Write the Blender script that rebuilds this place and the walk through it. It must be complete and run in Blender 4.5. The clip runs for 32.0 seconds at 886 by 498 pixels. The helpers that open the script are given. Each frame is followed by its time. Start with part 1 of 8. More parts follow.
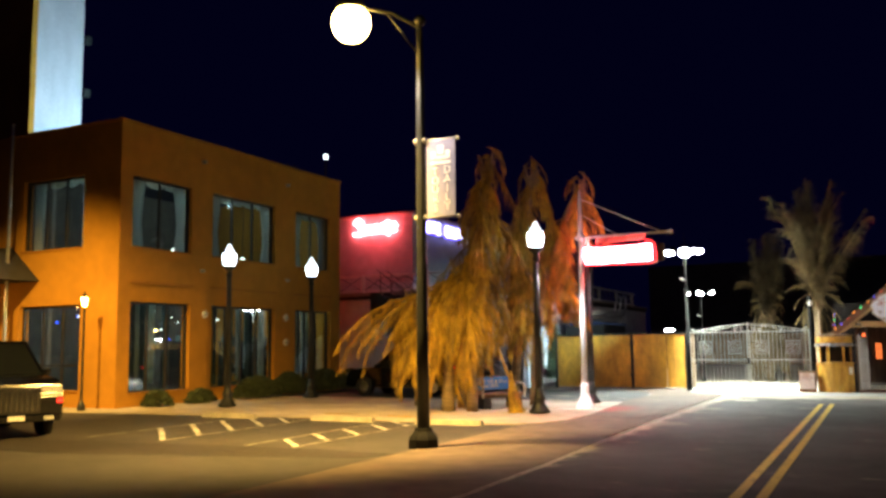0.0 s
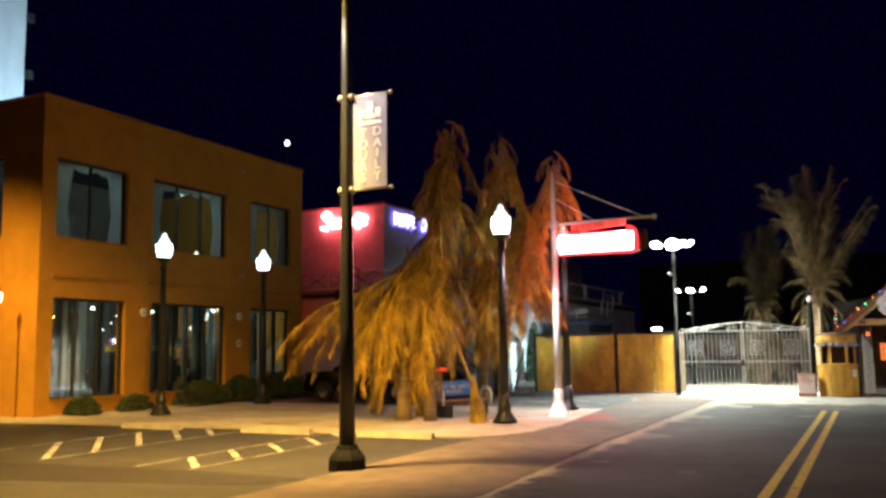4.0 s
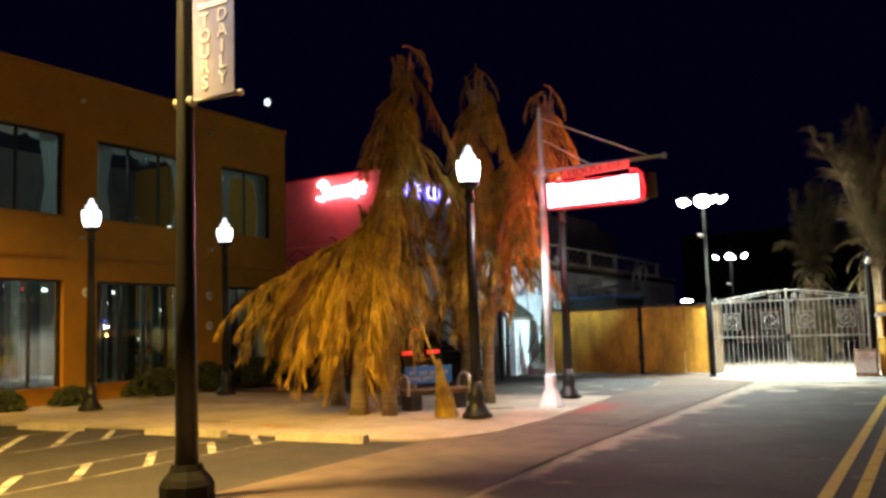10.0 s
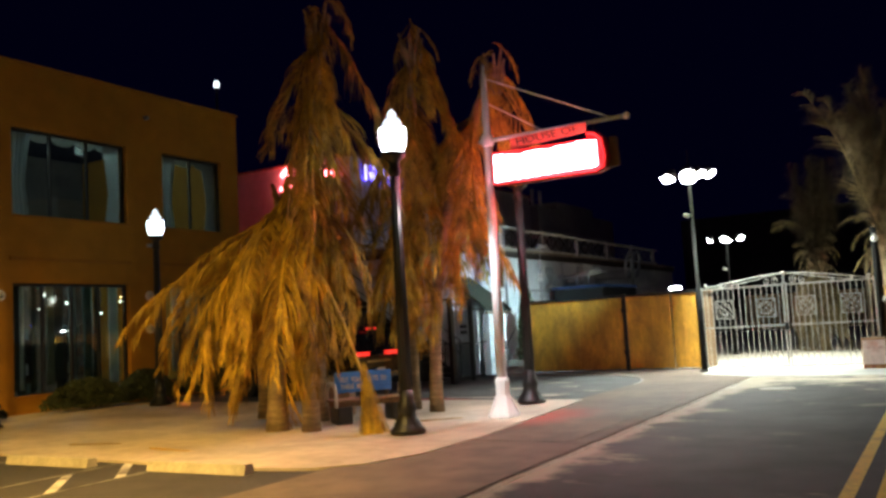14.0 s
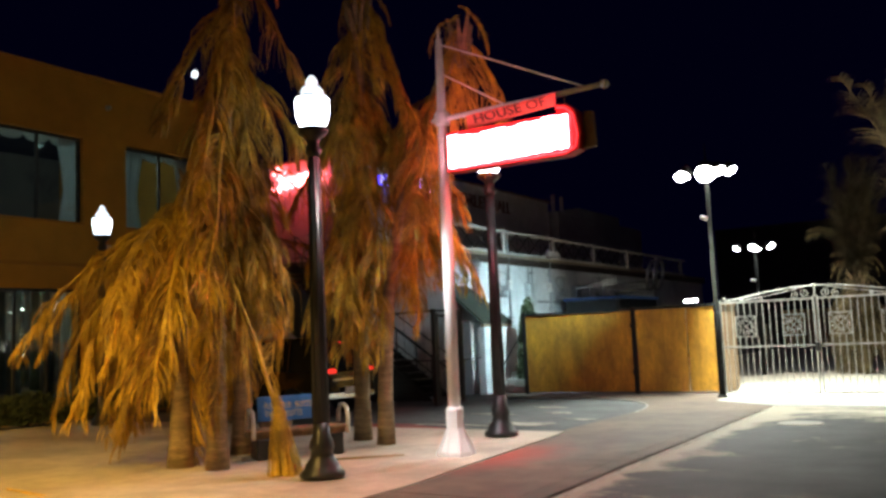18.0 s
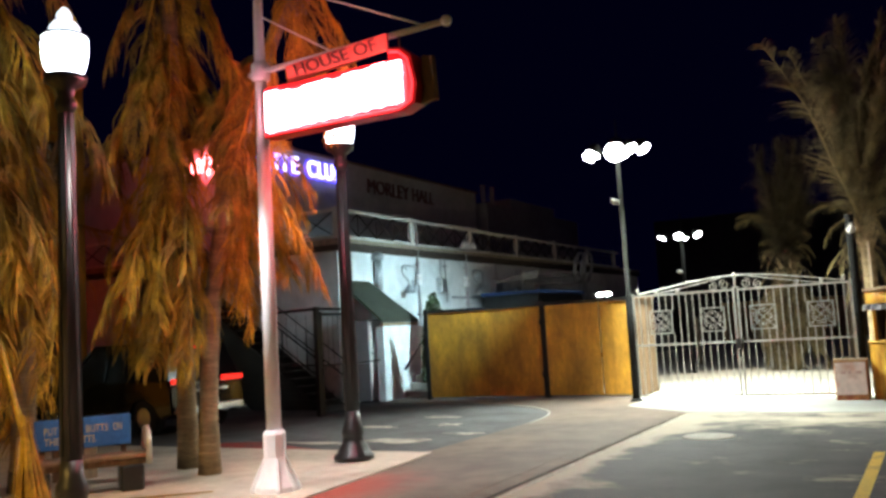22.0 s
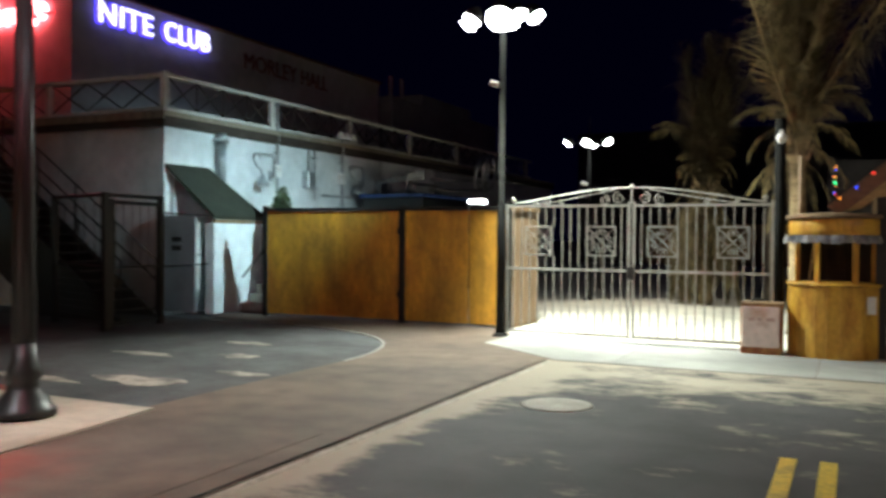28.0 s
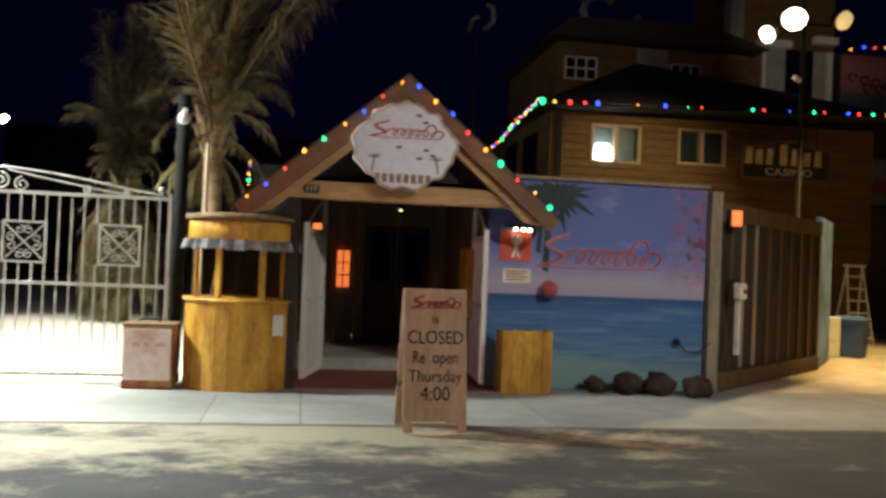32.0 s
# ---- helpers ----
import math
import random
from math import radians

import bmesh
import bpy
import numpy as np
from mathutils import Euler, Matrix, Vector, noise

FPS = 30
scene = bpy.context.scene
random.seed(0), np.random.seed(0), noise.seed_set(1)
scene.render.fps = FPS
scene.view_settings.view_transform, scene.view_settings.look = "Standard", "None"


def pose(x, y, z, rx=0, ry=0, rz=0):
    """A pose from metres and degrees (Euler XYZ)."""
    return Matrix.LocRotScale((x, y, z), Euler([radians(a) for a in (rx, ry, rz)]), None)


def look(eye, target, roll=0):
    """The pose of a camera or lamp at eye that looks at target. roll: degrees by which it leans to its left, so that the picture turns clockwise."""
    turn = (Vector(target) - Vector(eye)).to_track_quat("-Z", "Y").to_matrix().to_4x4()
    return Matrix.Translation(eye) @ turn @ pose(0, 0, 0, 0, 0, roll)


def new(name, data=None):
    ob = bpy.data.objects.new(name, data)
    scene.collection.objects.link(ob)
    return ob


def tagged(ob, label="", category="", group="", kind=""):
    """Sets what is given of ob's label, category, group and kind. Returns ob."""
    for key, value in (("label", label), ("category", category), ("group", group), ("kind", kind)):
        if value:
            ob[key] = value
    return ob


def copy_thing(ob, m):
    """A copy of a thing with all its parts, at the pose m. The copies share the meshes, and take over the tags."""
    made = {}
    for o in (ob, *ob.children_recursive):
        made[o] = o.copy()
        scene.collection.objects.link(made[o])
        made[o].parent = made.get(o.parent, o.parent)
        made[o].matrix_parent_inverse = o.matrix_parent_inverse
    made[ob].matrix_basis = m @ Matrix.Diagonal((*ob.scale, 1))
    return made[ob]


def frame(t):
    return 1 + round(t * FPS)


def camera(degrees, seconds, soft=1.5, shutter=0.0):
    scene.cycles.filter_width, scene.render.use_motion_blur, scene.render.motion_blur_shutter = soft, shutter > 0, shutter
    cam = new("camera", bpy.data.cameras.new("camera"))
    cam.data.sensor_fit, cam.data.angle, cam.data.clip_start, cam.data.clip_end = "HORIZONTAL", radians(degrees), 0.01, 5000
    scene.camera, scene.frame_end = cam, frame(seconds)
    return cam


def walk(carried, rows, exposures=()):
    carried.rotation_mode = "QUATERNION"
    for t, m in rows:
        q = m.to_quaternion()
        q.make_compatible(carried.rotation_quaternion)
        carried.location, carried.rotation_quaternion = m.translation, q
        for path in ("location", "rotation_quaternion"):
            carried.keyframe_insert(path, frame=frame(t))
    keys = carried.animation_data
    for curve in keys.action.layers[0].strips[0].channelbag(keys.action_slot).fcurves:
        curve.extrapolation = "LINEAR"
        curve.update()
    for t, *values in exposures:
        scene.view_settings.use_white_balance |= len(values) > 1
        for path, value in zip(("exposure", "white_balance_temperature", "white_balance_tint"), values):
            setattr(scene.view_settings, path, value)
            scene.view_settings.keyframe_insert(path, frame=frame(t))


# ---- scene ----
cam = camera(54.05, 32.0, soft=3.0, shutter=0.5)
ROWS = [
    (0.0, 0.796, -0.152, 1.755, 26.48, 6.42, -0.71),
    (0.5, 0.757, 0.188, 1.753, 25.32, 5.88, -1.29),
    (1.0, 0.699, 0.565, 1.751, 25.4, 6.3, -0.83),
    (1.5, 0.632, 0.922, 1.749, 25.03, 5.84, -1.2),
    (2.0, 0.625, 1.287, 1.747, 26.25, 5.51, -1.13),
    (2.5, 0.561, 1.638, 1.745, 26.09, 6.16, -1.05),
    (3.0, 0.541, 2.013, 1.743, 27.2, 5.95, -0.89),
    (3.5, 0.468, 2.38, 1.726, 26.21, 6.73, -0.78),
    (5.5, 0.323, 3.841, 1.659, 25.94, 5.04, -1.19),
    (6.0, 0.268, 4.247, 1.643, 25.58, 4.78, -2.16),
    (6.5, 0.284, 4.625, 1.636, 27.17, 4.47, -2.68),
    (7.0, 0.266, 5.008, 1.63, 25.88, 4.94, -2.9),
    (7.5, 0.294, 5.354, 1.624, 27.31, 5.06, -2.8),
    (8.0, 0.233, 5.696, 1.618, 27.75, 5.17, -2.29),
    (8.5, 0.228, 6.039, 1.612, 28.02, 5.51, -2.43),
    (9.0, 0.23, 6.388, 1.606, 28.12, 5.46, -2.18),
    (9.5, 0.215, 6.711, 1.605, 27.61, 6.06, -2.01),
    (10.0, 0.21, 7.086, 1.604, 29.43, 5.38, -1.86),
    (10.5, 0.171, 7.44, 1.603, 28.51, 4.95, -2.65),
    (11.0, 0.18, 7.817, 1.602, 28.38, 4.49, -2.68),
    (11.5, 0.148, 8.192, 1.601, 27.96, 5.25, -2.37),
    (12.0, 0.168, 8.551, 1.599, 29.19, 5.73, -1.46),
    (12.5, 0.138, 8.905, 1.597, 28.87, 5.54, -1.54),
    (13.0, 0.13, 9.231, 1.595, 28.4, 5.53, -1.91),
    (13.5, 0.131, 9.598, 1.604, 29.42, 4.9, -2.94),
    (14.0, 0.102, 9.95, 1.612, 29.97, 5.04, -3.29),
    (14.5, 0.112, 10.34, 1.621, 31.22, 4.97, -2.91),
    (16.5, 0.026, 11.842, 1.655, 32.86, 5.47, -2.18),
    (17.0, -0.02, 12.199, 1.649, 32.9, 5.32, -2.09),
    (17.5, -0.052, 12.553, 1.643, 32.58, 5.38, -2.65),
    (18.0, -0.048, 12.915, 1.637, 32.55, 5.85, -2.48),
    (18.5, -0.091, 13.261, 1.631, 31.92, 6.25, -2.68),
    (19.0, -0.069, 13.61, 1.625, 32.02, 5.88, -2.7),
    (19.5, -0.107, 13.955, 1.631, 30.92, 6.09, -2.32),
    (20.0, -0.069, 14.313, 1.636, 30.44, 5.54, -3.0),
    (20.5, -0.089, 14.656, 1.642, 30.33, 5.75, -2.97),
    (21.0, -0.043, 15.028, 1.647, 29.3, 5.34, -3.56),
    (21.5, -0.027, 15.357, 1.653, 28.99, 4.89, -3.2),
    (22.0, -0.02, 15.696, 1.66, 29.51, 5.45, -3.31),
    (22.5, -0.003, 16.044, 1.666, 31.63, 5.56, -3.42),
    (23.0, -0.006, 16.394, 1.672, 31.66, 4.99, -3.32),
    (23.5, -0.009, 16.767, 1.663, 34.36, 4.44, -2.43),
    (24.0, -0.086, 17.113, 1.655, 34.21, 4.54, -1.84),
    (24.5, -0.114, 17.476, 1.646, 35.03, 4.57, -1.44),
    (25.0, -0.204, 17.834, 1.638, 32.37, 3.83, -2.39),
    (25.5, -0.217, 18.19, 1.636, 31.4, 2.7, -2.0),
    (27.5, -0.414, 19.537, 1.626, 28.02, 0.12, -0.08),
    (28.0, -0.367, 19.924, 1.658, 25.31, -0.84, 0.46),
    (28.5, -0.355, 20.318, 1.661, 19.7, -1.3, 1.46),
    (29.0, -0.283, 20.711, 1.664, 14.26, -1.03, 2.17),
    (29.5, -0.253, 21.126, 1.667, 7.27, -0.58, 2.49),
    (30.0, -0.11, 21.51, 1.641, 2.36, -0.45, 3.06),
    (30.5, -0.005, 21.906, 1.616, -1.14, 0.01, 3.18),
    (31.0, 0.033, 22.247, 1.601, -4.8, 0.33, 2.97),
    (31.5, 0.081, 22.586, 1.587, -6.59, 0.59, 2.84),
    (32.0, 0.107, 22.932, 1.573, -9.13, 0.81, 2.39),
]


def view(x, y, z, yaw, pitch, roll):
    a, b = radians(yaw), radians(pitch)
    return look((x, y, z), (x - 2 * math.sin(a) * math.cos(b), y + 2 * math.cos(a) * math.cos(b), z + 2 * math.sin(b)), roll)


walk(cam, [(t, view(*p)) for t, *p in ROWS], [(0.0, 0.56), (3.5, 0.44), (6.0, 0.14), (13.0, -0.04), (14.5, -0.16), (19.0, -0.16), (23.0, -0.06), (25.5, 0.0), (28.0, -0.62), (30.0, -0.54), (30.5, -0.4), (31.2, -0.16), (32.0, 0.08)])

# ---- night sky ----
world = bpy.data.worlds.new("night")
scene.world = world
world.use_nodes = True
wn = world.node_tree.nodes
wn["Background"].inputs[0].default_value = (0.075, 0.07, 1.0, 1)
wn["Background"].inputs[1].default_value = 0.005


def lamp(name, kind, place, target, watts, colour, size=0.1, cone=120, blend=0.6):
    d = bpy.data.lights.new(name, kind)
    d.energy, d.color = watts, colour
    if kind == "SPOT":
        d.spot_size, d.spot_blend = radians(cone), blend
    if kind == "AREA":
        d.size = size
    else:
        d.shadow_soft_size = size
    ob = new(name, d)
    ob.matrix_world = look(place, target)
    return ob


SODIUM = (1.0, 0.60, 0.13)
COOL = (0.91, 1.0, 0.88)
# street light on the tall pole, with a paler extra spot for its banner
lamp("sodium_light", "SPOT", (-7.28, 12.5, 7.08), (-10.6, 14.4, 0), 10400, SODIUM, 0.35, 112, 0.85)
lamp("sodium_light_banner", "SPOT", (-7.2, 12.65, 7.05), (-6.1, 13.5, 5.0), 950, (1.0, 0.80, 0.58), 0.15, 84, 1.0)
# unseen lamp, added to brighten the corner of the orange building
lamp("sodium_light_corner", "SPOT", (-17.7, 11.3, 8.3), (-20.6, 16.0, 3.6), 7200, SODIUM, 0.18, 62, 1.0)
# unseen lamp, added across the road to light the entrance and mural
lamp("street_light_opposite", "SPOT", (7.6, 23.0, 7.4), (3.4, 33.4, 1.2), 2200, (1.0, 0.92, 0.80), 0.2, 46, 1.0)
# downward light of the two acorn lamps by the sign
lamp("acorn_light_near", "SPOT", (-6.3, 21.3, 4.2), (-6.3, 21.35, 0), 280, (1.0, 0.93, 0.88), 0.12, 138, 0.7)
lamp("acorn_light_far", "SPOT", (-6.3, 24.7, 4.2), (-6.3, 24.65, 0), 70, (0.88, 0.93, 1.0), 0.12, 150, 0.5)
# fill spot added beside the near lamp to whiten the sign post
lamp("acorn_light_side", "SPOT", (-6.95, 21.35, 4.45), (-6.52, 23.17, 1.5), 1000, (0.92, 0.95, 1.0), 0.12, 46, 1.0)
# the neon sign's own red light
lamp("neon_light_front", "SPOT", (-5.45, 22.93, 4.15), (-5.9, 22.2, 1.0), 260, (1.0, 0.08, 0.06), 0.15, 140, 0.8)
lamp("neon_light_back", "SPOT", (-5.6, 23.42, 4.15), (-8.8, 25.2, 3.6), 85, (1.0, 0.06, 0.05), 0.15, 130, 0.8)
# floodlights on the pole by the gate
lamp("flood_yard", "SPOT", (-5.3, 33.75, 4.9), (-3.7, 35.9, 0), 8000, COOL, 0.12, 84, 0.7)
lamp("flood_forecourt", "SPOT", (-5.55, 32.8, 4.88), (-5.3, 30.2, 0), 4700, COOL, 0.12, 106, 0.8)
lamp("flood_entrance", "SPOT", (-4.95, 32.95, 4.92), (1.0, 32.0, 0.4), 2700, COOL, 0.12, 80, 0.7)
lamp("flood_deck", "SPOT", (-6.45, 33.4, 4.95), (-13.5, 37.0, 1.4), 5200, (0.60, 0.92, 1.0), 0.12, 62, 1.0)
lamp("flood_palm", "SPOT", (-4.9, 33.65, 5.0), (-1.2, 36.0, 4.6), 430, (1.0, 0.98, 0.80), 0.12, 60, 0.8)
lamp("flood_far", "SPOT", (-6.3, 41.7, 3.75), (-4.0, 39.9, 0), 900, (1.0, 0.96, 0.80), 0.12, 120, 0.7)
lamp("neon_script_light", "POINT", (-20.9, 35.7, 7.5), (-20.9, 36, 7.5), 85, (1.0, 0.07, 0.08), 0.3)
# the ceiling lamps inside the orange building
for n, (y, z, w) in enumerate(((21.6, 7.5, 75), (27.0, 7.5, 95), (21.6, 3.5, 130), (27.0, 3.5, 160))):
    lamp("room_light", "POINT", (-22.3, y, z), (-22.3, y, 0), w, (0.72, 1.0, 0.97), 0.12)
# floodlights on the pole by the casino
lamp("flood_casino", "SPOT", (8.6, 37.1, 6.2), (6.2, 34.4, 0), 1600, (1.0, 0.72, 0.36), 0.12, 104, 0.9)
lamp("flood_facade", "SPOT", (8.6, 38.4, 6.1), (8.0, 44.0, 3.0), 640, (1.0, 0.82, 0.42), 0.12, 64, 0.9)
lamp("flood_tower", "SPOT", (9.95, 38.3, 6.5), (15.0, 48.0, 8.6), 420, (1.0, 0.84, 0.6), 0.12, 30, 1.0)
lamp("flood_lane", "SPOT", (10.35, 37.6, 5.95), (11.6, 37.2, 0), 2300, (1.0, 0.68, 0.22), 0.12, 88, 0.5)


# ---- materials ----
def mat(name, col, rough=0.65, metal=0.0, var=0.25, scale=1.5, fine=30.0, bump=0.15, rnd=0.0, col2=None, lo=0.35, hi=0.65, stretch=None, coat=0.0, placed=False):
    m = bpy.data.materials.new(name)
    m.use_nodes = True
    n, l = m.node_tree.nodes, m.node_tree.links
    b = n["Principled BSDF"]
    co = n.new("ShaderNodeTexCoord")
    src = n.new("ShaderNodeNewGeometry").outputs["Position"] if placed else co.outputs["Object"]
    if stretch:
        mp = n.new("ShaderNodeMapping")
        mp.inputs["Scale"].default_value = stretch
        l.new(src, mp.inputs["Vector"])
        src = mp.outputs[0]

    def noisy(s, detail):
        t = n.new("ShaderNodeTexNoise")
        t.inputs["Scale"].default_value, t.inputs["Detail"].default_value = s, detail
        l.new(src, t.inputs["Vector"])
        return t.outputs["Fac"]

    big, small = noisy(scale, 5), noisy(fine, 4)
    ramp = n.new("ShaderNodeMapRange")
    ramp.inputs[1].default_value, ramp.inputs[2].default_value = lo, hi
    l.new(big, ramp.inputs[0])
    mix = n.new("ShaderNodeMix")
    mix.data_type = "RGBA"
    dark = col2 or tuple(c * (1 - var) for c in col)
    mix.inputs[6].default_value, mix.inputs[7].default_value = (*dark, 1), (*col, 1)
    l.new(ramp.outputs[0], mix.inputs[0])
    grain = n.new("ShaderNodeMapRange")
    grain.inputs[1].default_value, grain.inputs[2].default_value = 0.25, 0.75
    grain.inputs[3].default_value, grain.inputs[4].default_value = 1 - 0.6 * var, 1 + 0.6 * var
    l.new(small, grain.inputs[0])
    mid = n.new("ShaderNodeMapRange")
    mid.inputs[1].default_value, mid.inputs[2].default_value = 0.3, 0.7
    mid.inputs[3].default_value, mid.inputs[4].default_value = 1 - 0.5 * var, 1 + 0.5 * var
    l.new(noisy(scale * 5.3, 6), mid.inputs[0])
    both = n.new("ShaderNodeMath")
    both.operation = "MULTIPLY"
    l.new(grain.outputs[0], both.inputs[0]), l.new(mid.outputs[0], both.inputs[1])
    value = both.outputs[0]
    if rnd:
        oi = n.new("ShaderNodeObjectInfo")
        r = n.new("ShaderNodeMapRange")
        r.inputs[3].default_value, r.inputs[4].default_value = 1 - rnd, 1 + rnd
        l.new(oi.outputs["Random"], r.inputs[0])
        mu = n.new("ShaderNodeMath")
        mu.operation = "MULTIPLY"
        l.new(value, mu.inputs[0]), l.new(r.outputs[0], mu.inputs[1])
        value = mu.outputs[0]
    sc = n.new("ShaderNodeVectorMath")
    sc.operation = "SCALE"
    l.new(mix.outputs[2], sc.inputs[0]), l.new(value, sc.inputs["Scale"])
    l.new(sc.outputs[0], b.inputs["Base Color"])
    rr = n.new("ShaderNodeMapRange")
    rr.inputs[3].default_value, rr.inputs[4].default_value = max(0.03, rough - 0.12), min(1, rough + 0.12)
    l.new(small, rr.inputs[0]), l.new(rr.outputs[0], b.inputs["Roughness"])
    b.inputs["Metallic"].default_value = metal
    b.inputs["Coat Weight"].default_value = coat
    if bump:
        bp = n.new("ShaderNodeBump")
        bp.inputs["Strength"].default_value, bp.inputs["Distance"].default_value = bump, 0.02
        l.new(small, bp.inputs["Height"]), l.new(bp.outputs[0], b.inputs["Normal"])
    return m


def glow(name, col, strength):
    m = bpy.data.materials.new(name)
    m.use_nodes = True
    b = m.node_tree.nodes["Principled BSDF"]
    b.inputs["Base Color"].default_value = (*[min(1, c) for c in col], 1)
    b.inputs["Emission Color"].default_value, b.inputs["Emission Strength"].default_value = (*col, 1), strength
    return m


def clear_glass(name, tint=(0.86, 0.92, 0.92)):
    m = bpy.data.materials.new(name)
    m.use_nodes = True
    n, l = m.node_tree.nodes, m.node_tree.links
    n.remove(n["Principled BSDF"])
    tr, gl, lw, pw, fr, mx = (n.new("ShaderNode" + k) for k in ("BsdfTransparent", "BsdfGlossy", "LayerWeight", "Math", "MapRange", "MixShader"))
    tr.inputs[0].default_value = (*tint, 1)
    gl.inputs["Roughness"].default_value = 0.03
    pw.operation, pw.inputs[1].default_value = "POWER", 3.0
    fr.inputs[3].default_value, fr.inputs[4].default_value = 0.16, 0.85
    lw.inputs[0].default_value = 0.5
    l.new(lw.outputs["Facing"], pw.inputs[0]), l.new(pw.outputs[0], fr.inputs[0])
    l.new(fr.outputs[0], mx.inputs[0]), l.new(tr.outputs[0], mx.inputs[1]), l.new(gl.outputs[0], mx.inputs[2])
    l.new(mx.outputs[0], n["Material Output"].inputs[0])
    return m


def cloth(name, col):
    """Thin woven cloth that lets part of the light through."""
    m = mat(name, col, 0.9, var=0.15, scale=2, fine=40, bump=0.1)
    n, l = m.node_tree.nodes, m.node_tree.links
    tr, mx = n.new("ShaderNodeBsdfTranslucent"), n.new("ShaderNodeMixShader")
    tr.inputs[0].default_value = (*col, 1)
    mx.inputs[0].default_value = 0.5
    l.new(n["Principled BSDF"].outputs[0], mx.inputs[1]), l.new(tr.outputs[0], mx.inputs[2]), l.new(mx.outputs[0], n["Material Output"].inputs[0])
    return m


def banded(name, stops, lo, hi, axis=2, rough=0.6, wobble=0.15, scale=2.0):
    """Paint whose colour runs through stops along one axis, with a brushed, cloudy edge."""
    m = bpy.data.materials.new(name)
    m.use_nodes = True
    n, l = m.node_tree.nodes, m.node_tree.links
    co, sep, nz, add, mr, rp = (n.new("ShaderNode" + k) for k in ("TexCoord", "SeparateXYZ", "TexNoise", "Math", "MapRange", "ValToRGB"))
    l.new(co.outputs["Object"], sep.inputs[0])
    mp = n.new("ShaderNodeMapping")
    mp.inputs["Scale"].default_value = (0.6, 0.6, 2.0)
    l.new(co.outputs["Object"], mp.inputs[0]), l.new(mp.outputs[0], nz.inputs["Vector"])
    nz.inputs["Scale"].default_value, nz.inputs["Detail"].default_value = scale, 6
    add.operation = "MULTIPLY_ADD"
    l.new(nz.outputs["Fac"], add.inputs[0])
    add.inputs[1].default_value = wobble
    l.new(sep.outputs[axis], add.inputs[2])
    mr.inputs[1].default_value, mr.inputs[2].default_value = lo + wobble / 2, hi + wobble / 2
    l.new(add.outputs[0], mr.inputs[0]), l.new(mr.outputs[0], rp.inputs[0])
    e = rp.color_ramp.elements
    for i, (p, c) in enumerate(stops):
        k = e[i] if i < 2 else e.new(p)
        k.position, k.color = p, (*c, 1)
    l.new(rp.outputs[0], n["Principled BSDF"].inputs["Base Color"])
    n["Principled BSDF"].inputs["Roughness"].default_value = rough
    return m


ASPHALT = mat("asphalt", (0.075, 0.075, 0.078), 0.85, var=0.4, scale=0.5, fine=60, bump=0.5)


def dusty_road(name):
    """Dark asphalt with pale dried dust that gathers along the kerbs."""
    m = mat(name, (0.068, 0.066, 0.074), 0.85, var=0.45, scale=0.4, fine=55, bump=0.5, col2=(0.038, 0.038, 0.04))
    n, l = m.node_tree.nodes, m.node_tree.links
    b = n["Principled BSDF"]
    paint = b.inputs["Base Color"].links[0].from_socket
    co, sep = n.new("ShaderNodeTexCoord"), n.new("ShaderNodeSeparateXYZ")
    l.new(co.outputs["Object"], sep.inputs[0])

    def calc(op, a, c):
        k = n.new("ShaderNodeMath")
        k.operation = op
        for i, v in enumerate((a, c)):
            if isinstance(v, (int, float)):
                k.inputs[i].default_value = v
            else:
                l.new(v, k.inputs[i])
        if op == "MULTIPLY_ADD":
            k.inputs[2].default_value = 0.3
        return k.outputs[0]

    near = calc("POWER", 2.718, calc("DIVIDE", calc("SUBTRACT", -3.96, sep.outputs[0]), 0.24))
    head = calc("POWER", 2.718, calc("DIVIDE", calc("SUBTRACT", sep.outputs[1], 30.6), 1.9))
    nz = n.new("ShaderNodeTexNoise")
    nz.inputs["Scale"].default_value, nz.inputs["Detail"].default_value, nz.inputs["Roughness"].default_value = 1.0, 10, 0.74
    mp = n.new("ShaderNodeMapping")
    mp.inputs["Scale"].default_value = (0.7, 1.25, 1)
    l.new(co.outputs["Object"], mp.inputs["Vector"]), l.new(mp.outputs[0], nz.inputs["Vector"])
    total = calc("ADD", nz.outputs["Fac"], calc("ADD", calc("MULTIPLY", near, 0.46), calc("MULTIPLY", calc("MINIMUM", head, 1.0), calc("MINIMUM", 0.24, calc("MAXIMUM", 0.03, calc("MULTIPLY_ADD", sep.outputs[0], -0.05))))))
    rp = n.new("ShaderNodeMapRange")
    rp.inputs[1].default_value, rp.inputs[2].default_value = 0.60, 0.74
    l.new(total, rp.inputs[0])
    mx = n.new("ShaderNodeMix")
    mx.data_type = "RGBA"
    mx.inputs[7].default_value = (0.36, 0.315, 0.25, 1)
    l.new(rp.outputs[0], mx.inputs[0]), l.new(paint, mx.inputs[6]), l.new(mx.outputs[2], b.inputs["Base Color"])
    return m


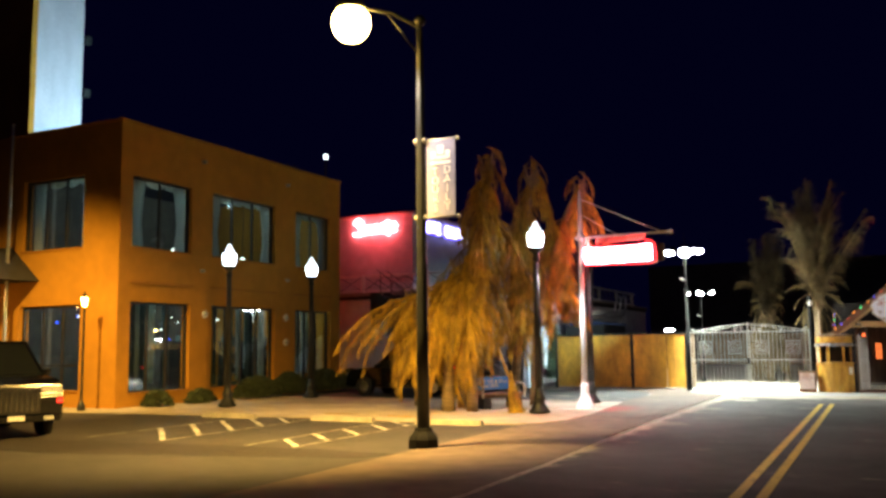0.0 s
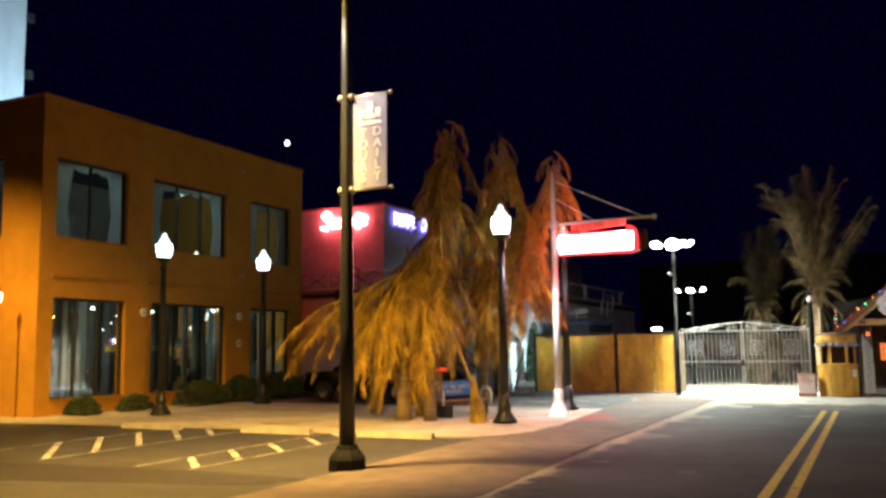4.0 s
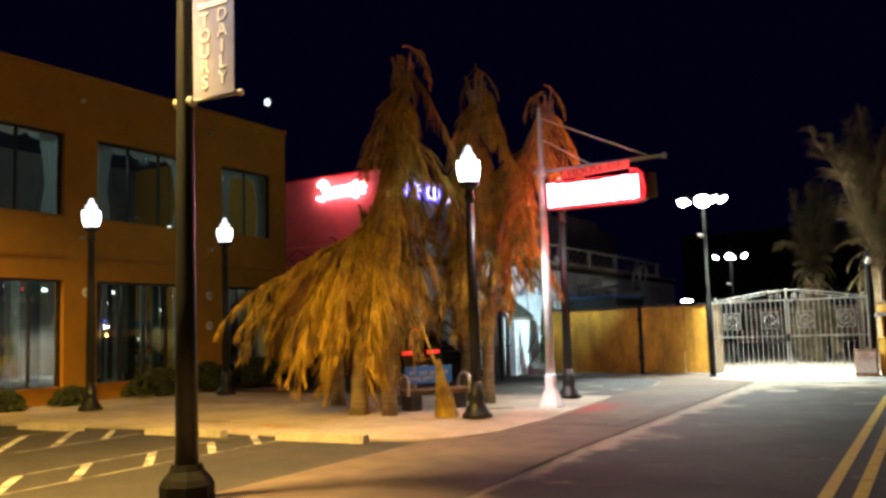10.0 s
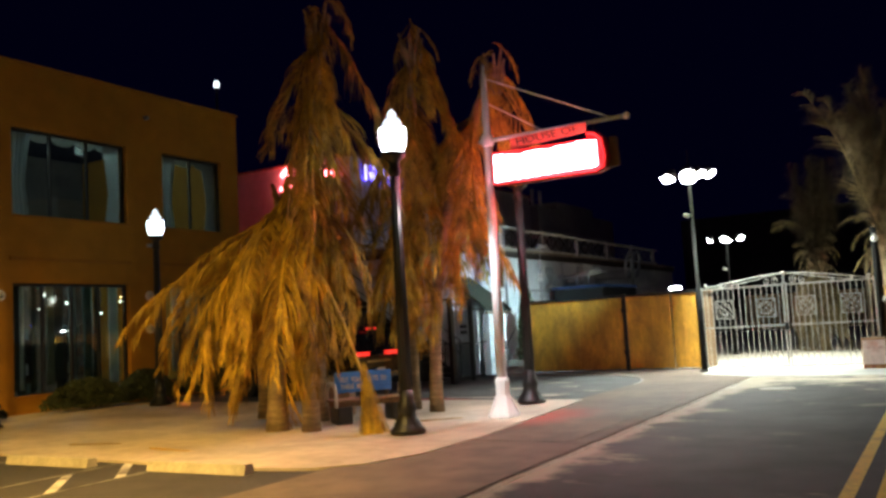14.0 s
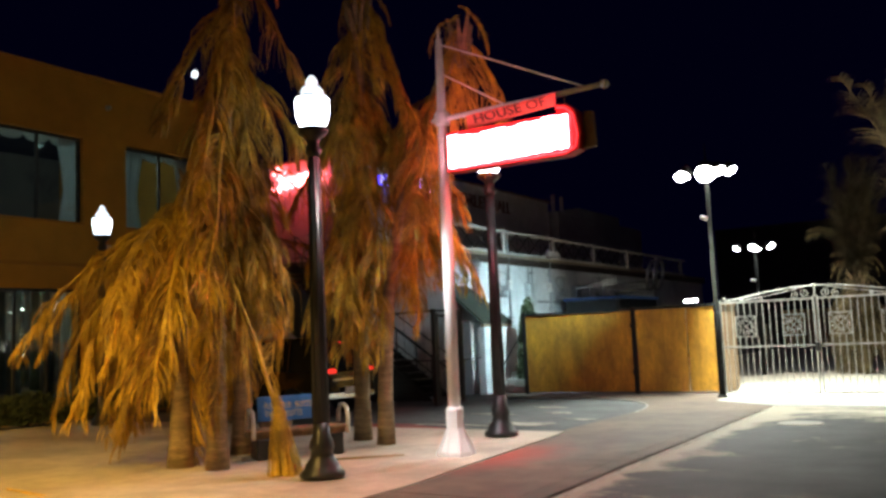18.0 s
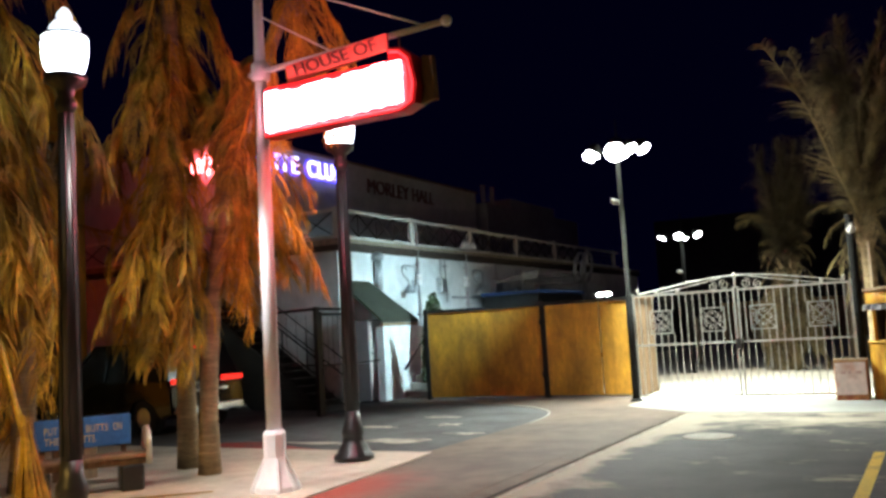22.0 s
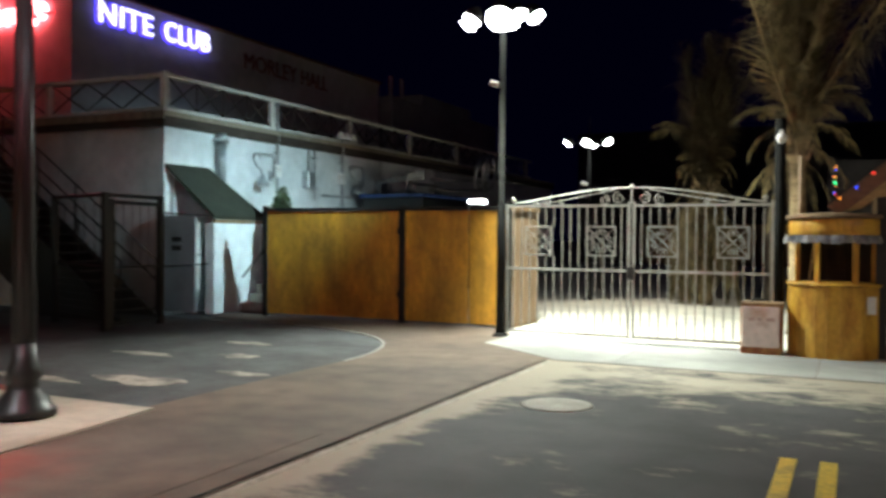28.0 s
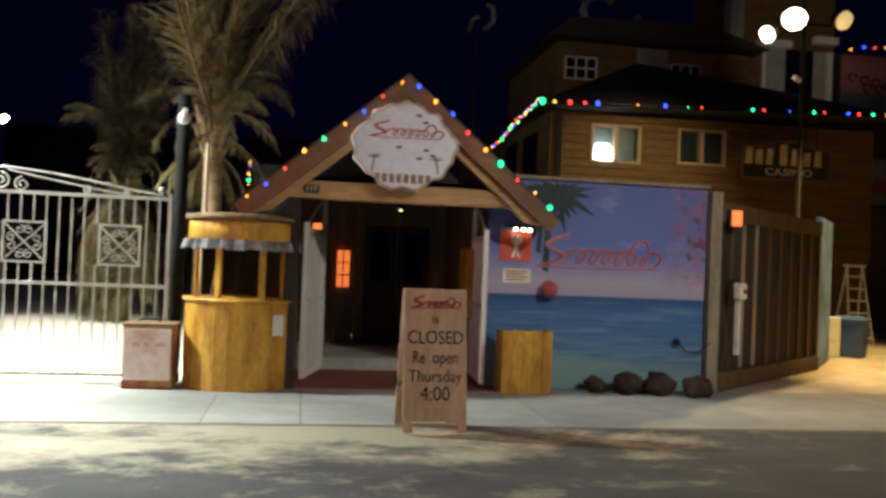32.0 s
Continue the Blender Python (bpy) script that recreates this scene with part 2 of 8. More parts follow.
def tinted_ground(name, base, colour, centre, reach):
    """A copy of a ground material that turns to another colour round one spot, with a soft, blotchy edge."""
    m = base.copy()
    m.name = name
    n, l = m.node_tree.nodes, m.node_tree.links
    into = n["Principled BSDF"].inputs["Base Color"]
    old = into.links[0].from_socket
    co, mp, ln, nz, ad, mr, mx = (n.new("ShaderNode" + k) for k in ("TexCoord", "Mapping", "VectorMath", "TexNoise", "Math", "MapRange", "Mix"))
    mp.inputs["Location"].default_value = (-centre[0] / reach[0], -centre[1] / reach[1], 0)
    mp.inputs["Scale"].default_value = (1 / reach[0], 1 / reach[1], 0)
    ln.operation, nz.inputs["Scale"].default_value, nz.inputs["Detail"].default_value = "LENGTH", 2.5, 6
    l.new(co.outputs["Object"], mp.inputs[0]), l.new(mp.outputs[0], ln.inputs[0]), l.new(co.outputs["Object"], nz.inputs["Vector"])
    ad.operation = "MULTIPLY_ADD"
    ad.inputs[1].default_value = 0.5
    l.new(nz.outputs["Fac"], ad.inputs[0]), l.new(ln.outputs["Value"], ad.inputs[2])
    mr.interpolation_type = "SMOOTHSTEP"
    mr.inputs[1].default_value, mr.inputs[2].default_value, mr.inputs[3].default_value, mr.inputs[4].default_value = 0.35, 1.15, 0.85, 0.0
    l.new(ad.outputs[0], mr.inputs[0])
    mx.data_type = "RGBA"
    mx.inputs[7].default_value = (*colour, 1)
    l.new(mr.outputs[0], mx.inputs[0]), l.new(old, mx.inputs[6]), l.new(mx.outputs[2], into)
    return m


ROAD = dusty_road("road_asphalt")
GUTTER = mat("dried_salt", (0.42, 0.38, 0.32), 0.9, var=0.3, scale=2.5, fine=40, bump=0.2, col2=(0.14, 0.13, 0.12), lo=0.38, hi=0.55)
WALKWAY = mat("walkway_concrete", (0.165, 0.12, 0.092), 0.85, var=0.42, scale=0.5, fine=50, bump=0.35, col2=(0.105, 0.08, 0.064))
APRON = mat("apron_concrete", (0.36, 0.36, 0.34), 0.85, rnd=0.1, var=0.2, scale=0.6, fine=40, bump=0.3, col2=(0.24, 0.24, 0.23))
LOT = mat("driveway_asphalt", (0.10, 0.105, 0.11), 0.85, var=0.4, scale=0.7, fine=50, bump=0.5, col2=(0.05, 0.052, 0.055))
STALLS = mat("stall_asphalt", (0.048, 0.043, 0.043), 0.85, var=0.35, scale=0.5, fine=50, bump=0.5, col2=(0.032, 0.03, 0.031))
DARKASPHALT = mat("dark_asphalt", (0.022, 0.016, 0.015), 0.8, var=0.35, scale=0.6, fine=50, bump=0.5, col2=(0.015, 0.012, 0.012))
SAND = mat("sandy_paving", (0.52, 0.45, 0.36), 0.9, var=0.25, scale=0.7, fine=45, bump=0.3, col2=(0.36, 0.31, 0.25), lo=0.3, hi=0.6)
YARD = mat("pale_sand", (0.62, 0.58, 0.50), 0.9, var=0.25, scale=0.6, fine=30, bump=0.5)
WHITELINE = mat("worn_white_paint", (0.55, 0.53, 0.5), 0.8, var=0.35, scale=3, fine=30, bump=0.2, col2=(0.16, 0.15, 0.14), lo=0.38, hi=0.56)
YELLOW = mat("yellow_road_paint", (0.72, 0.50, 0.05), 0.7, var=0.3, scale=2.5, fine=30, bump=0.2, col2=(0.4, 0.26, 0.05), lo=0.28, hi=0.45)
FADEDLINE = mat("faded_white_paint", (0.24, 0.23, 0.21), 0.8, var=0.35, scale=3, fine=30, bump=0.2, col2=(0.07, 0.066, 0.062), lo=0.36, hi=0.56)
REDPATCH = mat("blotchy_red", (0.30, 0.022, 0.014), 0.7, var=0.35, scale=2.2, fine=40, bump=0.3, col2=(0.13, 0.035, 0.025), lo=0.35, hi=0.6)
KERBSTONE = mat("kerb_concrete", (0.5, 0.46, 0.38), 0.85, var=0.25, scale=3, fine=40, bump=0.3)
STUCCO = mat("orange_stucco", (0.45, 0.205, 0.014), 0.9, var=0.18, scale=0.5, fine=60, bump=0.35)
STUCCOTRIM = mat("stucco_trim", (0.38, 0.16, 0.013), 0.9, var=0.15, scale=0.8, fine=60, bump=0.3)
WHITEWALL = mat("white_stucco", (0.72, 0.74, 0.74), 0.85, var=0.2, scale=0.7, fine=45, bump=0.3, col2=(0.5, 0.53, 0.54), lo=0.3, hi=0.6)
HALLWALL = mat("lilac_grey_wall", (0.48, 0.46, 0.49), 0.9, var=0.2, scale=0.5, fine=40, bump=0.3)
NAMEWHITE = mat("worn_white_sign_paint", (0.76, 0.85, 0.98), 0.6, var=0.12, scale=3, fine=30, bump=0.1, col2=(0.56, 0.56, 0.56), lo=0.25, hi=0.4)
GREYWALL = mat("grey_wall", (0.34, 0.35, 0.37), 0.9, var=0.2, scale=0.5, fine=40, bump=0.3)
TOWERWALL = mat("tower_concrete", (0.46, 0.48, 0.52), 0.9, var=0.2, scale=0.35, fine=25, bump=0.3, stretch=(1, 1, 0.25))
DARKMETAL = mat("black_painted_metal", (0.018, 0.02, 0.02), 0.4, 0.0, var=0.3, scale=5, fine=60, bump=0.08)
DARKFRAME = mat("dark_bronze_frame", (0.03, 0.028, 0.025), 0.5, 0.3, var=0.3, scale=4, fine=60, bump=0.05)
WHITEMETAL = mat("white_painted_metal", (0.78, 0.78, 0.76), 0.5, 0.0, var=0.15, scale=4, fine=60, bump=0.1, col2=(0.5, 0.45, 0.4), lo=0.2, hi=0.4)
GATEWHITE = mat("weathered_white_iron", (0.46, 0.46, 0.435), 0.55, var=0.2, scale=5, fine=50, bump=0.1, col2=(0.34, 0.31, 0.27), lo=0.3, hi=0.5)
POSTWHITE = mat("fresh_white_paint", (0.90, 0.91, 0.93), 0.6, var=0.06, scale=4, fine=60, bump=0.08)
STEEL = mat("galvanised_steel", (0.5, 0.52, 0.54), 0.4, 0.9, var=0.25, scale=6, fine=50, bump=0.05)
FENCEWOOD = mat("golden_fence_wood", (0.66, 0.34, 0.035), 0.6, var=0.28, scale=1.6, fine=14, bump=0.2, rnd=0.13, stretch=(1.6, 1.6, 0.7), col2=(0.40, 0.205, 0.03), placed=True)
OLDWOOD = mat("weathered_brown_wood", (0.24, 0.15, 0.08), 0.75, var=0.35, scale=2.0, fine=20, bump=0.3, rnd=0.15, stretch=(3, 3, 0.5))
PALERAIL = mat("pale_deck_rail", (0.66, 0.64, 0.60), 0.75, var=0.2, scale=3, fine=30, bump=0.15)
GREYWOOD = mat("grey_weathered_wood", (0.30, 0.25, 0.19), 0.8, var=0.3, scale=2.0, fine=20, bump=0.35, rnd=0.12, stretch=(3, 3, 0.5))
PALEWOOD = mat("pale_plywood", (0.52, 0.39, 0.27), 0.7, var=0.2, scale=2.2, fine=25, bump=0.15, stretch=(4, 4, 0.6))
YELLOWWOOD = mat("yellow_varnished_wood", (0.62, 0.36, 0.05), 0.45, var=0.35, scale=2.2, fine=20, bump=0.15, rnd=0.06, stretch=(2.5, 2.5, 0.8), col2=(0.38, 0.18, 0.02), placed=True)
SHINGLE = mat("brown_siding", (0.18, 0.105, 0.035), 0.8, var=0.35, scale=1.2, fine=15, bump=0.3, stretch=(0.7, 0.7, 4))
ROOFING = mat("dark_shingle_roof", (0.03, 0.028, 0.03), 0.9, var=0.3, scale=3, fine=25, bump=0.4)
RAKE = mat("red_brown_rake_board", (0.20, 0.10, 0.055), 0.6, var=0.3, scale=2, fine=25, bump=0.2)
BEAMWOOD = mat("honey_beam_wood", (0.46, 0.30, 0.13), 0.6, var=0.3, scale=1.4, fine=18, bump=0.2, stretch=(0.5, 3, 3))
REDFLOOR = mat("red_brown_floor", (0.23, 0.08, 0.055), 0.7, var=0.25, scale=2, fine=30, bump=0.2)
FROND = mat("dry_palm_frond", (0.60, 0.385, 0.028), 0.7, var=0.4, scale=3.0, fine=24, bump=0.1, rnd=0.4, col2=(0.23, 0.135, 0.014))
# tan frond at half brightness: the far crown's dimness is in the colour
FRONDDIM = mat("dimmed_tan_frond", (0.11, 0.085, 0.04), 0.75, var=0.4, scale=2.0, fine=20, bump=0.1, rnd=0.25, col2=(0.06, 0.045, 0.022))
FRONDTAN = mat("tan_palm_frond", (0.22, 0.17, 0.075), 0.75, var=0.4, scale=2.0, fine=20, bump=0.1, rnd=0.25, col2=(0.11, 0.085, 0.04))
BARK = mat("ringed_palm_bark", (0.34, 0.25, 0.14), 0.9, var=0.4, scale=2, fine=14, bump=0.6, stretch=(1, 1, 6))
SHRUB = mat("dark_shrub_leaf", (0.05, 0.07, 0.025), 0.7, var=0.4, scale=5, fine=30, bump=0.1)
CURTAIN = cloth("white_curtain", (0.74, 0.77, 0.75))
INTERIOR = mat("dim_interior", (0.16, 0.14, 0.12), 0.9, var=0.3, scale=1, fine=20, bump=0.1)
REDPAINT = mat("red_sign_enamel", (0.55, 0.015, 0.015), 0.4, var=0.2, scale=4, fine=40, bump=0.05)
HEADERRED = mat("faded_red_header", (0.72, 0.13, 0.09), 0.5, var=0.15, scale=5, bump=0.0)
DECKWOOD = mat("dark_deck_timber", (0.05, 0.035, 0.027), 0.85, var=0.35, scale=2.0, fine=20, bump=0.3, stretch=(0.6, 0.6, 3))
DARKRED = mat("dark_lettering", (0.07, 0.01, 0.008), 0.5, var=0.2, bump=0.0)
CREAM = mat("cream_sign_board", (0.78, 0.77, 0.72), 0.6, var=0.15, scale=3, fine=30, bump=0.1, col2=(0.55, 0.47, 0.36), lo=0.3, hi=0.5)
SCRIPTRED = mat("faded_red_script", (0.42, 0.10, 0.08), 0.6, var=0.25, scale=5, bump=0.0)
BLACKPAINT = mat("black_lettering", (0.025, 0.022, 0.02), 0.6, var=0.2, bump=0.0)
BROWNLETTER = mat("brown_wall_lettering", (0.15, 0.05, 0.045), 0.7, var=0.2, bump=0.0)
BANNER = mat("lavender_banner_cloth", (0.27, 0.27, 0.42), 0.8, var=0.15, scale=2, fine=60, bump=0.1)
BANNERWHITE = mat("banner_print", (0.88, 0.88, 0.92), 0.8, var=0.1, bump=0.0)
AWNING = mat("dark_green_awning", (0.032, 0.034, 0.022), 0.8, var=0.3, scale=2, fine=40, bump=0.2)
GREENGREY = mat("grey_green_step", (0.40, 0.44, 0.40), 0.8, var=0.2, scale=2, bump=0.2)
BLUEPAINT = mat("blue_fence_paint", (0.24, 0.40, 0.80), 0.7, var=0.3, scale=1.2, fine=30, bump=0.2, col2=(0.06, 0.14, 0.28))
PAINTLEAF = mat("painted_palm_leaf", (0.02, 0.055, 0.06), 0.7, var=0.3, scale=4, bump=0.0)
ORANGESIGN = mat("orange_red_sign", (0.62, 0.10, 0.05), 0.5, var=0.12, scale=4, bump=0.0)
PINKPANEL = mat("scuffed_pink_panel", (0.80, 0.68, 0.64), 0.7, var=0.12, scale=2.2, fine=12, bump=0.05, col2=(0.55, 0.26, 0.14), lo=0.24, hi=0.4)
FAINTRED = mat("faint_red_print", (0.66, 0.44, 0.40), 0.7, var=0.2, scale=5, bump=0.0)
RUSTWOOD = mat("rust_stained_wood", (0.40, 0.20, 0.07), 0.7, var=0.4, scale=5, fine=30, bump=0.2, col2=(0.25, 0.06, 0.03))
COCONUT = mat("brown_husk", (0.06, 0.034, 0.022), 0.9, var=0.5, scale=8, fine=40, bump=0.8)
CARBLACK = mat("black_car_paint", (0.005, 0.005, 0.006), 0.12, 0.0, var=0.2, bump=0.0, coat=0.6)
CARGLASS = mat("dark_car_glass", (0.01, 0.012, 0.013), 0.06, 0.0, var=0.1, bump=0.0)
CARGLASS.node_tree.nodes["Principled BSDF"].inputs["Specular IOR Level"].default_value = 0.2
TYRE = mat("tyre_rubber", (0.02, 0.02, 0.02), 0.85, var=0.2, scale=10, bump=0.2)
CHROME = mat("chrome", (0.7, 0.7, 0.7), 0.15, 1.0, var=0.1, bump=0.0)
LENS = mat("clear_lamp_lens", (0.8, 0.82, 0.85), 0.15, 0.5, var=0.2, bump=0.1)
TAILRED = glow("red_tail_lamp", (1.0, 0.03, 0.02), 1.6)
PLATE = mat("white_number_plate", (0.75, 0.75, 0.72), 0.5, var=0.1, bump=0.0)
BENCHBLUE = mat("blue_bench_board", (0.05, 0.22, 0.55), 0.5, var=0.2, scale=4, bump=0.05)
BENCHYELLOW = mat("pale_yellow_lettering", (0.75, 0.66, 0.30), 0.5, var=0.1, bump=0.0)
CONCRETE = mat("cast_concrete", (0.36, 0.34, 0.30), 0.85, var=0.25, scale=4, fine=40, bump=0.3)
BLUEBIN = mat("blue_plastic", (0.05, 0.11, 0.32), 0.45, var=0.2, scale=4, bump=0.05)
ALUMINIUM = mat("brushed_aluminium", (0.66, 0.64, 0.58), 0.4, 0.6, var=0.15, scale=6, bump=0.05)
GLASS = clear_glass("window_glass")
ACORN = glow("lit_acorn_globe", (0.78, 0.88, 1.0), 14)
ACORNDIM = glow("older_lit_acorn_globe", (0.74, 0.88, 1.0), 6)
CROWNGLOW = glow("lit_lamp_crown", (0.78, 0.90, 1.0), 1.8)
SODIUMGLOW = glow("sodium_globe", (1.0, 0.62, 0.14), 30)
FLOODGLOW = glow("flood_lens", (0.92, 1.0, 0.96), 50)
POLEBLACK = mat("matte_black_pole", (0.012, 0.012, 0.012), 0.8, var=0.3, scale=5, fine=60, bump=0.08)
POLEBLACK.node_tree.nodes["Principled BSDF"].inputs["Specular IOR Level"].default_value = 0.15
DIMFLOOD = glow("dim_flood_lens", (1.0, 0.72, 0.30), 0.6)
WARMFLOOD = glow("warm_flood_lens", (1.0, 0.9, 0.62), 12)
NEONPINK = glow("pink_white_neon", (1.0, 0.30, 0.38), 40)
NEONRED = glow("red_neon", (1.0, 0.05, 0.06), 2.2)
NEONCORE = glow("red_neon_core", (1.0, 0.12, 0.13), 36)
NEONBLUE = glow("blue_neon", (0.08, 0.05, 1.0), 4.0)
NEONWHITE = glow("blue_white_neon", (0.70, 0.70, 1.0), 5.0)
DIMBULB = glow("dim_indoor_bulb", (1.0, 0.7, 0.35), 4)
POSTWOOD = mat("dark_post_wood", (0.03, 0.022, 0.018), 0.85, var=0.3, scale=2, fine=20, bump=0.3, stretch=(3, 3, 0.5))
BATTENWOOD = mat("brown_gate_batten", (0.14, 0.085, 0.04), 0.75, var=0.3, scale=2.0, fine=20, bump=0.35, rnd=0.15, stretch=(3, 3, 0.5))
GATEBOARD = mat("dark_gate_board", (0.05, 0.033, 0.02), 0.8, var=0.35, scale=2, fine=20, bump=0.3, rnd=0.15, stretch=(3, 3, 0.5))
LANTERN = glow("lantern_glow", (1.0, 0.45, 0.09), 60)
LITWINDOW = glow("lit_lamp_shade", (0.86, 1.0, 0.92), 6)
ORANGELIT = glow("orange_lit_pane", (1.0, 0.22, 0.05), 0.9)
EXITGLOW = glow("exit_sign_face", (1.0, 0.16, 0.04), 1.8)
BULBS = [glow("bulb_red", (1.0, 0.04, 0.03), 3.2), glow("bulb_orange", (1.0, 0.30, 0.03), 3.9), glow("bulb_yellow", (1.0, 0.55, 0.08), 3.2), glow("bulb_blue", (0.02, 0.07, 1.0), 3.9), glow("bulb_green", (0.02, 0.9, 0.28), 3.2)]
SHOPGLOW = glow("shop_ceiling_lamp", (0.85, 1.0, 0.95), 14)
INDOORGLOW = glow("indoor_shade", (0.9, 1.0, 0.85), 5)
MOONLIKE = glow("distant_lamp", (0.8, 0.93, 1.0), 2.5)


# ---- mesh helpers ----
def box(bm, x0, x1, y0, y1, z0, z1, bevel=0.0):
    vs = [bm.verts.new((x, y, z)) for x in (x0, x1) for y in (y0, y1) for z in (z0, z1)]
    f = [bm.faces.new([vs[i] for i in q]) for q in ((0, 1, 3, 2), (4, 6, 7, 5), (0, 4, 5, 1), (2, 3, 7, 6), (0, 2, 6, 4), (1, 5, 7, 3))]
    if bevel:
        bmesh.ops.bevel(bm, geom=list({e for q in f for e in q.edges}), offset=bevel, segments=1, affect="EDGES")
    return bm


def bx(x0, x1, y0, y1, z0, z1, bevel=0.0):
    return box(bmesh.new(), x0, x1, y0, y1, z0, z1, bevel)


def tube(bm, pts, radii, seg=8, caps=True):
    """A round bar along pts; radii: one, or one for each point."""
    pts = [Vector(p) for p in pts]
    if not isinstance(radii, (list, tuple)):
        radii = [radii] * len(pts)
    rings, ref = [], None
    for i, p in enumerate(pts):
        d = (pts[min(i + 1, len(pts) - 1)] - pts[max(i - 1, 0)]).normalized()
        if ref is None:
            ref = d.orthogonal().normalized()
        ref = (ref - d * ref.dot(d)).normalized()
        o = d.cross(ref)
        rings.append([bm.verts.new(p + radii[i] * (math.cos(a) * ref + math.sin(a) * o)) for a in (2 * math.pi * k / seg for k in range(seg))])
    for a, b in zip(rings, rings[1:]):
        for k in range(seg):
            bm.faces.new((a[k], a[(k + 1) % seg], b[(k + 1) % seg], b[k])).smooth = seg > 5
    if caps:
        bm.faces.new(rings[0][::-1]), bm.faces.new(rings[-1])
    return bm


def lathe(profile, seg=16, bm=None, at=(0, 0, 0)):
    """A turned body from (radius, height) pairs, bottom to top."""
    bm = bm or bmesh.new()
    o = Vector(at)
    rings = [[bm.verts.new(o + Vector((r * math.cos(2 * math.pi * k / seg), r * math.sin(2 * math.pi * k / seg), z))) for k in range(seg)] for r, z in profile]
    for a, b in zip(rings, rings[1:]):
        for k in range(seg):
            bm.faces.new((a[k], a[(k + 1) % seg], b[(k + 1) % seg], b[k])).smooth = seg > 8
    bm.faces.new(rings[0][::-1]), bm.faces.new(rings[-1])
    return bm


def ball(r, seg=10, rings=6, at=(0, 0, 0), squash=1.0):
    return lathe([(max(0.02 * r, r * math.sin(math.pi * i / rings)), -squash * r * math.cos(math.pi * i / rings)) for i in range(rings + 1)], seg, at=at)


def prism(poly, y0, y1, bm=None, axis="y"):
    """A flat outline of (u, z) pairs given depth along y (or x)."""
    bm = bm or bmesh.new()
    put = (lambda u, v, w: (u, w, v)) if axis == "y" else ((lambda u, v, w: (w, u, v)) if axis == "x" else (lambda u, v, w: (u, v, w)))
    a, b = ([bm.verts.new(put(u, v, w)) for u, v in poly] for w in (y0, y1))
    bm.faces.new(a), bm.faces.new(b[::-1])
    for i in range(len(poly)):
        j = (i + 1) % len(poly)
        bm.faces.new((a[i], b[i], b[j], a[j]))
    bmesh.ops.recalc_face_normals(bm, faces=bm.faces[:])
    return bm


def finish(name, bm, material):
    me = bpy.data.meshes.new(name)
    bmesh.ops.recalc_face_normals(bm, faces=bm.faces[:])
    bm.to_mesh(me)
    bm.free()
    me.materials.append(material)
    return me


def thing(name, label, category, place=(0, 0, 0), turn=0.0, group="", kind=""):
    ob = new(name)
    ob.empty_display_size = 0.1
    ob.matrix_world = pose(*place, 0, 0, turn)
    return tagged(ob, label, category, group, kind)


def part(name, bm, material, parent, label="", place=None):
    ob = new(name, bm if isinstance(bm, bpy.types.Mesh) else finish(name, bm, material))
    ob.parent = parent
    if place is not None:
        ob.matrix_local = place
    return tagged(ob, label)


def single(name, bm, material, label, category, kind="", group="", place=(0, 0, 0), turn=0.0):
    ob = new(name, finish(name, bm, material))
    ob.matrix_world = pose(*place, 0, 0, turn)
    return tagged(ob, label, category, group, kind)


def structure(name, bm, material, label, category="wall"):
    return single(name, bm, material, label, category, "structure")


def words(text, size, depth=0.005, align="CENTER", offset=0.0, spacing=1.0):
    """A mesh of raised letters in the xz plane that faces -y, centred on its origin."""
    cu = bpy.data.curves.new("letters", "FONT")
    cu.body, cu.size, cu.extrude, cu.offset, cu.space_character = text, size, depth, offset, spacing
    cu.align_x, cu.align_y, cu.resolution_u = align, "CENTER", 3
    tmp = bpy.data.objects.new("letters", cu)
    me = bpy.data.meshes.new_from_object(tmp)
    bpy.data.objects.remove(tmp)
    me.transform(Matrix.Rotation(radians(90), 4, "X"))
    return me


def lettering(name, text, size, material, parent, place, depth=0.005, label="", offset=0.0, stretch=1.0, tall=1.0, spacing=1.0, width=0.0):
    me = words(text, size, depth, offset=offset, spacing=spacing)
    if width:
        xs = [v.co.x for v in me.vertices]
        me.transform(Matrix.Translation((-(max(xs) + min(xs)) / 2, 0, 0)))
        stretch = width / (max(xs) - min(xs))
    me.transform(Matrix.Diagonal((stretch, 1, tall, 1)))
    me.materials.clear()
    me.materials.append(material)
    return part(name, me, material, parent, label, place)


def written_line(text, size, material, parent, x, y, z, width, depth=0.003, tall=1.0):
    """One line of painted words centred on x, each word a part of its own."""
    step = width / len(text)
    k = 0
    for word in text.split(" "):
        lettering("word", word, size, material, parent, pose(x - width / 2 + step * (k + len(word) / 2), y, z), depth, width=step * (len(word) - 0.15), tall=tall)
        k += len(word) + 1


def swirl(x, z, r, turns, start, way, n=14):
    """Points of a flat scroll in the xz plane that winds in to its middle."""
    return [(x + r * (1 - 0.8 * i / n) * math.cos(start + way * turns * 2 * math.pi * i / n), z + r * (1 - 0.8 * i / n) * math.sin(start + way * turns * 2 * math.pi * i / n)) for i in range(n + 1)]


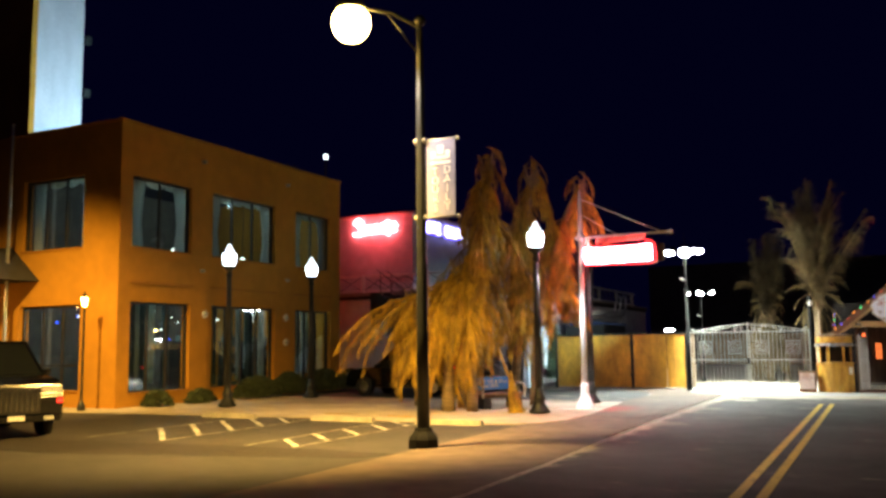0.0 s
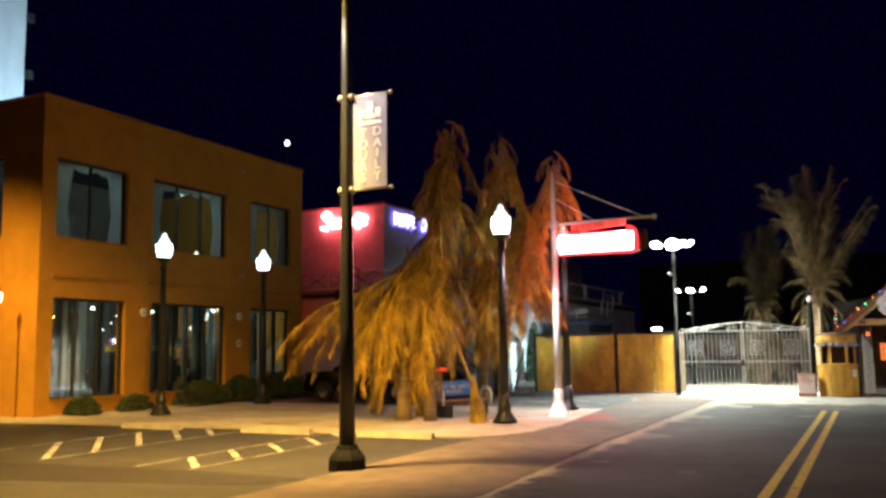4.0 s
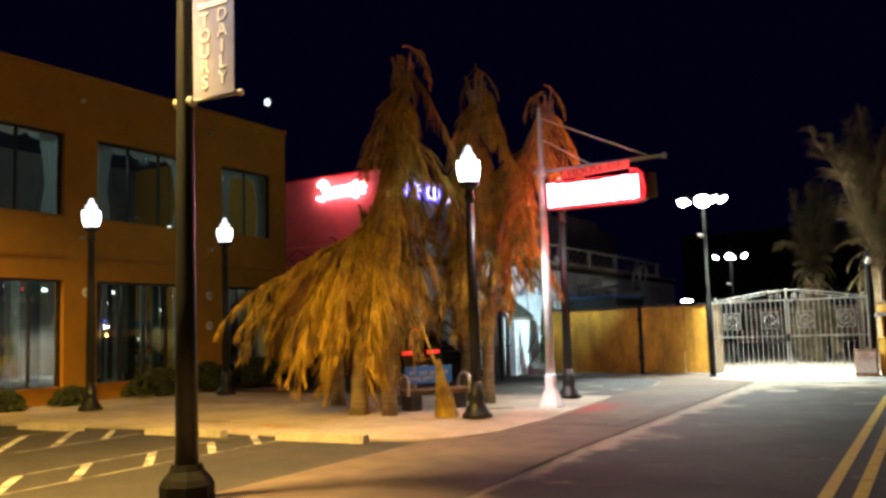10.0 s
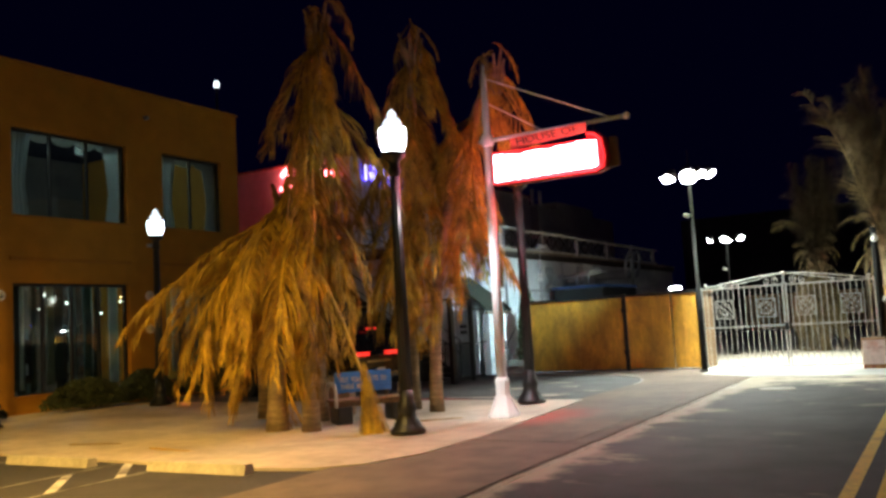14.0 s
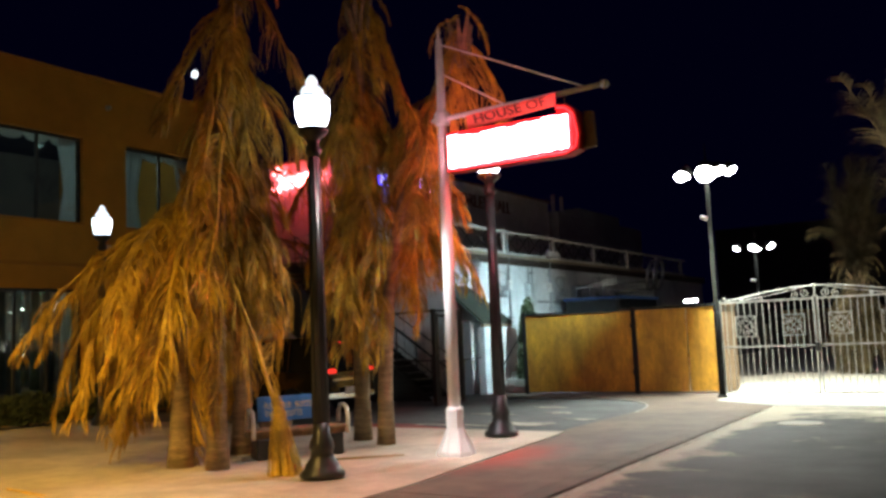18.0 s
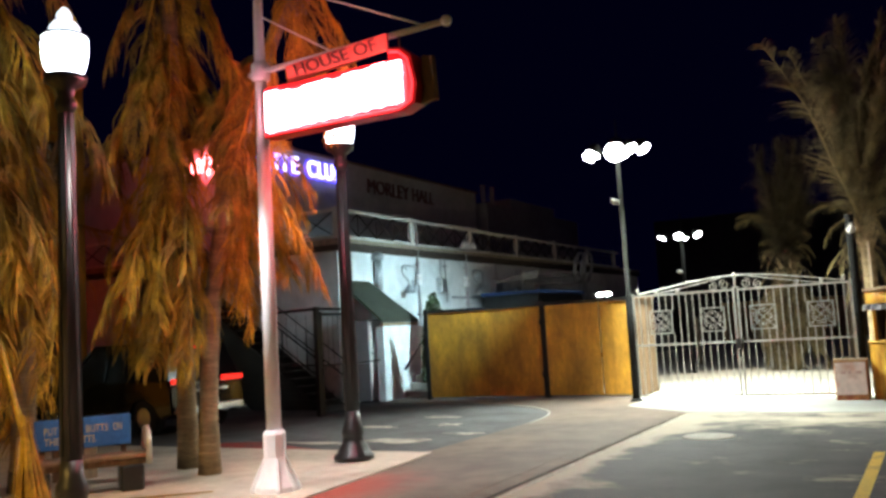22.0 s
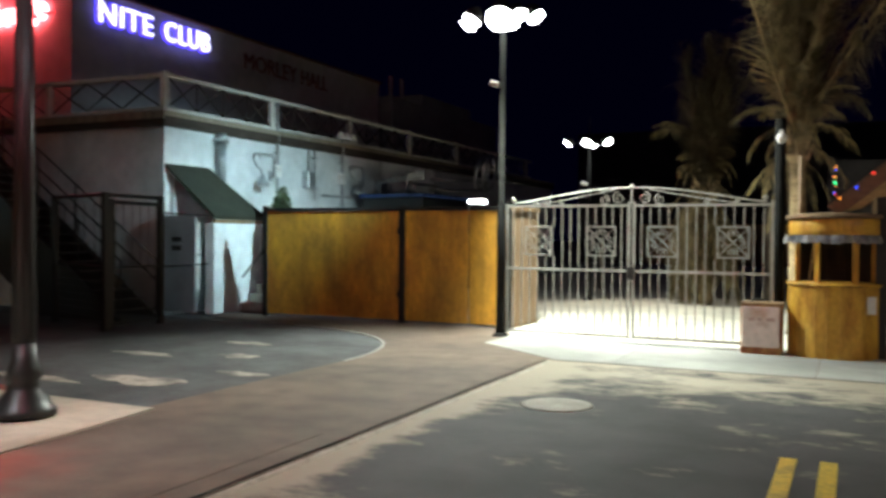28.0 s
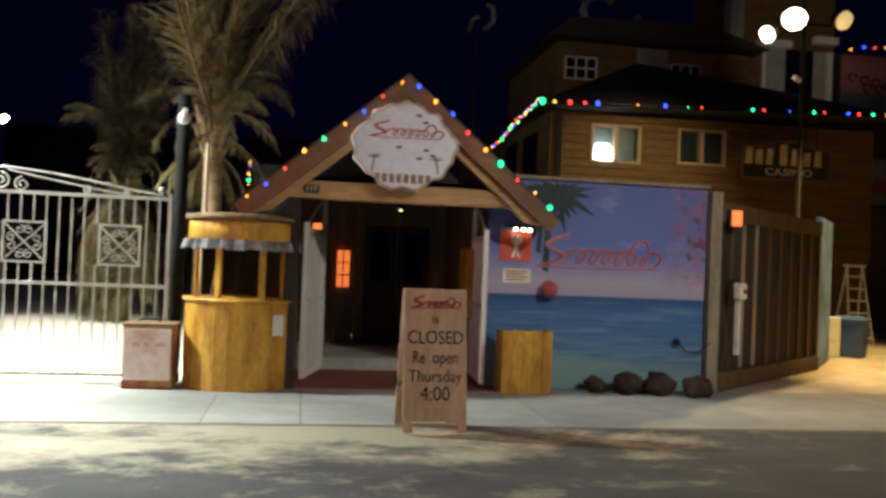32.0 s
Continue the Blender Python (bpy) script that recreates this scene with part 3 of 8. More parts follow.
def holed_wall(bm, axis, face, thick, u0, u1, z0, z1, holes):
    """One wall with openings cut through it. axis: the one the wall runs along; holes: (u0, u1, z0, z1)."""
    us = sorted({u0, u1, *(h[0] for h in holes), *(h[1] for h in holes)})
    zs = sorted({z0, z1, *(h[2] for h in holes), *(h[3] for h in holes)})
    verts = {}

    def corner(i, j, k):
        if (i, j, k) not in verts:
            d = face + thick * k
            verts[i, j, k] = bm.verts.new((d, us[i], zs[j]) if axis == "y" else (us[i], d, zs[j]))
        return verts[i, j, k]

    def solid(i, j):
        if not (0 <= i < len(us) - 1 and 0 <= j < len(zs) - 1):
            return False
        u, z = (us[i] + us[i + 1]) / 2, (zs[j] + zs[j + 1]) / 2
        return not any(h[0] < u < h[1] and h[2] < z < h[3] for h in holes)

    for i in range(len(us) - 1):
        for j in range(len(zs) - 1):
            if not solid(i, j):
                continue
            ring = ((i, j), (i + 1, j), (i + 1, j + 1), (i, j + 1))
            for k in (0, 1):
                bm.faces.new([corner(*q, k) for q in ring])
            for (a, b), near in zip(zip(ring, ring[1:] + ring[:1]), ((i, j - 1), (i + 1, j), (i, j + 1), (i - 1, j))):
                if not solid(*near):
                    bm.faces.new((corner(*a, 0), corner(*b, 0), corner(*b, 1), corner(*a, 1)))
    bmesh.ops.recalc_face_normals(bm, faces=bm.faces[:])
    return bm


def scribble(bm, x0, x1, z, h, y, r, loops, tall):
    """A flourish and a run of joined loops, as brushed script strokes; tall: the loop that stands higher."""
    w = (x1 - x0) / (loops + 2.6)
    pts = [(x0 + w * (1.15 + 0.95 * math.cos(8.5 * t) * (0.7 + 0.3 * t) + 0.9 * (1 - t)), y, z + h * (2.3 - 2.5 * t)) for t in (i / 20 for i in range(21))]
    tube(bm, pts, [r * (0.7 + 0.7 * math.sin(math.pi * i / 20)) for i in range(21)], 5)
    pts = []
    for i in range(loops * 10 + 1):
        t = i / 10
        up = h * (1.9 if int(t) == tall else 1.0)
        pts.append((x0 + w * (2.4 + t - 0.5 * math.sin(2 * math.pi * t) + 0.25 * (1 - math.cos(2 * math.pi * t))), y, z + 0.5 * up * (1 - math.cos(2 * math.pi * t))))
    tube(bm, pts, r * 0.8, 4)
    tube(bm, [(x0 + w * 0.2, y, z - 0.3 * h), (x0 + w * 3, y, z - 0.42 * h), (x1, y, z - 0.25 * h)], [r * 0.9, r * 0.5, r * 0.8], 4)


def ground_patch(name, poly, z, material, label, category="ground", depth=0.05):
    return structure(name, prism(poly, z - depth, z, axis="z"), material, label, category)


# ---- ground ----
BEND = [(-6.38 - 3.2 * (1 - math.cos(q)) - 2.6 * (q / 1.5) ** 4, 29.6 + 3.75 * math.sin(q)) for q in (1.5 * k / 14 for k in range(15))]
structure("ground", bx(-300, 300, -200, 400, -0.5, -0.06), ASPHALT, "dark asphalt ground reaching out to the night horizon", "ground")
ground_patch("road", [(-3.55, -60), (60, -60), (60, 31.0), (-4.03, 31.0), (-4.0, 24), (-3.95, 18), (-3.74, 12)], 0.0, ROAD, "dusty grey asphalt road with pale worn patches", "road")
ground_patch("pavement", [(-6.4, -60), (-3.557, -60), (-3.748, 12), (-3.958, 18), (-4.008, 24), (-4.038, 30.938), (60, 30.938), (60, 33.6), (5.5, 33.6), (-5.6, 33.6), (-5.95, 34.6), (-12.2, 34.6), *((x, y) for x, y in reversed(BEND)), (-6.4, 26.1)], 0.02, WALKWAY, "brown grey concrete sidewalk with a crack along its edge", "pavement")
apron = thing("apron", "pale concrete slabs before the gate and entrance", "pavement", kind="structure")
edges = [-5.5, -3.2, -0.75, 0.15, 2.6, 5.0, 7.4, 9.8, 12.2, 14.6, 17.0, 19.4, 60.0]
for x0, x1 in zip(edges, edges[1:]):
    low = [(max(x0, -3.95) + 0.006, 31.02), (x1 - 0.006, 31.02), (x1 - 0.006, 33.55), (x0 + 0.006, 33.55)]
    if x0 < -5:
        low.append((-5.494, 32.3))
    part("slab", prism(low, -0.024, 0.026, axis="z"), APRON, apron)
structure("gutter_ramp", prism([(30.55, 0.001), (30.94, 0.0225), (30.94, -0.03), (30.55, -0.03)], -4.02, 60, axis="x"), ROAD, "shallow dusty ramp where the road meets the apron", "road")
ground_patch("lane", [(5.46, 33.604), (60, 33.604), (60, 46.4), (5.46, 46.4)], 0.0, SAND, "pale sandy concrete lane beside the casino", "ground")
ground_patch("driveway", [(-6.41, 26.1), *BEND, (-40, 33.6), (-40, 26.1)], 0.006, LOT, "dark asphalt driveway with pale oil and salt stains", "driveway")
ground_patch("driveway_edge", [*BEND, *((x + 0.035, y + 0.035) for x, y in reversed(BEND))], 0.023, APRON, "thin pale edge strip round the driveway", "trim")
ground_patch("parking_lot", [(-60, -60), (-6.41, -60), (-6.41, 18.4), (-60, 18.4)], 0.0, STALLS, "worn brown grey asphalt parking lot", "parking lot")
ground_patch("sandy_island", [(-60, 17.42), (-21.0, 17.6), (-18.0, 18.0), (-12.5, 18.25), (-7.4, 17.95), (-6.6, 18.1), (-6.1, 18.5), (-5.8, 19.3), (-5.75, 21.0), (-5.92, 22.6), (-6.1, 24.9), (-6.25, 26.08), (-60, 26.08)], 0.035, SAND, "sand-coloured paved island round the palms and lamps", "pavement", 0.09)
ground_patch("yard", [(-5.9, 33.62), (-0.9, 33.62), (-0.9, 41), (6, 41), (6, 75), (-12.5, 75), (-12.5, 40), (-5.9, 34.6)], 0.01, YARD, "pale bright sand yard behind the gate", "ground")
for n, x in enumerate((-0.79, -0.51)):
    ob = structure("center_line", prism([(x - 0.06, -60), (x + 0.06, -60), (x + 0.06, 26.95), (x - 0.06, 26.95)], 0.0, 0.005, axis="z"), YELLOW, "worn yellow line painted along the road", "road marking")
stripes = thing("stall_markings", "white hatched stall lines painted on the parking lot", "road marking", kind="structure")
for x, y0, y1 in ((-8.68, 12.75, 17.6), (-9.72, 12.75, 18.0), (-11.85, 12.75, 18.1), (-13.85, 12.75, 18.1)):
    part("line", prism([(x - 0.03, y0), (x + 0.03, y0), (x - 0.07, y1), (x - 0.13, y1)], 0.0, 0.005, axis="z"), FADEDLINE, stripes)
for x0, x1, ys in ((-8.76, -9.7, (12.9, 13.9, 15.0, 16.15, 17.1)), (-11.92, -13.86, (12.85, 13.87, 14.9, 15.95))):
    for y in ys:
        dy = abs(x1 - x0) * 0.98
        part("hatch", prism([(x0, y), (x0, y + 0.16), (x1, y + dy + 0.16), (x1, y + dy)], 0.0, 0.005, axis="z"), WHITELINE, stripes)
part("hatch", prism([(-11.92, 16.9), (-11.92, 17.06), (-12.9, 18.05), (-13.05, 18.05)], 0.0, 0.005, axis="z"), WHITELINE, stripes)
# darker strip across the stalls' lower end
ground_patch("sealed_strip", [(-40, 11.0), (-12.2, 10.6), (-9.2, 11.3), (-6.85, 11.9), (-6.42, 12.6), (-8.1, 12.68), (-10.8, 12.5), (-13.6, 12.2), (-40, 12.0)], 0.004, DARKASPHALT, "dark strip across the asphalt of the parking lot", "road", 0.02)
lip = bmesh.new()
rows = []
for k in range(150):
    y = 6.0 + 25.0 * k / 149
    x = -3.56 - 0.19 * (y + 60) / 72 if y < 12 else (-3.74 - 0.21 * (y - 12) / 6 if y < 18 else (-3.95 - 0.05 * (y - 18) / 6 if y < 24 else -4.0 - 0.03 * (y - 24) / 7))
    n1, n2 = noise.noise(Vector((y * 0.8, 3, 0))), noise.noise(Vector((y * 2.9, 7, 0)))
    w, h = 0.035 + 0.02 * n1 + 0.012 * n2, max(0.008, 0.024 + 0.012 * n2)
    rows.append([lip.verts.new(q) for q in ((x + 0.012, y, 0.0), (x + 0.02, y, h), (x + 0.02 + 0.5 * w, y, 0.8 * h), (x + 0.025 + w, y, 0.0))])
for a, b in zip(rows, rows[1:]):
    for i in range(3):
        lip.faces.new((a[i], b[i], b[i + 1], a[i + 1])).smooth = True
crack = bmesh.new()
rows = []
for k in range(120):
    y = 16.0 + 14.9 * k / 119
    x = (-3.74 - 0.21 * (y - 12) / 6 if y < 18 else (-3.95 - 0.05 * (y - 18) / 6 if y < 24 else -4.0 - 0.03 * (y - 24) / 7)) - 0.045
    n1, n2 = noise.noise(Vector((y * 1.3, 11, 0))), noise.noise(Vector((y * 4.1, 5, 0)))
    x, w = x + 0.02 * n1 + 0.012 * n2, max(0.004, 0.014 + 0.014 * n2)
    rows.append([crack.verts.new((x - w, y, 0.0245)), crack.verts.new((x + w, y, 0.0245))])
for a, b in zip(rows, rows[1:]):
    crack.faces.new((a[0], a[1], b[1], b[0]))
bmesh.ops.solidify(crack, geom=crack.faces[:], thickness=0.004)
structure("edge_crack", crack, DARKASPHALT, "dark jagged crack along the sidewalk edge", "crack")
structure("salt_ridge", lip, KERBSTONE, "low pale ridge of dried sand along the road edge", "ground")
for x0, x1 in ((-11.75, -10.0), (-8.85, -7.2), (-15.2, -13.5)):
    single("wheel_stop", prism([(-0.09, 0), (0.09, 0), (0.06, 0.12), (-0.06, 0.12)], 0, x1 - x0, axis="x"), KERBSTONE, "pale concrete wheel stop at the head of a parking stall", "wheel stop", group="wheel stops", place=(x0, 17.75, 0.0))
for x, y, rx, ry in ((-7.6, 27.3, 0.62, 0.24), (-7.9, 29.4, 0.3, 0.16), (-9.2, 29.0, 0.5, 0.14), (-8.6, 30.6, 0.4, 0.13), (-9.0, 26.9, 0.9, 0.12), (-6.9, 28.2, 0.35, 0.12)):
    rim = [(x + rx * (1 + 0.25 * math.sin(3 * a + x)) * math.cos(a), y + ry * (1 + 0.3 * math.sin(5 * a + y)) * math.sin(a)) for a in (2 * math.pi * k / 22 for k in range(22))]
    ground_patch("pale_stain", rim, 0.01, GUTTER, "pale dried salt stain on the asphalt", "stain", 0.004)
# thin red wedge laid on the driveway
ground_patch("red_marking", [(-10.9, 26.11), (-7.9, 26.11), (-8.9, 26.45), (-9.95, 26.95), (-10.7, 26.75)], 0.0102, REDPATCH, "blotchy red patch on the driveway beside the sandy island", "road marking", 0.004)
# sidewalk colour turns red round one spot and fades outwards
ground_patch("red_stain", [(-5.76, 20.6), (-4.3, 20.6), (-4.3, 25.95), (-6.2, 25.95), (-6.08, 24.9), (-5.9, 22.6), (-5.73, 21.0)], 0.0242, tinted_ground("worn_red_walkway", WALKWAY, (0.30, 0.03, 0.016), (-6.0, 23.3), (1.3, 2.1)), "red tint fading into the brown sidewalk", "road marking", 0.004)
single("manhole_cover", lathe([(0.36, 0.0), (0.36, 0.006), (0.3, 0.008)], 24), CONCRETE, "round worn utility cover set flush in the road", "manhole cover", place=(-3.0, 28.15, 0.0))


# ---- orange building ----
EAST, SOUTH, TOP = -19.73, 18.95, 8.86
BAYS = ((19.45, 22.06), (23.1, 26.62), (27.92, 30.36))
bm = bmesh.new()
holed_wall(bm, "y", EAST - 0.35, 0.35, SOUTH, 31.1, -0.1, TOP, [(a, b, *z) for a, b in BAYS for z in ((0.43, 3.27), (4.93, 7.22))])
structure("wall_east", bm, STUCCO, "orange stucco wall with two rows of large windows")
bm = bmesh.new()
SBAYS = ((-24.1, -21.3), (-29.0, -26.2))
holed_wall(bm, "x", SOUTH, 0.35, -36, EAST - 0.35, -0.1, TOP, [(a, b, *z) for a, b in SBAYS for z in ((0.5, 3.2), (4.95, 7.3))])
structure("wall_south", bm, STUCCO, "orange stucco side wall lit by the street light")
structure("wall_north", bx(-36, EAST - 0.35, 30.75, 31.1, -0.1, TOP), STUCCO, "orange stucco end wall")
structure("wall_west", bx(-36.3, -36, SOUTH, 31.1, -0.1, TOP), STUCCO, "orange stucco rear wall")
structure("roof", bx(-36, EAST - 0.35, SOUTH + 0.35, 30.75, 8.3, 8.45), ROOFING, "flat dark roof behind the parapet", "roof")
structure("floor_slab", bx(-36, EAST - 0.36, SOUTH + 0.36, 30.74, 3.9, 4.2), INTERIOR, "floor between the two storeys", "floor")
structure("inner_floor", bx(-36, EAST - 0.36, SOUTH + 0.36, 30.74, -0.1, 0.1), INTERIOR, "dark interior floor", "floor")
structure("inner_wall", bx(-27.2, -27.0, SOUTH + 0.36, 30.74, 0.1, 8.3), INTERIOR, "dim inner partition wall", "wall")
structure("parapet_cap", bx(EAST - 0.4, EAST + 0.05, SOUTH - 0.05, 31.15, TOP, TOP + 0.07), STUCCOTRIM, "thin stucco cap along the parapet", "trim")
structure("parapet_cap_south", bx(-36, EAST - 0.402, SOUTH - 0.05, SOUTH + 0.36, TOP, TOP + 0.07), STUCCOTRIM, "thin stucco cap along the parapet", "trim")
for a, b in BAYS:
    structure("spandrel_trim", bx(EAST, EAST + 0.05, a - 0.08, b + 0.08, 3.84, 3.92), STUCCOTRIM, "raised stucco band over the lower window", "trim")


def window(name, axis, face, u0, u1, z0, z1, cols, bars, label):
    """A dark framed window set back in its opening. bars: heights of the cross bars as shares."""
    w = thing(name, label, "window", kind="structure")
    put = (lambda a, b, d0, d1, c, d: (face - d1, face - d0, a, b, c, d)) if axis == "y" else (lambda a, b, d0, d1, c, d: (a, b, face + d0, face + d1, c, d))
    fr = bmesh.new()
    for a, b, c, d in ((u0, u0 + 0.07, z0, z1), (u1 - 0.07, u1, z0, z1), (u0 + 0.07, u1 - 0.07, z0, z0 + 0.07), (u0 + 0.07, u1 - 0.07, z1 - 0.07, z1)):
        box(fr, *put(a, b, 0.14, 0.24, c, d))
    part("window_frame", fr, DARKFRAME, w)
    part("window_sill", bx(*put(u0 + 0.002, u1 - 0.002, -0.05, 0.135, z0 - 0.001, z0 + 0.05)), STUCCOTRIM, w)
    us = [u0 + 0.07 + (u1 - u0 - 0.14) * k / cols for k in range(cols + 1)]
    zs = [z0 + 0.07, *(z0 + (z1 - z0) * s for s in bars), z1 - 0.07]
    for a in us[1:-1]:
        part("mullion", bx(*put(a - 0.03, a + 0.03, 0.15, 0.23, zs[0], zs[-1])), DARKFRAME, w)
    for c in zs[1:-1]:
        part("transom", bx(*put(us[0], us[-1], 0.155, 0.225, c - 0.025, c + 0.025)), DARKFRAME, w)
    for a, b in zip(us, us[1:]):
        for c, d in zip(zs, zs[1:]):
            part("pane", bx(*put(a, b, 0.185, 0.193, c, d)), GLASS, w).visible_shadow = False
    return w


def curtain(axis, face, u0, u1, z0, z1, depth=0.42, material=CURTAIN, label="white gathered curtain hanging inside the upper window", group="upper window curtains", gather=0.0):
    """A hanging cloth in folds; gather: how far it is drawn in at its middle."""
    bm, n = bmesh.new(), 28
    rows = []
    for i in range(n + 1):
        s = i / n
        d = depth + 0.05 * math.sin(i * 1.7 + u0) + 0.02 * math.sin(i * 0.6)
        col = []
        for k in range(7):
            z = z0 + (z1 - z0) * k / 6
            u = u0 + (u1 - u0) * s * (1 - gather * math.exp(-((k / 6 - 0.35) / 0.25) ** 2))
            col.append(bm.verts.new((face - d, u, z) if axis == "y" else (u, face + d, z)))
        rows.append(col)
    for a, b in zip(rows, rows[1:]):
        for k in range(6):
            bm.faces.new((a[k], b[k], b[k + 1], a[k + 1])).smooth = True
    bmesh.ops.solidify(bm, geom=bm.faces[:], thickness=0.006)
    single("curtain", bm, material, label, "curtain", group=group)


def swag(axis, face, u0, u1, z):
    """A row of scalloped cloth under the window head."""
    t = thing("valance", "white scalloped valance hanging under the window head", "valance", group="upper window valances")
    n = max(2, round((u1 - u0) / 0.75))
    for k in range(n):
        a, b = u0 + (u1 - u0) * k / n, u0 + (u1 - u0) * (k + 1) / n
        poly = [(a, z), (b, z)] + [((a + b) / 2 + (b - a) / 2 * math.cos(q), z - 0.2 * math.sin(q) ** 0.8 - 0.05) for q in (0.05 + (math.pi - 0.1) * i / 10 for i in range(11))]
        part("scallop", prism(poly, face - 0.42, face - 0.4, axis="x") if axis == "y" else prism(poly, face + 0.4, face + 0.42), CURTAIN, t)


DRAPES = [cloth("teal_drape", (0.16, 0.26, 0.25)), cloth("pale_drape", (0.46, 0.52, 0.48)), cloth("dark_drape", (0.06, 0.09, 0.09)), cloth("sage_drape", (0.22, 0.27, 0.2))]
for k, (a, b) in enumerate(BAYS):
    window(f"window_{2 * k + 1}", "y", EAST, a, b, 4.93, 7.22, 3 if b - a > 3 else 2, (), "dark framed upper window with white curtains at its sides")
    window(f"window_{2 * k + 2}", "y", EAST, a, b, 0.43, 3.27, 4 if b - a > 3 else 3, (), "dark framed ground floor window reflecting street lights")
    curtain("y", EAST, a + 0.02, a + 0.8, 4.6, 8.29, 0.3, gather=0.3)
    curtain("y", EAST, b - 0.02, b - 0.62, 4.6, 8.29, 0.3, gather=0.4)
    swag("y", EAST, a + 0.02, b - 0.02, 7.24)
    rng = random.Random(40 + k)
    u = a + 0.05
    while u < b - 0.2:
        w = rng.uniform(0.07, 0.26)
        curtain("y", EAST, u, min(b, u + w), rng.uniform(0.5, 0.8), 3.89, rng.uniform(0.5, 1.0), DRAPES[(1, 2, 0, 1, 3, 2)[rng.randrange(6)]], "teal grey drape hanging inside the ground floor window", "ground floor drapes")
        u += w + rng.uniform(0.05, 0.32)
for k, (a, b) in enumerate(SBAYS):
    window(f"window_{2 * k + 7}", "x", SOUTH, a, b, 4.95, 7.3, 3, (), "dark framed upper side window with curtains")
    window(f"window_{2 * k + 8}", "x", SOUTH, a, b, 0.5, 3.2, 3, (0.3,), "dark framed lower side window")
    curtain("x", SOUTH, a + 0.05, a + 0.5, 4.6, 8.29)
    curtain("x", SOUTH, b - 0.5, b - 0.05, 4.6, 8.29)
    swag("x", SOUTH, a + 0.02, b - 0.02, 7.3)
SHOPWHITE = mat("pale_shop_goods", (0.5, 0.52, 0.5), 0.6, var=0.4, scale=3, rnd=0.4, bump=0.0)
SHOPTEAL = mat("teal_shop_goods", (0.10, 0.17, 0.17), 0.5, var=0.4, scale=3, rnd=0.4, bump=0.0)
SHOPTAN = mat("tan_shop_goods", (0.36, 0.26, 0.18), 0.6, var=0.4, scale=3, rnd=0.4, bump=0.0)
rng = random.Random(77)
for x, y in ((-21.3, 20.4), (-22.6, 21.6), (-21.5, 23.9), (-22.8, 25.1), (-21.4, 26.2), (-21.6, 28.7), (-23.0, 29.8)):
    rack = thing("shelf_unit", "dark shop shelf stacked with pale goods inside the window", "shelf", (x, y, 0.06), group="shelves inside the ground floor shop")
    for u in (-0.55, 0.55):
        part("upright", bx(-0.2, 0.2, u - 0.02, u + 0.02, 0, 2.0), DARKFRAME, rack)
    for j in range(4):
        z = 0.3 + 0.5 * j
        part("shelf", bx(-0.2, 0.2, -0.53, 0.53, z, z + 0.03), DARKFRAME, rack)
        u = -0.5
        while u < 0.4:
            w = rng.uniform(0.07, 0.2)
            part("goods", bx(-0.12, 0.14, u, u + w, z + 0.031, z + rng.uniform(0.15, 0.42), 0.01), (SHOPWHITE, SHOPTEAL, SHOPTAN, SHOPTEAL)[rng.randrange(4)], rack)
            u += w + rng.uniform(0.02, 0.12)
for x, y in ((-21.2, 20.9), (-21.6, 24.6), (-21.4, 26.0), (-21.3, 29.4)):
    cl = thing("ceiling_lamp", "oval white ceiling lamp glowing in the ground floor shop", "ceiling lamp", (x, y, 3.62), group="ceiling lamps in the shop")
    part("rod", lathe([(0.012, 0.03), (0.012, 0.27)], 6), DARKMETAL, cl)
    part("shade", lathe([(0.03, -0.05), (0.14, -0.04), (0.17, 0.0), (0.1, 0.03), (0.02, 0.031)], 14), SHOPGLOW, cl)
rng = random.Random(21)
for k in range(34):
    il = thing("pendant_lamp", "tiny pendant lamp glowing inside the ground floor", "lamp", (rng.uniform(-26.5, -21.0), rng.uniform(19.8, 30.2), 0), group="small lamps inside the orange building")
    z = rng.uniform(1.6, 3.3) if k % 3 else rng.uniform(2.7, 2.95)
    part("stem", lathe([(0.01, z), (0.01, 3.89)], 5), DARKMETAL, il)
    part("bulb", ball(rng.uniform(0.02, 0.045), 8, 5, at=(0, 0, z)), (INDOORGLOW, INDOORGLOW, LANTERN, BULBS[3], BULBS[0])[k % 5], il)
for y, x, z, c in ((20.6, -22.6, 3.2, 1), (24.2, -23.5, 3.3, 1), (25.8, -22.4, 3.2, 1), (29.2, -22.8, 3.2, 1), (21.0, -23.0, 5.6, 0), (25.3, -23.6, 5.7, 0), (28.9, -23.2, 5.6, 0)):
    il = thing("indoor_lamp", "small lamp glowing dimly inside the building", "lamp", (x, y, 0), group="lamps inside the orange building")
    part("stem", lathe([(0.015, z), (0.015, 3.89 if c else 8.28)], 6), DARKMETAL, il)
    part("shade", lathe([(0.09, z - 0.09), (0.05, z)], 12), INDOORGLOW, il, "dim glowing shade")
for y, z in ((22.57, 8.2), (27.33, 8.15), (22.57, 4.42), (27.33, 4.4)):
    f = thing("wall_spotlight", "small unlit round spotlight on the orange wall", "spotlight", (EAST, y, z), group="small wall spotlights")
    part("mount", bx(0, 0.05, -0.05, 0.05, -0.05, 0.05), STEEL, f)
    part("lens", ball(0.06, at=(0.1, 0, 0)), LENS, f)
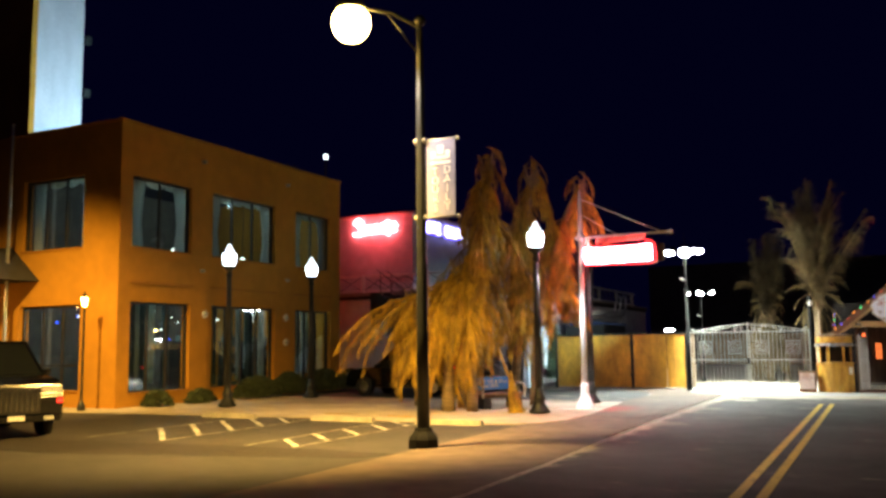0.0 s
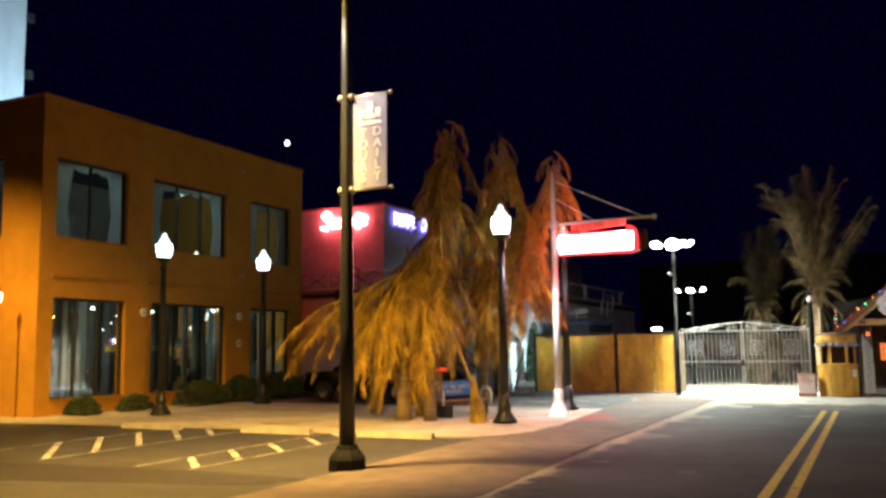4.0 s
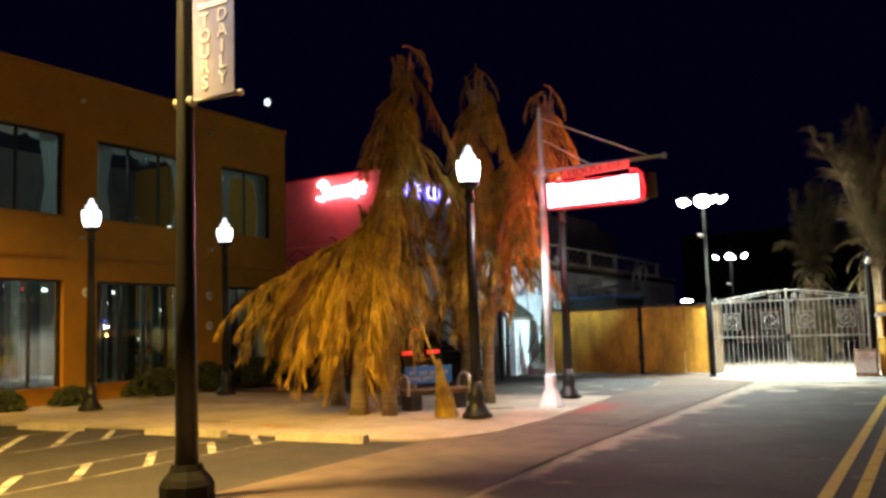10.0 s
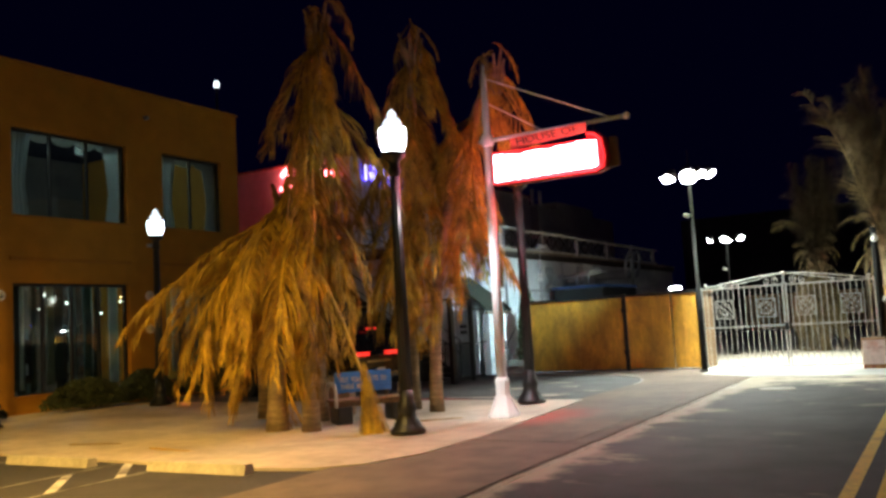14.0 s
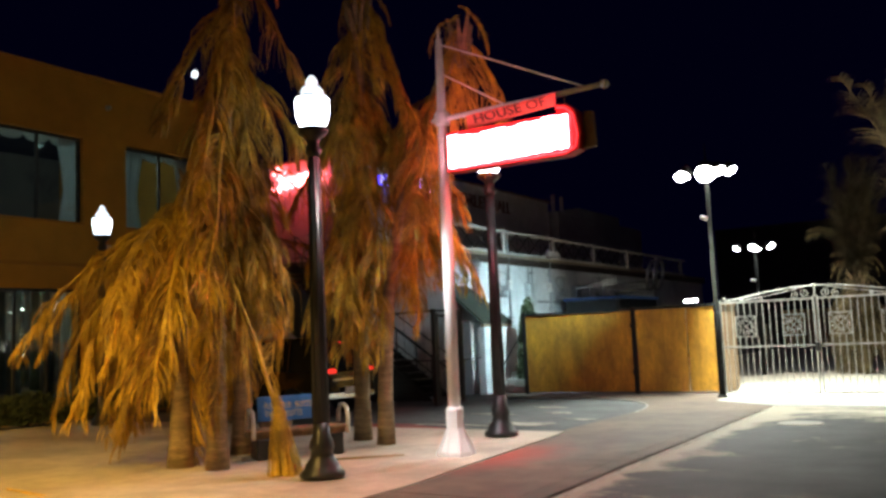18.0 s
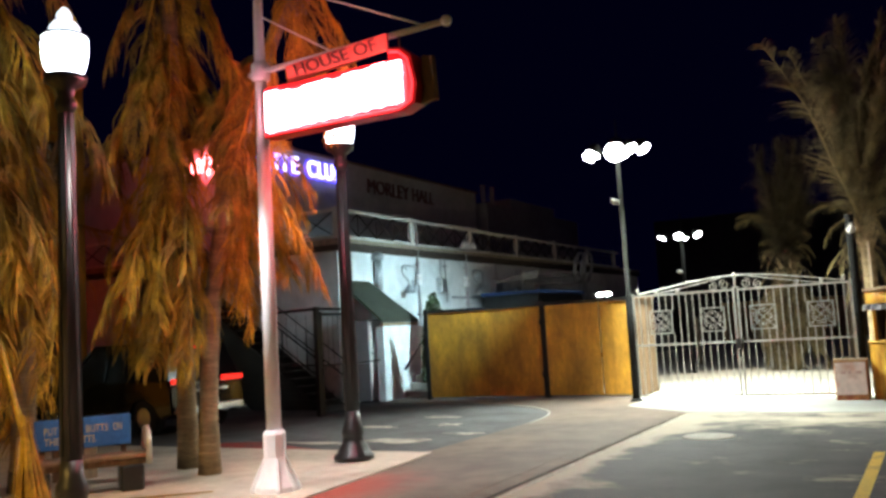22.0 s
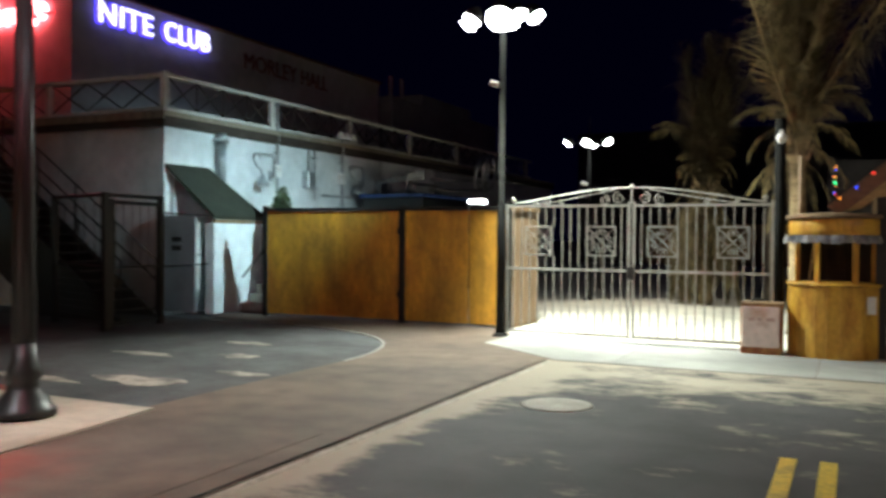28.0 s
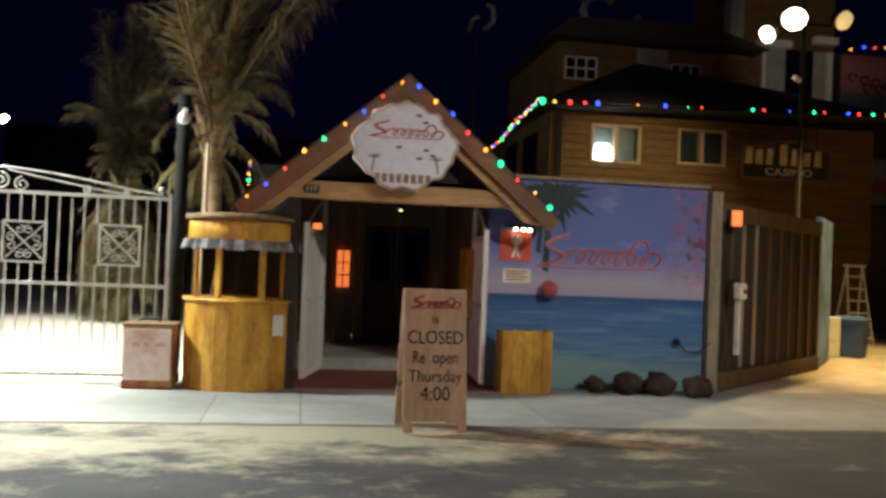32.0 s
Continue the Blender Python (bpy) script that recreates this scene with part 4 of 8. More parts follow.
for y, z in ((22.75, 2.95), (27.3, 2.0), (27.3, 2.95)):
    f = thing("wall_bell", "pale round fitting on the pier between two windows", "wall fitting", (EAST, y, z), group="round wall fittings")
    part("plate", tube(bmesh.new(), [(0, 0, 0), (0.04, 0, 0)], 0.13, 14), CREAM, f)
    part("boss", ball(0.07, at=(0.06, 0, 0)), STEEL, f)
rl = thing("roof_lamp", "single bright white lamp on a short mast at the roof corner", "lamp", (-20.35, 30.92, TOP))
part("mast", lathe([(0.05, 0.0), (0.035, 1.15)], 8), DARKMETAL, rl)
part("globe", ball(0.1, at=(0, 0, 1.2), squash=1.3), MOONLIKE, rl, "lit white globe")
# porch roof and lantern post by the side wall
porch = thing("porch_roof", "dark hipped porch roof against the side wall", "porch", (-26.6, SOUTH, 0))
bm = bmesh.new()
v = [bm.verts.new(p) for p in ((-2.2, 0, 5.2), (2.0, 0, 5.2), (-4.0, -3.4, 4.0), (3.4, -3.4, 4.0), (3.4, 0, 4.0), (-4.0, 0, 4.0))]
for q in ((0, 2, 3, 1), (1, 3, 4), (0, 5, 2), (2, 5, 4, 3), (0, 1, 4, 5)):
    bm.faces.new([v[i] for i in q])
part("roof", bm, ROOFING, porch)
for x in (-3.8, 3.2):
    part("post", lathe([(0.14, 0), (0.14, 0.3), (0.1, 0.35), (0.1, 3.9), (0.15, 4.0)], 12, at=(x, -3.2, 0)), OLDWOOD, porch)


def lantern_post(x, y, h):
    p = thing("lantern_post", "slim dark post with a glowing amber lantern beside the orange wall", "lamp post", (x, y, 0), group="lantern posts")
    part("base", lathe([(0.12, 0.03), (0.12, 0.15), (0.06, 0.3), (0.045, 0.32)], 10), DARKMETAL, p)
    part("pole", lathe([(0.04, 0.3), (0.035, h - 0.35)], 8), DARKMETAL, p)
    part("glass", lathe([(0.05, h - 0.33), (0.09, h - 0.08)], 6), LANTERN, p, "glowing amber lantern glass")
    part("cap", lathe([(0.12, h - 0.08), (0.03, h + 0.04), (0.015, h + 0.12)], 6), DARKMETAL, p)


lantern_post(-20.1, 18.05, 3.4)
lantern_post(-24.2, 17.0, 3.6)
flagpole = thing("wall_pole", "tall thin pole standing by the side wall", "pole", (-23.9, 18.3, 0))
part("shaft", lathe([(0.06, 0), (0.045, 9.0)], 8), STEEL, flagpole)
part("tip", ball(0.07, at=(0, 0, 9.05)), STEEL, flagpole)


def shrub(x, y, rx, ry, h, label):
    """A low bush of many small leaves round short stems."""
    rng = random.Random(int(x * 31 + y * 17))
    s = thing("shrub", label, "shrub", (x, y, 0.03), group="shrubs along the buildings")
    st = bmesh.new()
    for k in range(7):
        a = rng.uniform(0, 6.28)
        tube(st, [(0.1 * math.cos(a), 0.1 * math.sin(a), 0), (0.5 * rx * math.cos(a), 0.5 * ry * math.sin(a), 0.7 * h)], [0.015, 0.006], 4)
    part("stems", st, BARK, s)
    bm = bmesh.new()
    for k in range(int(900 * rx * ry * h / 0.15) + 350):
        a, u, q = rng.uniform(0, 6.28), rng.random() ** 0.45, rng.random()
        r = u * (1 - 0.35 * q * q) * (1 + 0.16 * math.sin(3 * a + x))
        c = Vector((rx * r * math.cos(a), ry * r * math.sin(a), h * (0.12 + 0.88 * q * (1 - 0.35 * u * u))))
        d, e = Vector((rng.gauss(0, 1), rng.gauss(0, 1), rng.gauss(0.3, 1))).normalized(), Vector((rng.gauss(0, 1), rng.gauss(0, 1), rng.gauss(0, 1))).normalized()
        e = (e - d * e.dot(d)).normalized()
        l = rng.uniform(0.05, 0.1)
        bm.faces.new([bm.verts.new(c + p) for p in (-d * l, e * l * 0.4, d * l, -e * l * 0.4)])
    part("foliage", bm, SHRUB, s, "dense small dark leaves")


shrub(-11.75, 35.7, 0.35, 0.45, 2.75, "dark leafy shrub growing beside the cellar steps")
shrub(-19.0, 19.9, 0.42, 0.5, 0.55, "small round dark shrub at the foot of the orange wall")
shrub(-18.9, 21.7, 0.4, 0.6, 0.5, "small round dark shrub at the foot of the orange wall")
shrub(-18.9, 24.6, 0.5, 1.2, 0.8, "low clipped dark hedge below the ground floor window")
shrub(-18.9, 26.4, 0.5, 0.9, 0.9, "low clipped dark hedge below the ground floor window")
shrub(-18.9, 28.7, 0.5, 1.3, 0.95, "low clipped dark hedge below the ground floor window")
shrub(-18.9, 30.6, 0.5, 0.9, 0.9, "low clipped dark hedge beside the building corner")

# tall building behind, lit on its east face
tower = thing("tall_building", "tall pale concrete building rising behind the orange one", "building", (-30, 23.8, 0))
part("wall", bx(-14, 0, 0, 2.35, 0, 26), TOWERWALL, tower)
# orange street light on this side is put into the sheet's colour
part("wall_south", bx(-14, -0.001, -0.25, -0.003, 0, 25.5), STUCCO, tower, "side wall sheet coloured orange as if lit by street light")
part("roof", bx(-14.2, 0.15, -0.4, 2.5, 26, 26.3), ROOFING, tower)
for z in (12.9, 15.3, 17.6, 20):
    part("bracket", bx(0.0, 0.22, 2.36, 2.6, z, z + 0.35), DARKMETAL, tower)
# unseen fixture and spot, added to whiten the tall building's east face
fl = thing("roof_floodlight", "unseen floodlight added on the flat roof to light the tall building", "floodlight", (-23.5, 27.5, 8.45))
part("bracket", bx(-0.05, 0.05, -0.05, 0.05, 0, 0.3), DARKMETAL, fl)
part("housing", bx(-0.2, 0.2, -0.25, 0.25, 0.3, 0.6, 0.03), DARKMETAL, fl)
lamp("roof_flood", "SPOT", (-23.75, 27.0, 9.2), (-30, 25.0, 15.5), 3800, (0.55, 0.85, 1.0), 0.15, 90, 0.7)


# ---- street furniture ----
def acorn_lamp(light=ACORN):
    p = thing("street_lamp", "dark ornate street lamp with a lit white acorn globe", "street lamp", (0, 0, 0), group="acorn street lamps")
    part("base", lathe([(0.27, 0.03), (0.27, 0.08), (0.22, 0.12), (0.20, 0.18), (0.145, 0.25), (0.13, 0.33), (0.15, 0.36), (0.14, 0.44), (0.11, 0.5), (0.10, 0.66)], 16), DARKMETAL, p, "flared dark cast base")
    pole = bmesh.new()
    tube(pole, [(0, 0, 0.64), (0, 0, 3.98)], [0.098, 0.062], 14)
    part("pole", pole, DARKMETAL, p)
    for k in range(8):
        a = 2 * math.pi * k / 8
        pole = bmesh.new()
        tube(pole, [(0.098 * math.cos(a), 0.098 * math.sin(a), 0.7), (0.064 * math.cos(a), 0.064 * math.sin(a), 3.9)], 0.01, 4)
        part("flute", pole, DARKMETAL, p)
    part("collar", lathe([(0.062, 3.9), (0.10, 3.96), (0.10, 4.0), (0.075, 4.06), (0.09, 4.13), (0.19, 4.2), (0.2, 4.26)], 14), DARKMETAL, p)
    part("rim", lathe([(0.205, 4.637), (0.222, 4.64), (0.222, 4.652), (0.1, 4.664)], 16), DARKMETAL, p, "thin dark shoulder ring")
    g = part("globe", lathe([(0.14, 4.262), (0.175, 4.32), (0.2, 4.40), (0.212, 4.52), (0.21, 4.60), (0.205, 4.634)], 16), light, p, "lit white acorn globe")
    part("finial", lathe([(0.10, 4.662), (0.145, 4.70), (0.14, 4.74), (0.105, 4.79), (0.06, 4.81), (0.075, 4.85), (0.06, 4.89), (0.02, 4.94)], 12), CROWNGLOW, g, "stepped lit crown")
    return p


first = acorn_lamp()
first.matrix_world = pose(-7.05, 21.0, 0.03)
copy_thing(first, pose(-6.97, 25.26, 0.03))
second = acorn_lamp(ACORNDIM)
second.matrix_world = pose(-16.88, 20.64, 0.03)
copy_thing(second, pose(-17.07, 25.24, 0.03))

pole = thing("tall_street_light", "tall tapered street light pole with a glowing sodium head", "street light", (-6.43, 13.5, 0))
part("base", lathe([(0.27, 0.0), (0.27, 0.16), (0.24, 0.22), (0.17, 0.30), (0.15, 0.36)], 8), POLEBLACK, pole, "eight sided cast base")
part("shaft", lathe([(0.115, 0.34), (0.105, 2.0), (0.085, 4.6), (0.065, 7.1), (0.05, 7.68)], 14), DARKMETAL, pole)
arm = bmesh.new()
tube(arm, [(0, 0, 7.45), (-0.05, 0.0, 7.63), (-0.35, -0.4, 7.8), (-0.78, -0.92, 7.82)], [0.05, 0.045, 0.04, 0.035], 8)
part("arm", arm, DARKMETAL, pole)
part("brace", tube(bmesh.new(), [(0, 0, 7.05), (-0.4, -0.46, 7.76)], 0.018, 6), DARKMETAL, pole)
part("finial", ball(0.12, at=(0.0, 0, 7.72)), DARKMETAL, pole)
hd = part("head", lathe([(0.27, 7.74), (0.29, 7.8), (0.2, 7.92), (0.06, 8.0)], 14, at=(-0.85, -1.0, 0)), DARKMETAL, pole)
# globe is oversized so that its shape takes in the lamp's glare
part("globe", lathe([(0.06, 7.16), (0.2, 7.2), (0.31, 7.33), (0.35, 7.48), (0.33, 7.62), (0.26, 7.738)], 16, at=(-0.85, -1.0, 0)), SODIUMGLOW, hd, "orange sodium globe enlarged to the size of its glare")
for z in (5.46, 4.05):
    a = bmesh.new()
    tube(a, [(0.05, 0, z), (0.72, 0.04, z)], 0.018, 8)
    part("banner_arm", a, ALUMINIUM, pole)
    part("clamp", tube(bmesh.new(), [(-0.12, 0, z), (0.12, 0, z)], 0.06, 8), ALUMINIUM, pole)
    part("arm_end", ball(0.035, at=(0.73, 0.04, z)), ALUMINIUM, pole)
# unseen copy, added across the road to go with the lamp there
copy_thing(pole, pose(6.3, 23.3, 0, 0, 0, 190))
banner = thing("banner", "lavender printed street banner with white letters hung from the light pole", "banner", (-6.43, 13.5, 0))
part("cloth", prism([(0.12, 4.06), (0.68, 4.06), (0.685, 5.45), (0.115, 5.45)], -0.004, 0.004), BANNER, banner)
for word, u in (("TOURS", 0.29), ("DAILY", 0.53)):
    for i, ch in enumerate(word):
        lettering("letter", ch, 0.2, BANNERWHITE, banner, pose(u, -0.009, 4.87 - 0.165 * i + (0.02 if u > 0.4 else 0)), 0.003)
mark = bmesh.new()
for x0, x1, z0, z1 in ((0.2, 0.6, 5.0, 5.06), (0.27, 0.53, 5.09, 5.16), (0.34, 0.46, 5.18, 5.34), (0.22, 0.31, 5.1, 5.24), (0.5, 0.59, 5.1, 5.24)):
    box(mark, x0, x1, -0.012, -0.006, z0, z1, 0.002)
part("emblem", mark, BANNERWHITE, banner, "plain white printed emblem")

# sign post with the neon sign
sp = thing("sign_post", "white painted post with a crossarm and a flared base", "sign post", (-6.52, 23.17, 0.03))
part("base", lathe([(0.235, 0.0), (0.23, 0.06), (0.15, 0.24), (0.12, 0.38), (0.125, 0.62), (0.11, 0.66)], 8), POSTWHITE, sp, "flared white base")
for k in range(4):
    a = math.pi / 4 + k * math.pi / 2
    b = prism([(0.1, 0), (0.27, 0), (0.27, 0.05), (0.13, 0.36), (0.1, 0.36)], -0.02, 0.02)
    b.transform(Matrix.Rotation(a, 4, "Z"))
    part("fin", b, POSTWHITE, sp)
part("shaft", lathe([(0.085, 0.6), (0.08, 3.0), (0.068, 4.6), (0.05, 5.85), (0.02, 5.93), (0.03, 5.98), (0.01, 6.06)], 14), POSTWHITE, sp)
part("collar", lathe([(0.075, 4.6), (0.11, 4.63), (0.11, 4.78), (0.075, 4.82)], 12), POSTWHITE, sp)
ca = bmesh.new()
tube(ca, [(-0.16, 0.0, 4.70), (2.5, -0.12, 4.70)], 0.035, 8)
part("crossarm", ca, POSTWHITE, sp)
part("arm_knob", ball(0.06, at=(2.52, -0.12, 4.70)), POSTWHITE, sp)
for u in (1.05, 2.25):
    s = bmesh.new()
    tube(s, [(0.04, 0, 4.98 + 0.36 * u), (u, -0.05 * u, 4.72)], 0.012, 5)
    part("stay", s, POSTWHITE, sp)
for u in (0.52, 1.95):
    s = bmesh.new()
    tube(s, [(u, -0.05 * u, 4.68), (u, -0.05 * u, 4.55)], 0.012, 5)
    part("hanger", s, DARKMETAL, sp)
sign = thing("neon_sign", "red enamel hanging sign with glaring pink white neon letters", "neon sign", (-6.52, 23.17, 0.03), turn=-2.7)
part("cabinet", prism([(0.12, 3.90), (2.0, 3.86), (2.16, 3.92), (2.2, 4.1), (2.14, 4.42), (2.02, 4.52), (1.86, 4.55), (1.86, 4.42), (0.12, 4.47)], -0.09, 0.09), REDPAINT, sign, "red enamel sign cabinet")
part("end_cap", prism([(2.16, 3.93), (2.34, 3.95), (2.32, 4.4), (2.2, 4.42)], 0.02, 0.085), OLDWOOD, sign, "brown wooden end board")
hb = prism([(0.46, 4.475), (1.84, 4.54), (1.9, 4.685), (0.5, 4.645)], -0.04, -0.01)
for v in hb.verts:
    v.co.y -= 0.5 * (v.co.z - 4.475)
part("header", hb, HEADERRED, sign, "red header board leaning out over the neon")
lettering("letters", "HOUSE OF", 0.17, DARKRED, sign, pose(1.17, -0.104, 4.588, 26.5, -2.0, 0), 0.006, stretch=1.4, tall=1.05)
for side in (-1, 1):
    for k in range(10):
        u = 0.2 + 0.187 * k
        h = 0.40 + (0.04 if k in (0, 8) else 0) + 0.015 * math.sin(k * 2.2)
        tb = bmesh.new()
        y = side * 0.115
        tube(tb, [(u, y, 3.96), (u, y, 3.96 + h), (u + 0.12, y, 3.96 + h), (u + 0.12, y, 3.97), (u + 0.03, y, 3.97)], 0.028, 6)
        tube(tb, [(u + 0.06, y, 4.0), (u + 0.06, y, 3.92 + h)], 0.032, 6)
        part("neon_letter", tb, NEONPINK, sign)
    rim = bmesh.new()
    y = side * 0.105
    tube(rim, [(0.14, y, 3.93), (1.98, y, 3.89), (2.12, y, 3.95), (2.15, y, 4.12), (2.1, y, 4.38), (2.0, y, 4.48), (1.88, y, 4.5)], 0.012, 6)
    part("neon_border", rim, NEONRED, sign)

# bench
bench = thing("bench", "slatted street bench with a blue lettered back board", "bench", (-8.83, 22.52, 0.035), turn=55)
for x in (-0.5, 0.5):
    part("leg_block", bx(x - 0.13, x + 0.13, -0.26, 0.2, 0, 0.3, 0.02), DARKMETAL, bench)
for k in range(4):
    part("seat_slat", bx(-0.7, 0.7, -0.3 + 0.13 * k, -0.19 + 0.13 * k, 0.38, 0.42, 0.008), OLDWOOD, bench)
part("seat_beam", bx(-0.66, 0.66, -0.24, 0.2, 0.3, 0.378, 0.01), OLDWOOD, bench)
back = part("back_board", bx(-0.53, 0.53, 0.2, 0.235, 0.5, 0.86, 0.01), BENCHBLUE, bench, "blue painted back board")
written_line("PUT YOUR BUTTS ON", 0.12, BENCHYELLOW, back, 0.0, 0.196, 0.72, 0.86)
written_line("THESE BUTTS", 0.12, BENCHYELLOW, back, -0.15, 0.196, 0.60, 0.56)
for x in (-0.45, 0.45):
    part("back_post", bx(x - 0.03, x + 0.03, 0.237, 0.28, 0.3, 0.84), OLDWOOD, bench)
for x in (-0.68, 0.68):
    a = bmesh.new()
    tube(a, [(x, -0.3, 0.3), (x, -0.32, 0.55), (x, -0.26, 0.66), (x, -0.1, 0.7), (x, 0.08, 0.68), (x, 0.2, 0.58), (x, 0.24, 0.3)], 0.032, 8)
    part("arm_rest", a, ALUMINIUM, bench)
single("wood_box", bx(-0.2, 0.2, -0.2, 0.2, 0, 0.55, 0.01), OLDWOOD, "small brown wooden box behind the street bench", "box", place=(-9.9, 23.2, 0.035), turn=20)


# ---- palms ----
def frond_mesh(name, material, length, rise, fall, leaf, hang, seed, stations=64, bend=1.15):
    """A palm frond in the xz plane. rise: its first slope in degrees; fall: by how many degrees it bends down to its tip."""
    rng = random.Random(seed)
    pts, p, n = [], Vector((0, 0, 0)), 24
    for i in range(n + 1):
        pts.append(p.copy())
        a = radians(rise - fall * (i / n) ** bend)
        p = p + Vector((math.cos(a), 0.05 * math.sin(i * 0.5 + seed), math.sin(a))) * (length / n)
    bm = bmesh.new()
    tube(bm, pts[::2], [0.032 * (1 - 0.9 * i / (n / 2)) + 0.004 for i in range(n // 2 + 1)], 5)
    for k in range(stations):
        s = 0.08 + 0.92 * k / (stations - 1)
        f = s * n
        i = min(int(f), n - 1)
        base = pts[i].lerp(pts[i + 1], f - i)
        way = (pts[i + 1] - pts[i]).normalized()
        for side in (-1, 1):
            sway = Vector((noise.noise(Vector((s * 7, side * 5, seed))), noise.noise(Vector((s * 7, side * 5 + 31, seed))), noise.noise(Vector((s * 9, side * 5 + 57, seed)))))
            if noise.noise(Vector((s * 11, side * 9, seed + 0.5))) > 0.34 or rng.random() < 0.06:
                continue
            l = leaf * (0.3 + 0.9 * math.sin(math.pi * min(1, s * 0.8 + 0.17))) * rng.uniform(0.75, 1.2) * (1 + 0.5 * sway.z)
            d = (Vector((0, side, 0)) * rng.uniform(0.45, 0.7) + way * 0.6 + 0.5 * sway + Vector((rng.gauss(0, 0.07), rng.gauss(0, 0.07), rng.gauss(0, 0.07)))).normalized()
            low = Vector((0.35 * sway.x + rng.gauss(0, 0.05), 0.35 * sway.y + rng.gauss(0, 0.05), -1))
            p = base + d * l * 0.28
            q = p + (d * (1 - 0.6 * hang) + low * 0.6 * hang).normalized() * l * 0.36
            t = q + (d * (1 - hang) + low * hang).normalized() * l * 0.4
            w = way.cross(Vector((rng.gauss(0, 1), rng.gauss(0, 1), rng.gauss(0, 1)))).normalized() * rng.uniform(0.007, 0.013)
            a0, a1, b0, b1, c0, c1, e = (bm.verts.new(v) for v in (base - w * 0.5, base + w * 0.5, p - w, p + w, q - w * 0.8, q + w * 0.8, t))
            bm.faces.new((a0, a1, b1, b0)), bm.faces.new((b0, b1, c1, c0)), bm.faces.new((c0, c1, e))
    return finish(name, bm, material)


DROOP = [frond_mesh("frond", FROND, 3.9, -14 - 9 * k, 44 + 2 * k, 0.62, 0.82, k + 1, 110, 1.7) for k in range(4)]
HANG = [frond_mesh("frond", FROND, 3.0, 30 - 35 * k, 118 - 34 * k, 0.58, 0.85, k + 11, 100, 0.5) for k in range(4)]
SPIRE = [frond_mesh("frond", FROND, 2.3, -50 - 9 * k, 26 - 5 * k, 0.5, 0.9, k + 21, 110, 0.9) for k in range(4)]
STEEP = [frond_mesh("frond", FROND, 2.5, 8 - 22 * k, 84 - 20 * k, 0.62, 0.9, k + 81, 110, 0.55) for k in range(4)]
DRAPE = [frond_mesh("frond", FROND, 2.7, -38 - 12 * k, 46 - 10 * k, 0.58, 0.8, k + 71, 100, 0.6) for k in range(4)]
TANUP = [frond_mesh("frond", FRONDTAN, 4.2, 92 - 5 * k, 5 + 10 * k, 0.72, 0.42, k + 31, 200, 2.4) for k in range(4)]
TANLEAN = [frond_mesh("frond", FRONDTAN, 3.4, 60, 10, 0.75, 0.7, 91 + k, 170, 1.5) for k in range(2)]
TANPLUME = [frond_mesh("frond", FRONDDIM, 3.4, 92 - 3 * k, 4 + 7 * k, 0.6, 0.5, k + 61, 150, 2.4) for k in range(4)]
TANSIDE = [frond_mesh("frond", FRONDTAN, 2.6, 78 - 9 * k, 78 + 14 * k, 0.6, 0.5, k + 101, 140, 1.5) for k in range(4)]
TANSKIRT = [frond_mesh("frond", FRONDTAN, 3.0, -22 - 16 * k, 74 - 16 * k, 0.5, 0.9, k + 111, 110, 0.5) for k in range(4)]
TANHANG = [frond_mesh("frond", FRONDTAN, 2.9, 40 - 25 * k, 118 - 26 * k, 0.5, 0.85, k + 41, 100, 0.7) for k in range(4)]


def palm(x, y, lean, height, girth, sets, label, seed, group="palms on the sandy island", curl=2):
    """sets: (meshes, how many, first azimuth, span in degrees, size)."""
    rng = random.Random(seed)
    t = thing("palm_tree", label, "palm tree", (x, y, 0.02), group=group)
    pts = [(lean[0] * s ** curl, lean[1] * s ** curl, height * s) for s in (k / 9 for k in range(10))]
    bm = bmesh.new()
    rad = []
    for k in range(10):
        rad.append(girth * (1.35 if k == 0 else 1.08 - 0.03 * k))
    tube(bm, pts, rad, 12)
    for k in range(int(height / 0.11)):
        s = (k + 0.5) * 0.11 / height
        tube(bm, [(lean[0] * s ** curl, lean[1] * s ** curl, height * s - 0.012), (lean[0] * s ** curl, lean[1] * s ** curl, height * s + 0.012)], girth * (1.12 - 0.25 * s) + (0.16 * girth if s < 0.08 else 0), 12)
    part("trunk", bm, BARK, t, "ringed brown trunk")
    top = Vector(pts[-1])
    boots = bmesh.new()
    for k in range(14):
        a = 2.4 * k
        r = girth * 1.05
        tube(boots, [(top.x + r * 0.6 * math.cos(a), top.y + r * 0.6 * math.sin(a), top.z - 0.5 + 0.03 * k), (top.x + r * 1.7 * math.cos(a), top.y + r * 1.7 * math.sin(a), top.z - 0.1 + 0.035 * k)], [0.05, 0.025], 5)
    part("crown_shaft", boots, BARK, t, "shaggy old leaf bases")
    for meshes, count, a0, span, size, *low in sets:
        for k in range(count):
            a = a0 + span * (k + rng.uniform(0.1, 0.9)) / count
            z = height + rng.uniform(-0.15, 0.2) + (rng.uniform(*low) if low else 0.0)
            s = min(1.0, z / height) ** curl
            m = Matrix.Translation((lean[0] * s, lean[1] * s, z)) @ pose(0, 0, 0, rng.uniform(-12, 12), rng.uniform(-9, 9), a) @ Matrix.Scale(size * rng.uniform(0.74, 1.14), 4)
            part("frond", meshes[rng.randrange(len(meshes))], None, t, place=m)
    return t


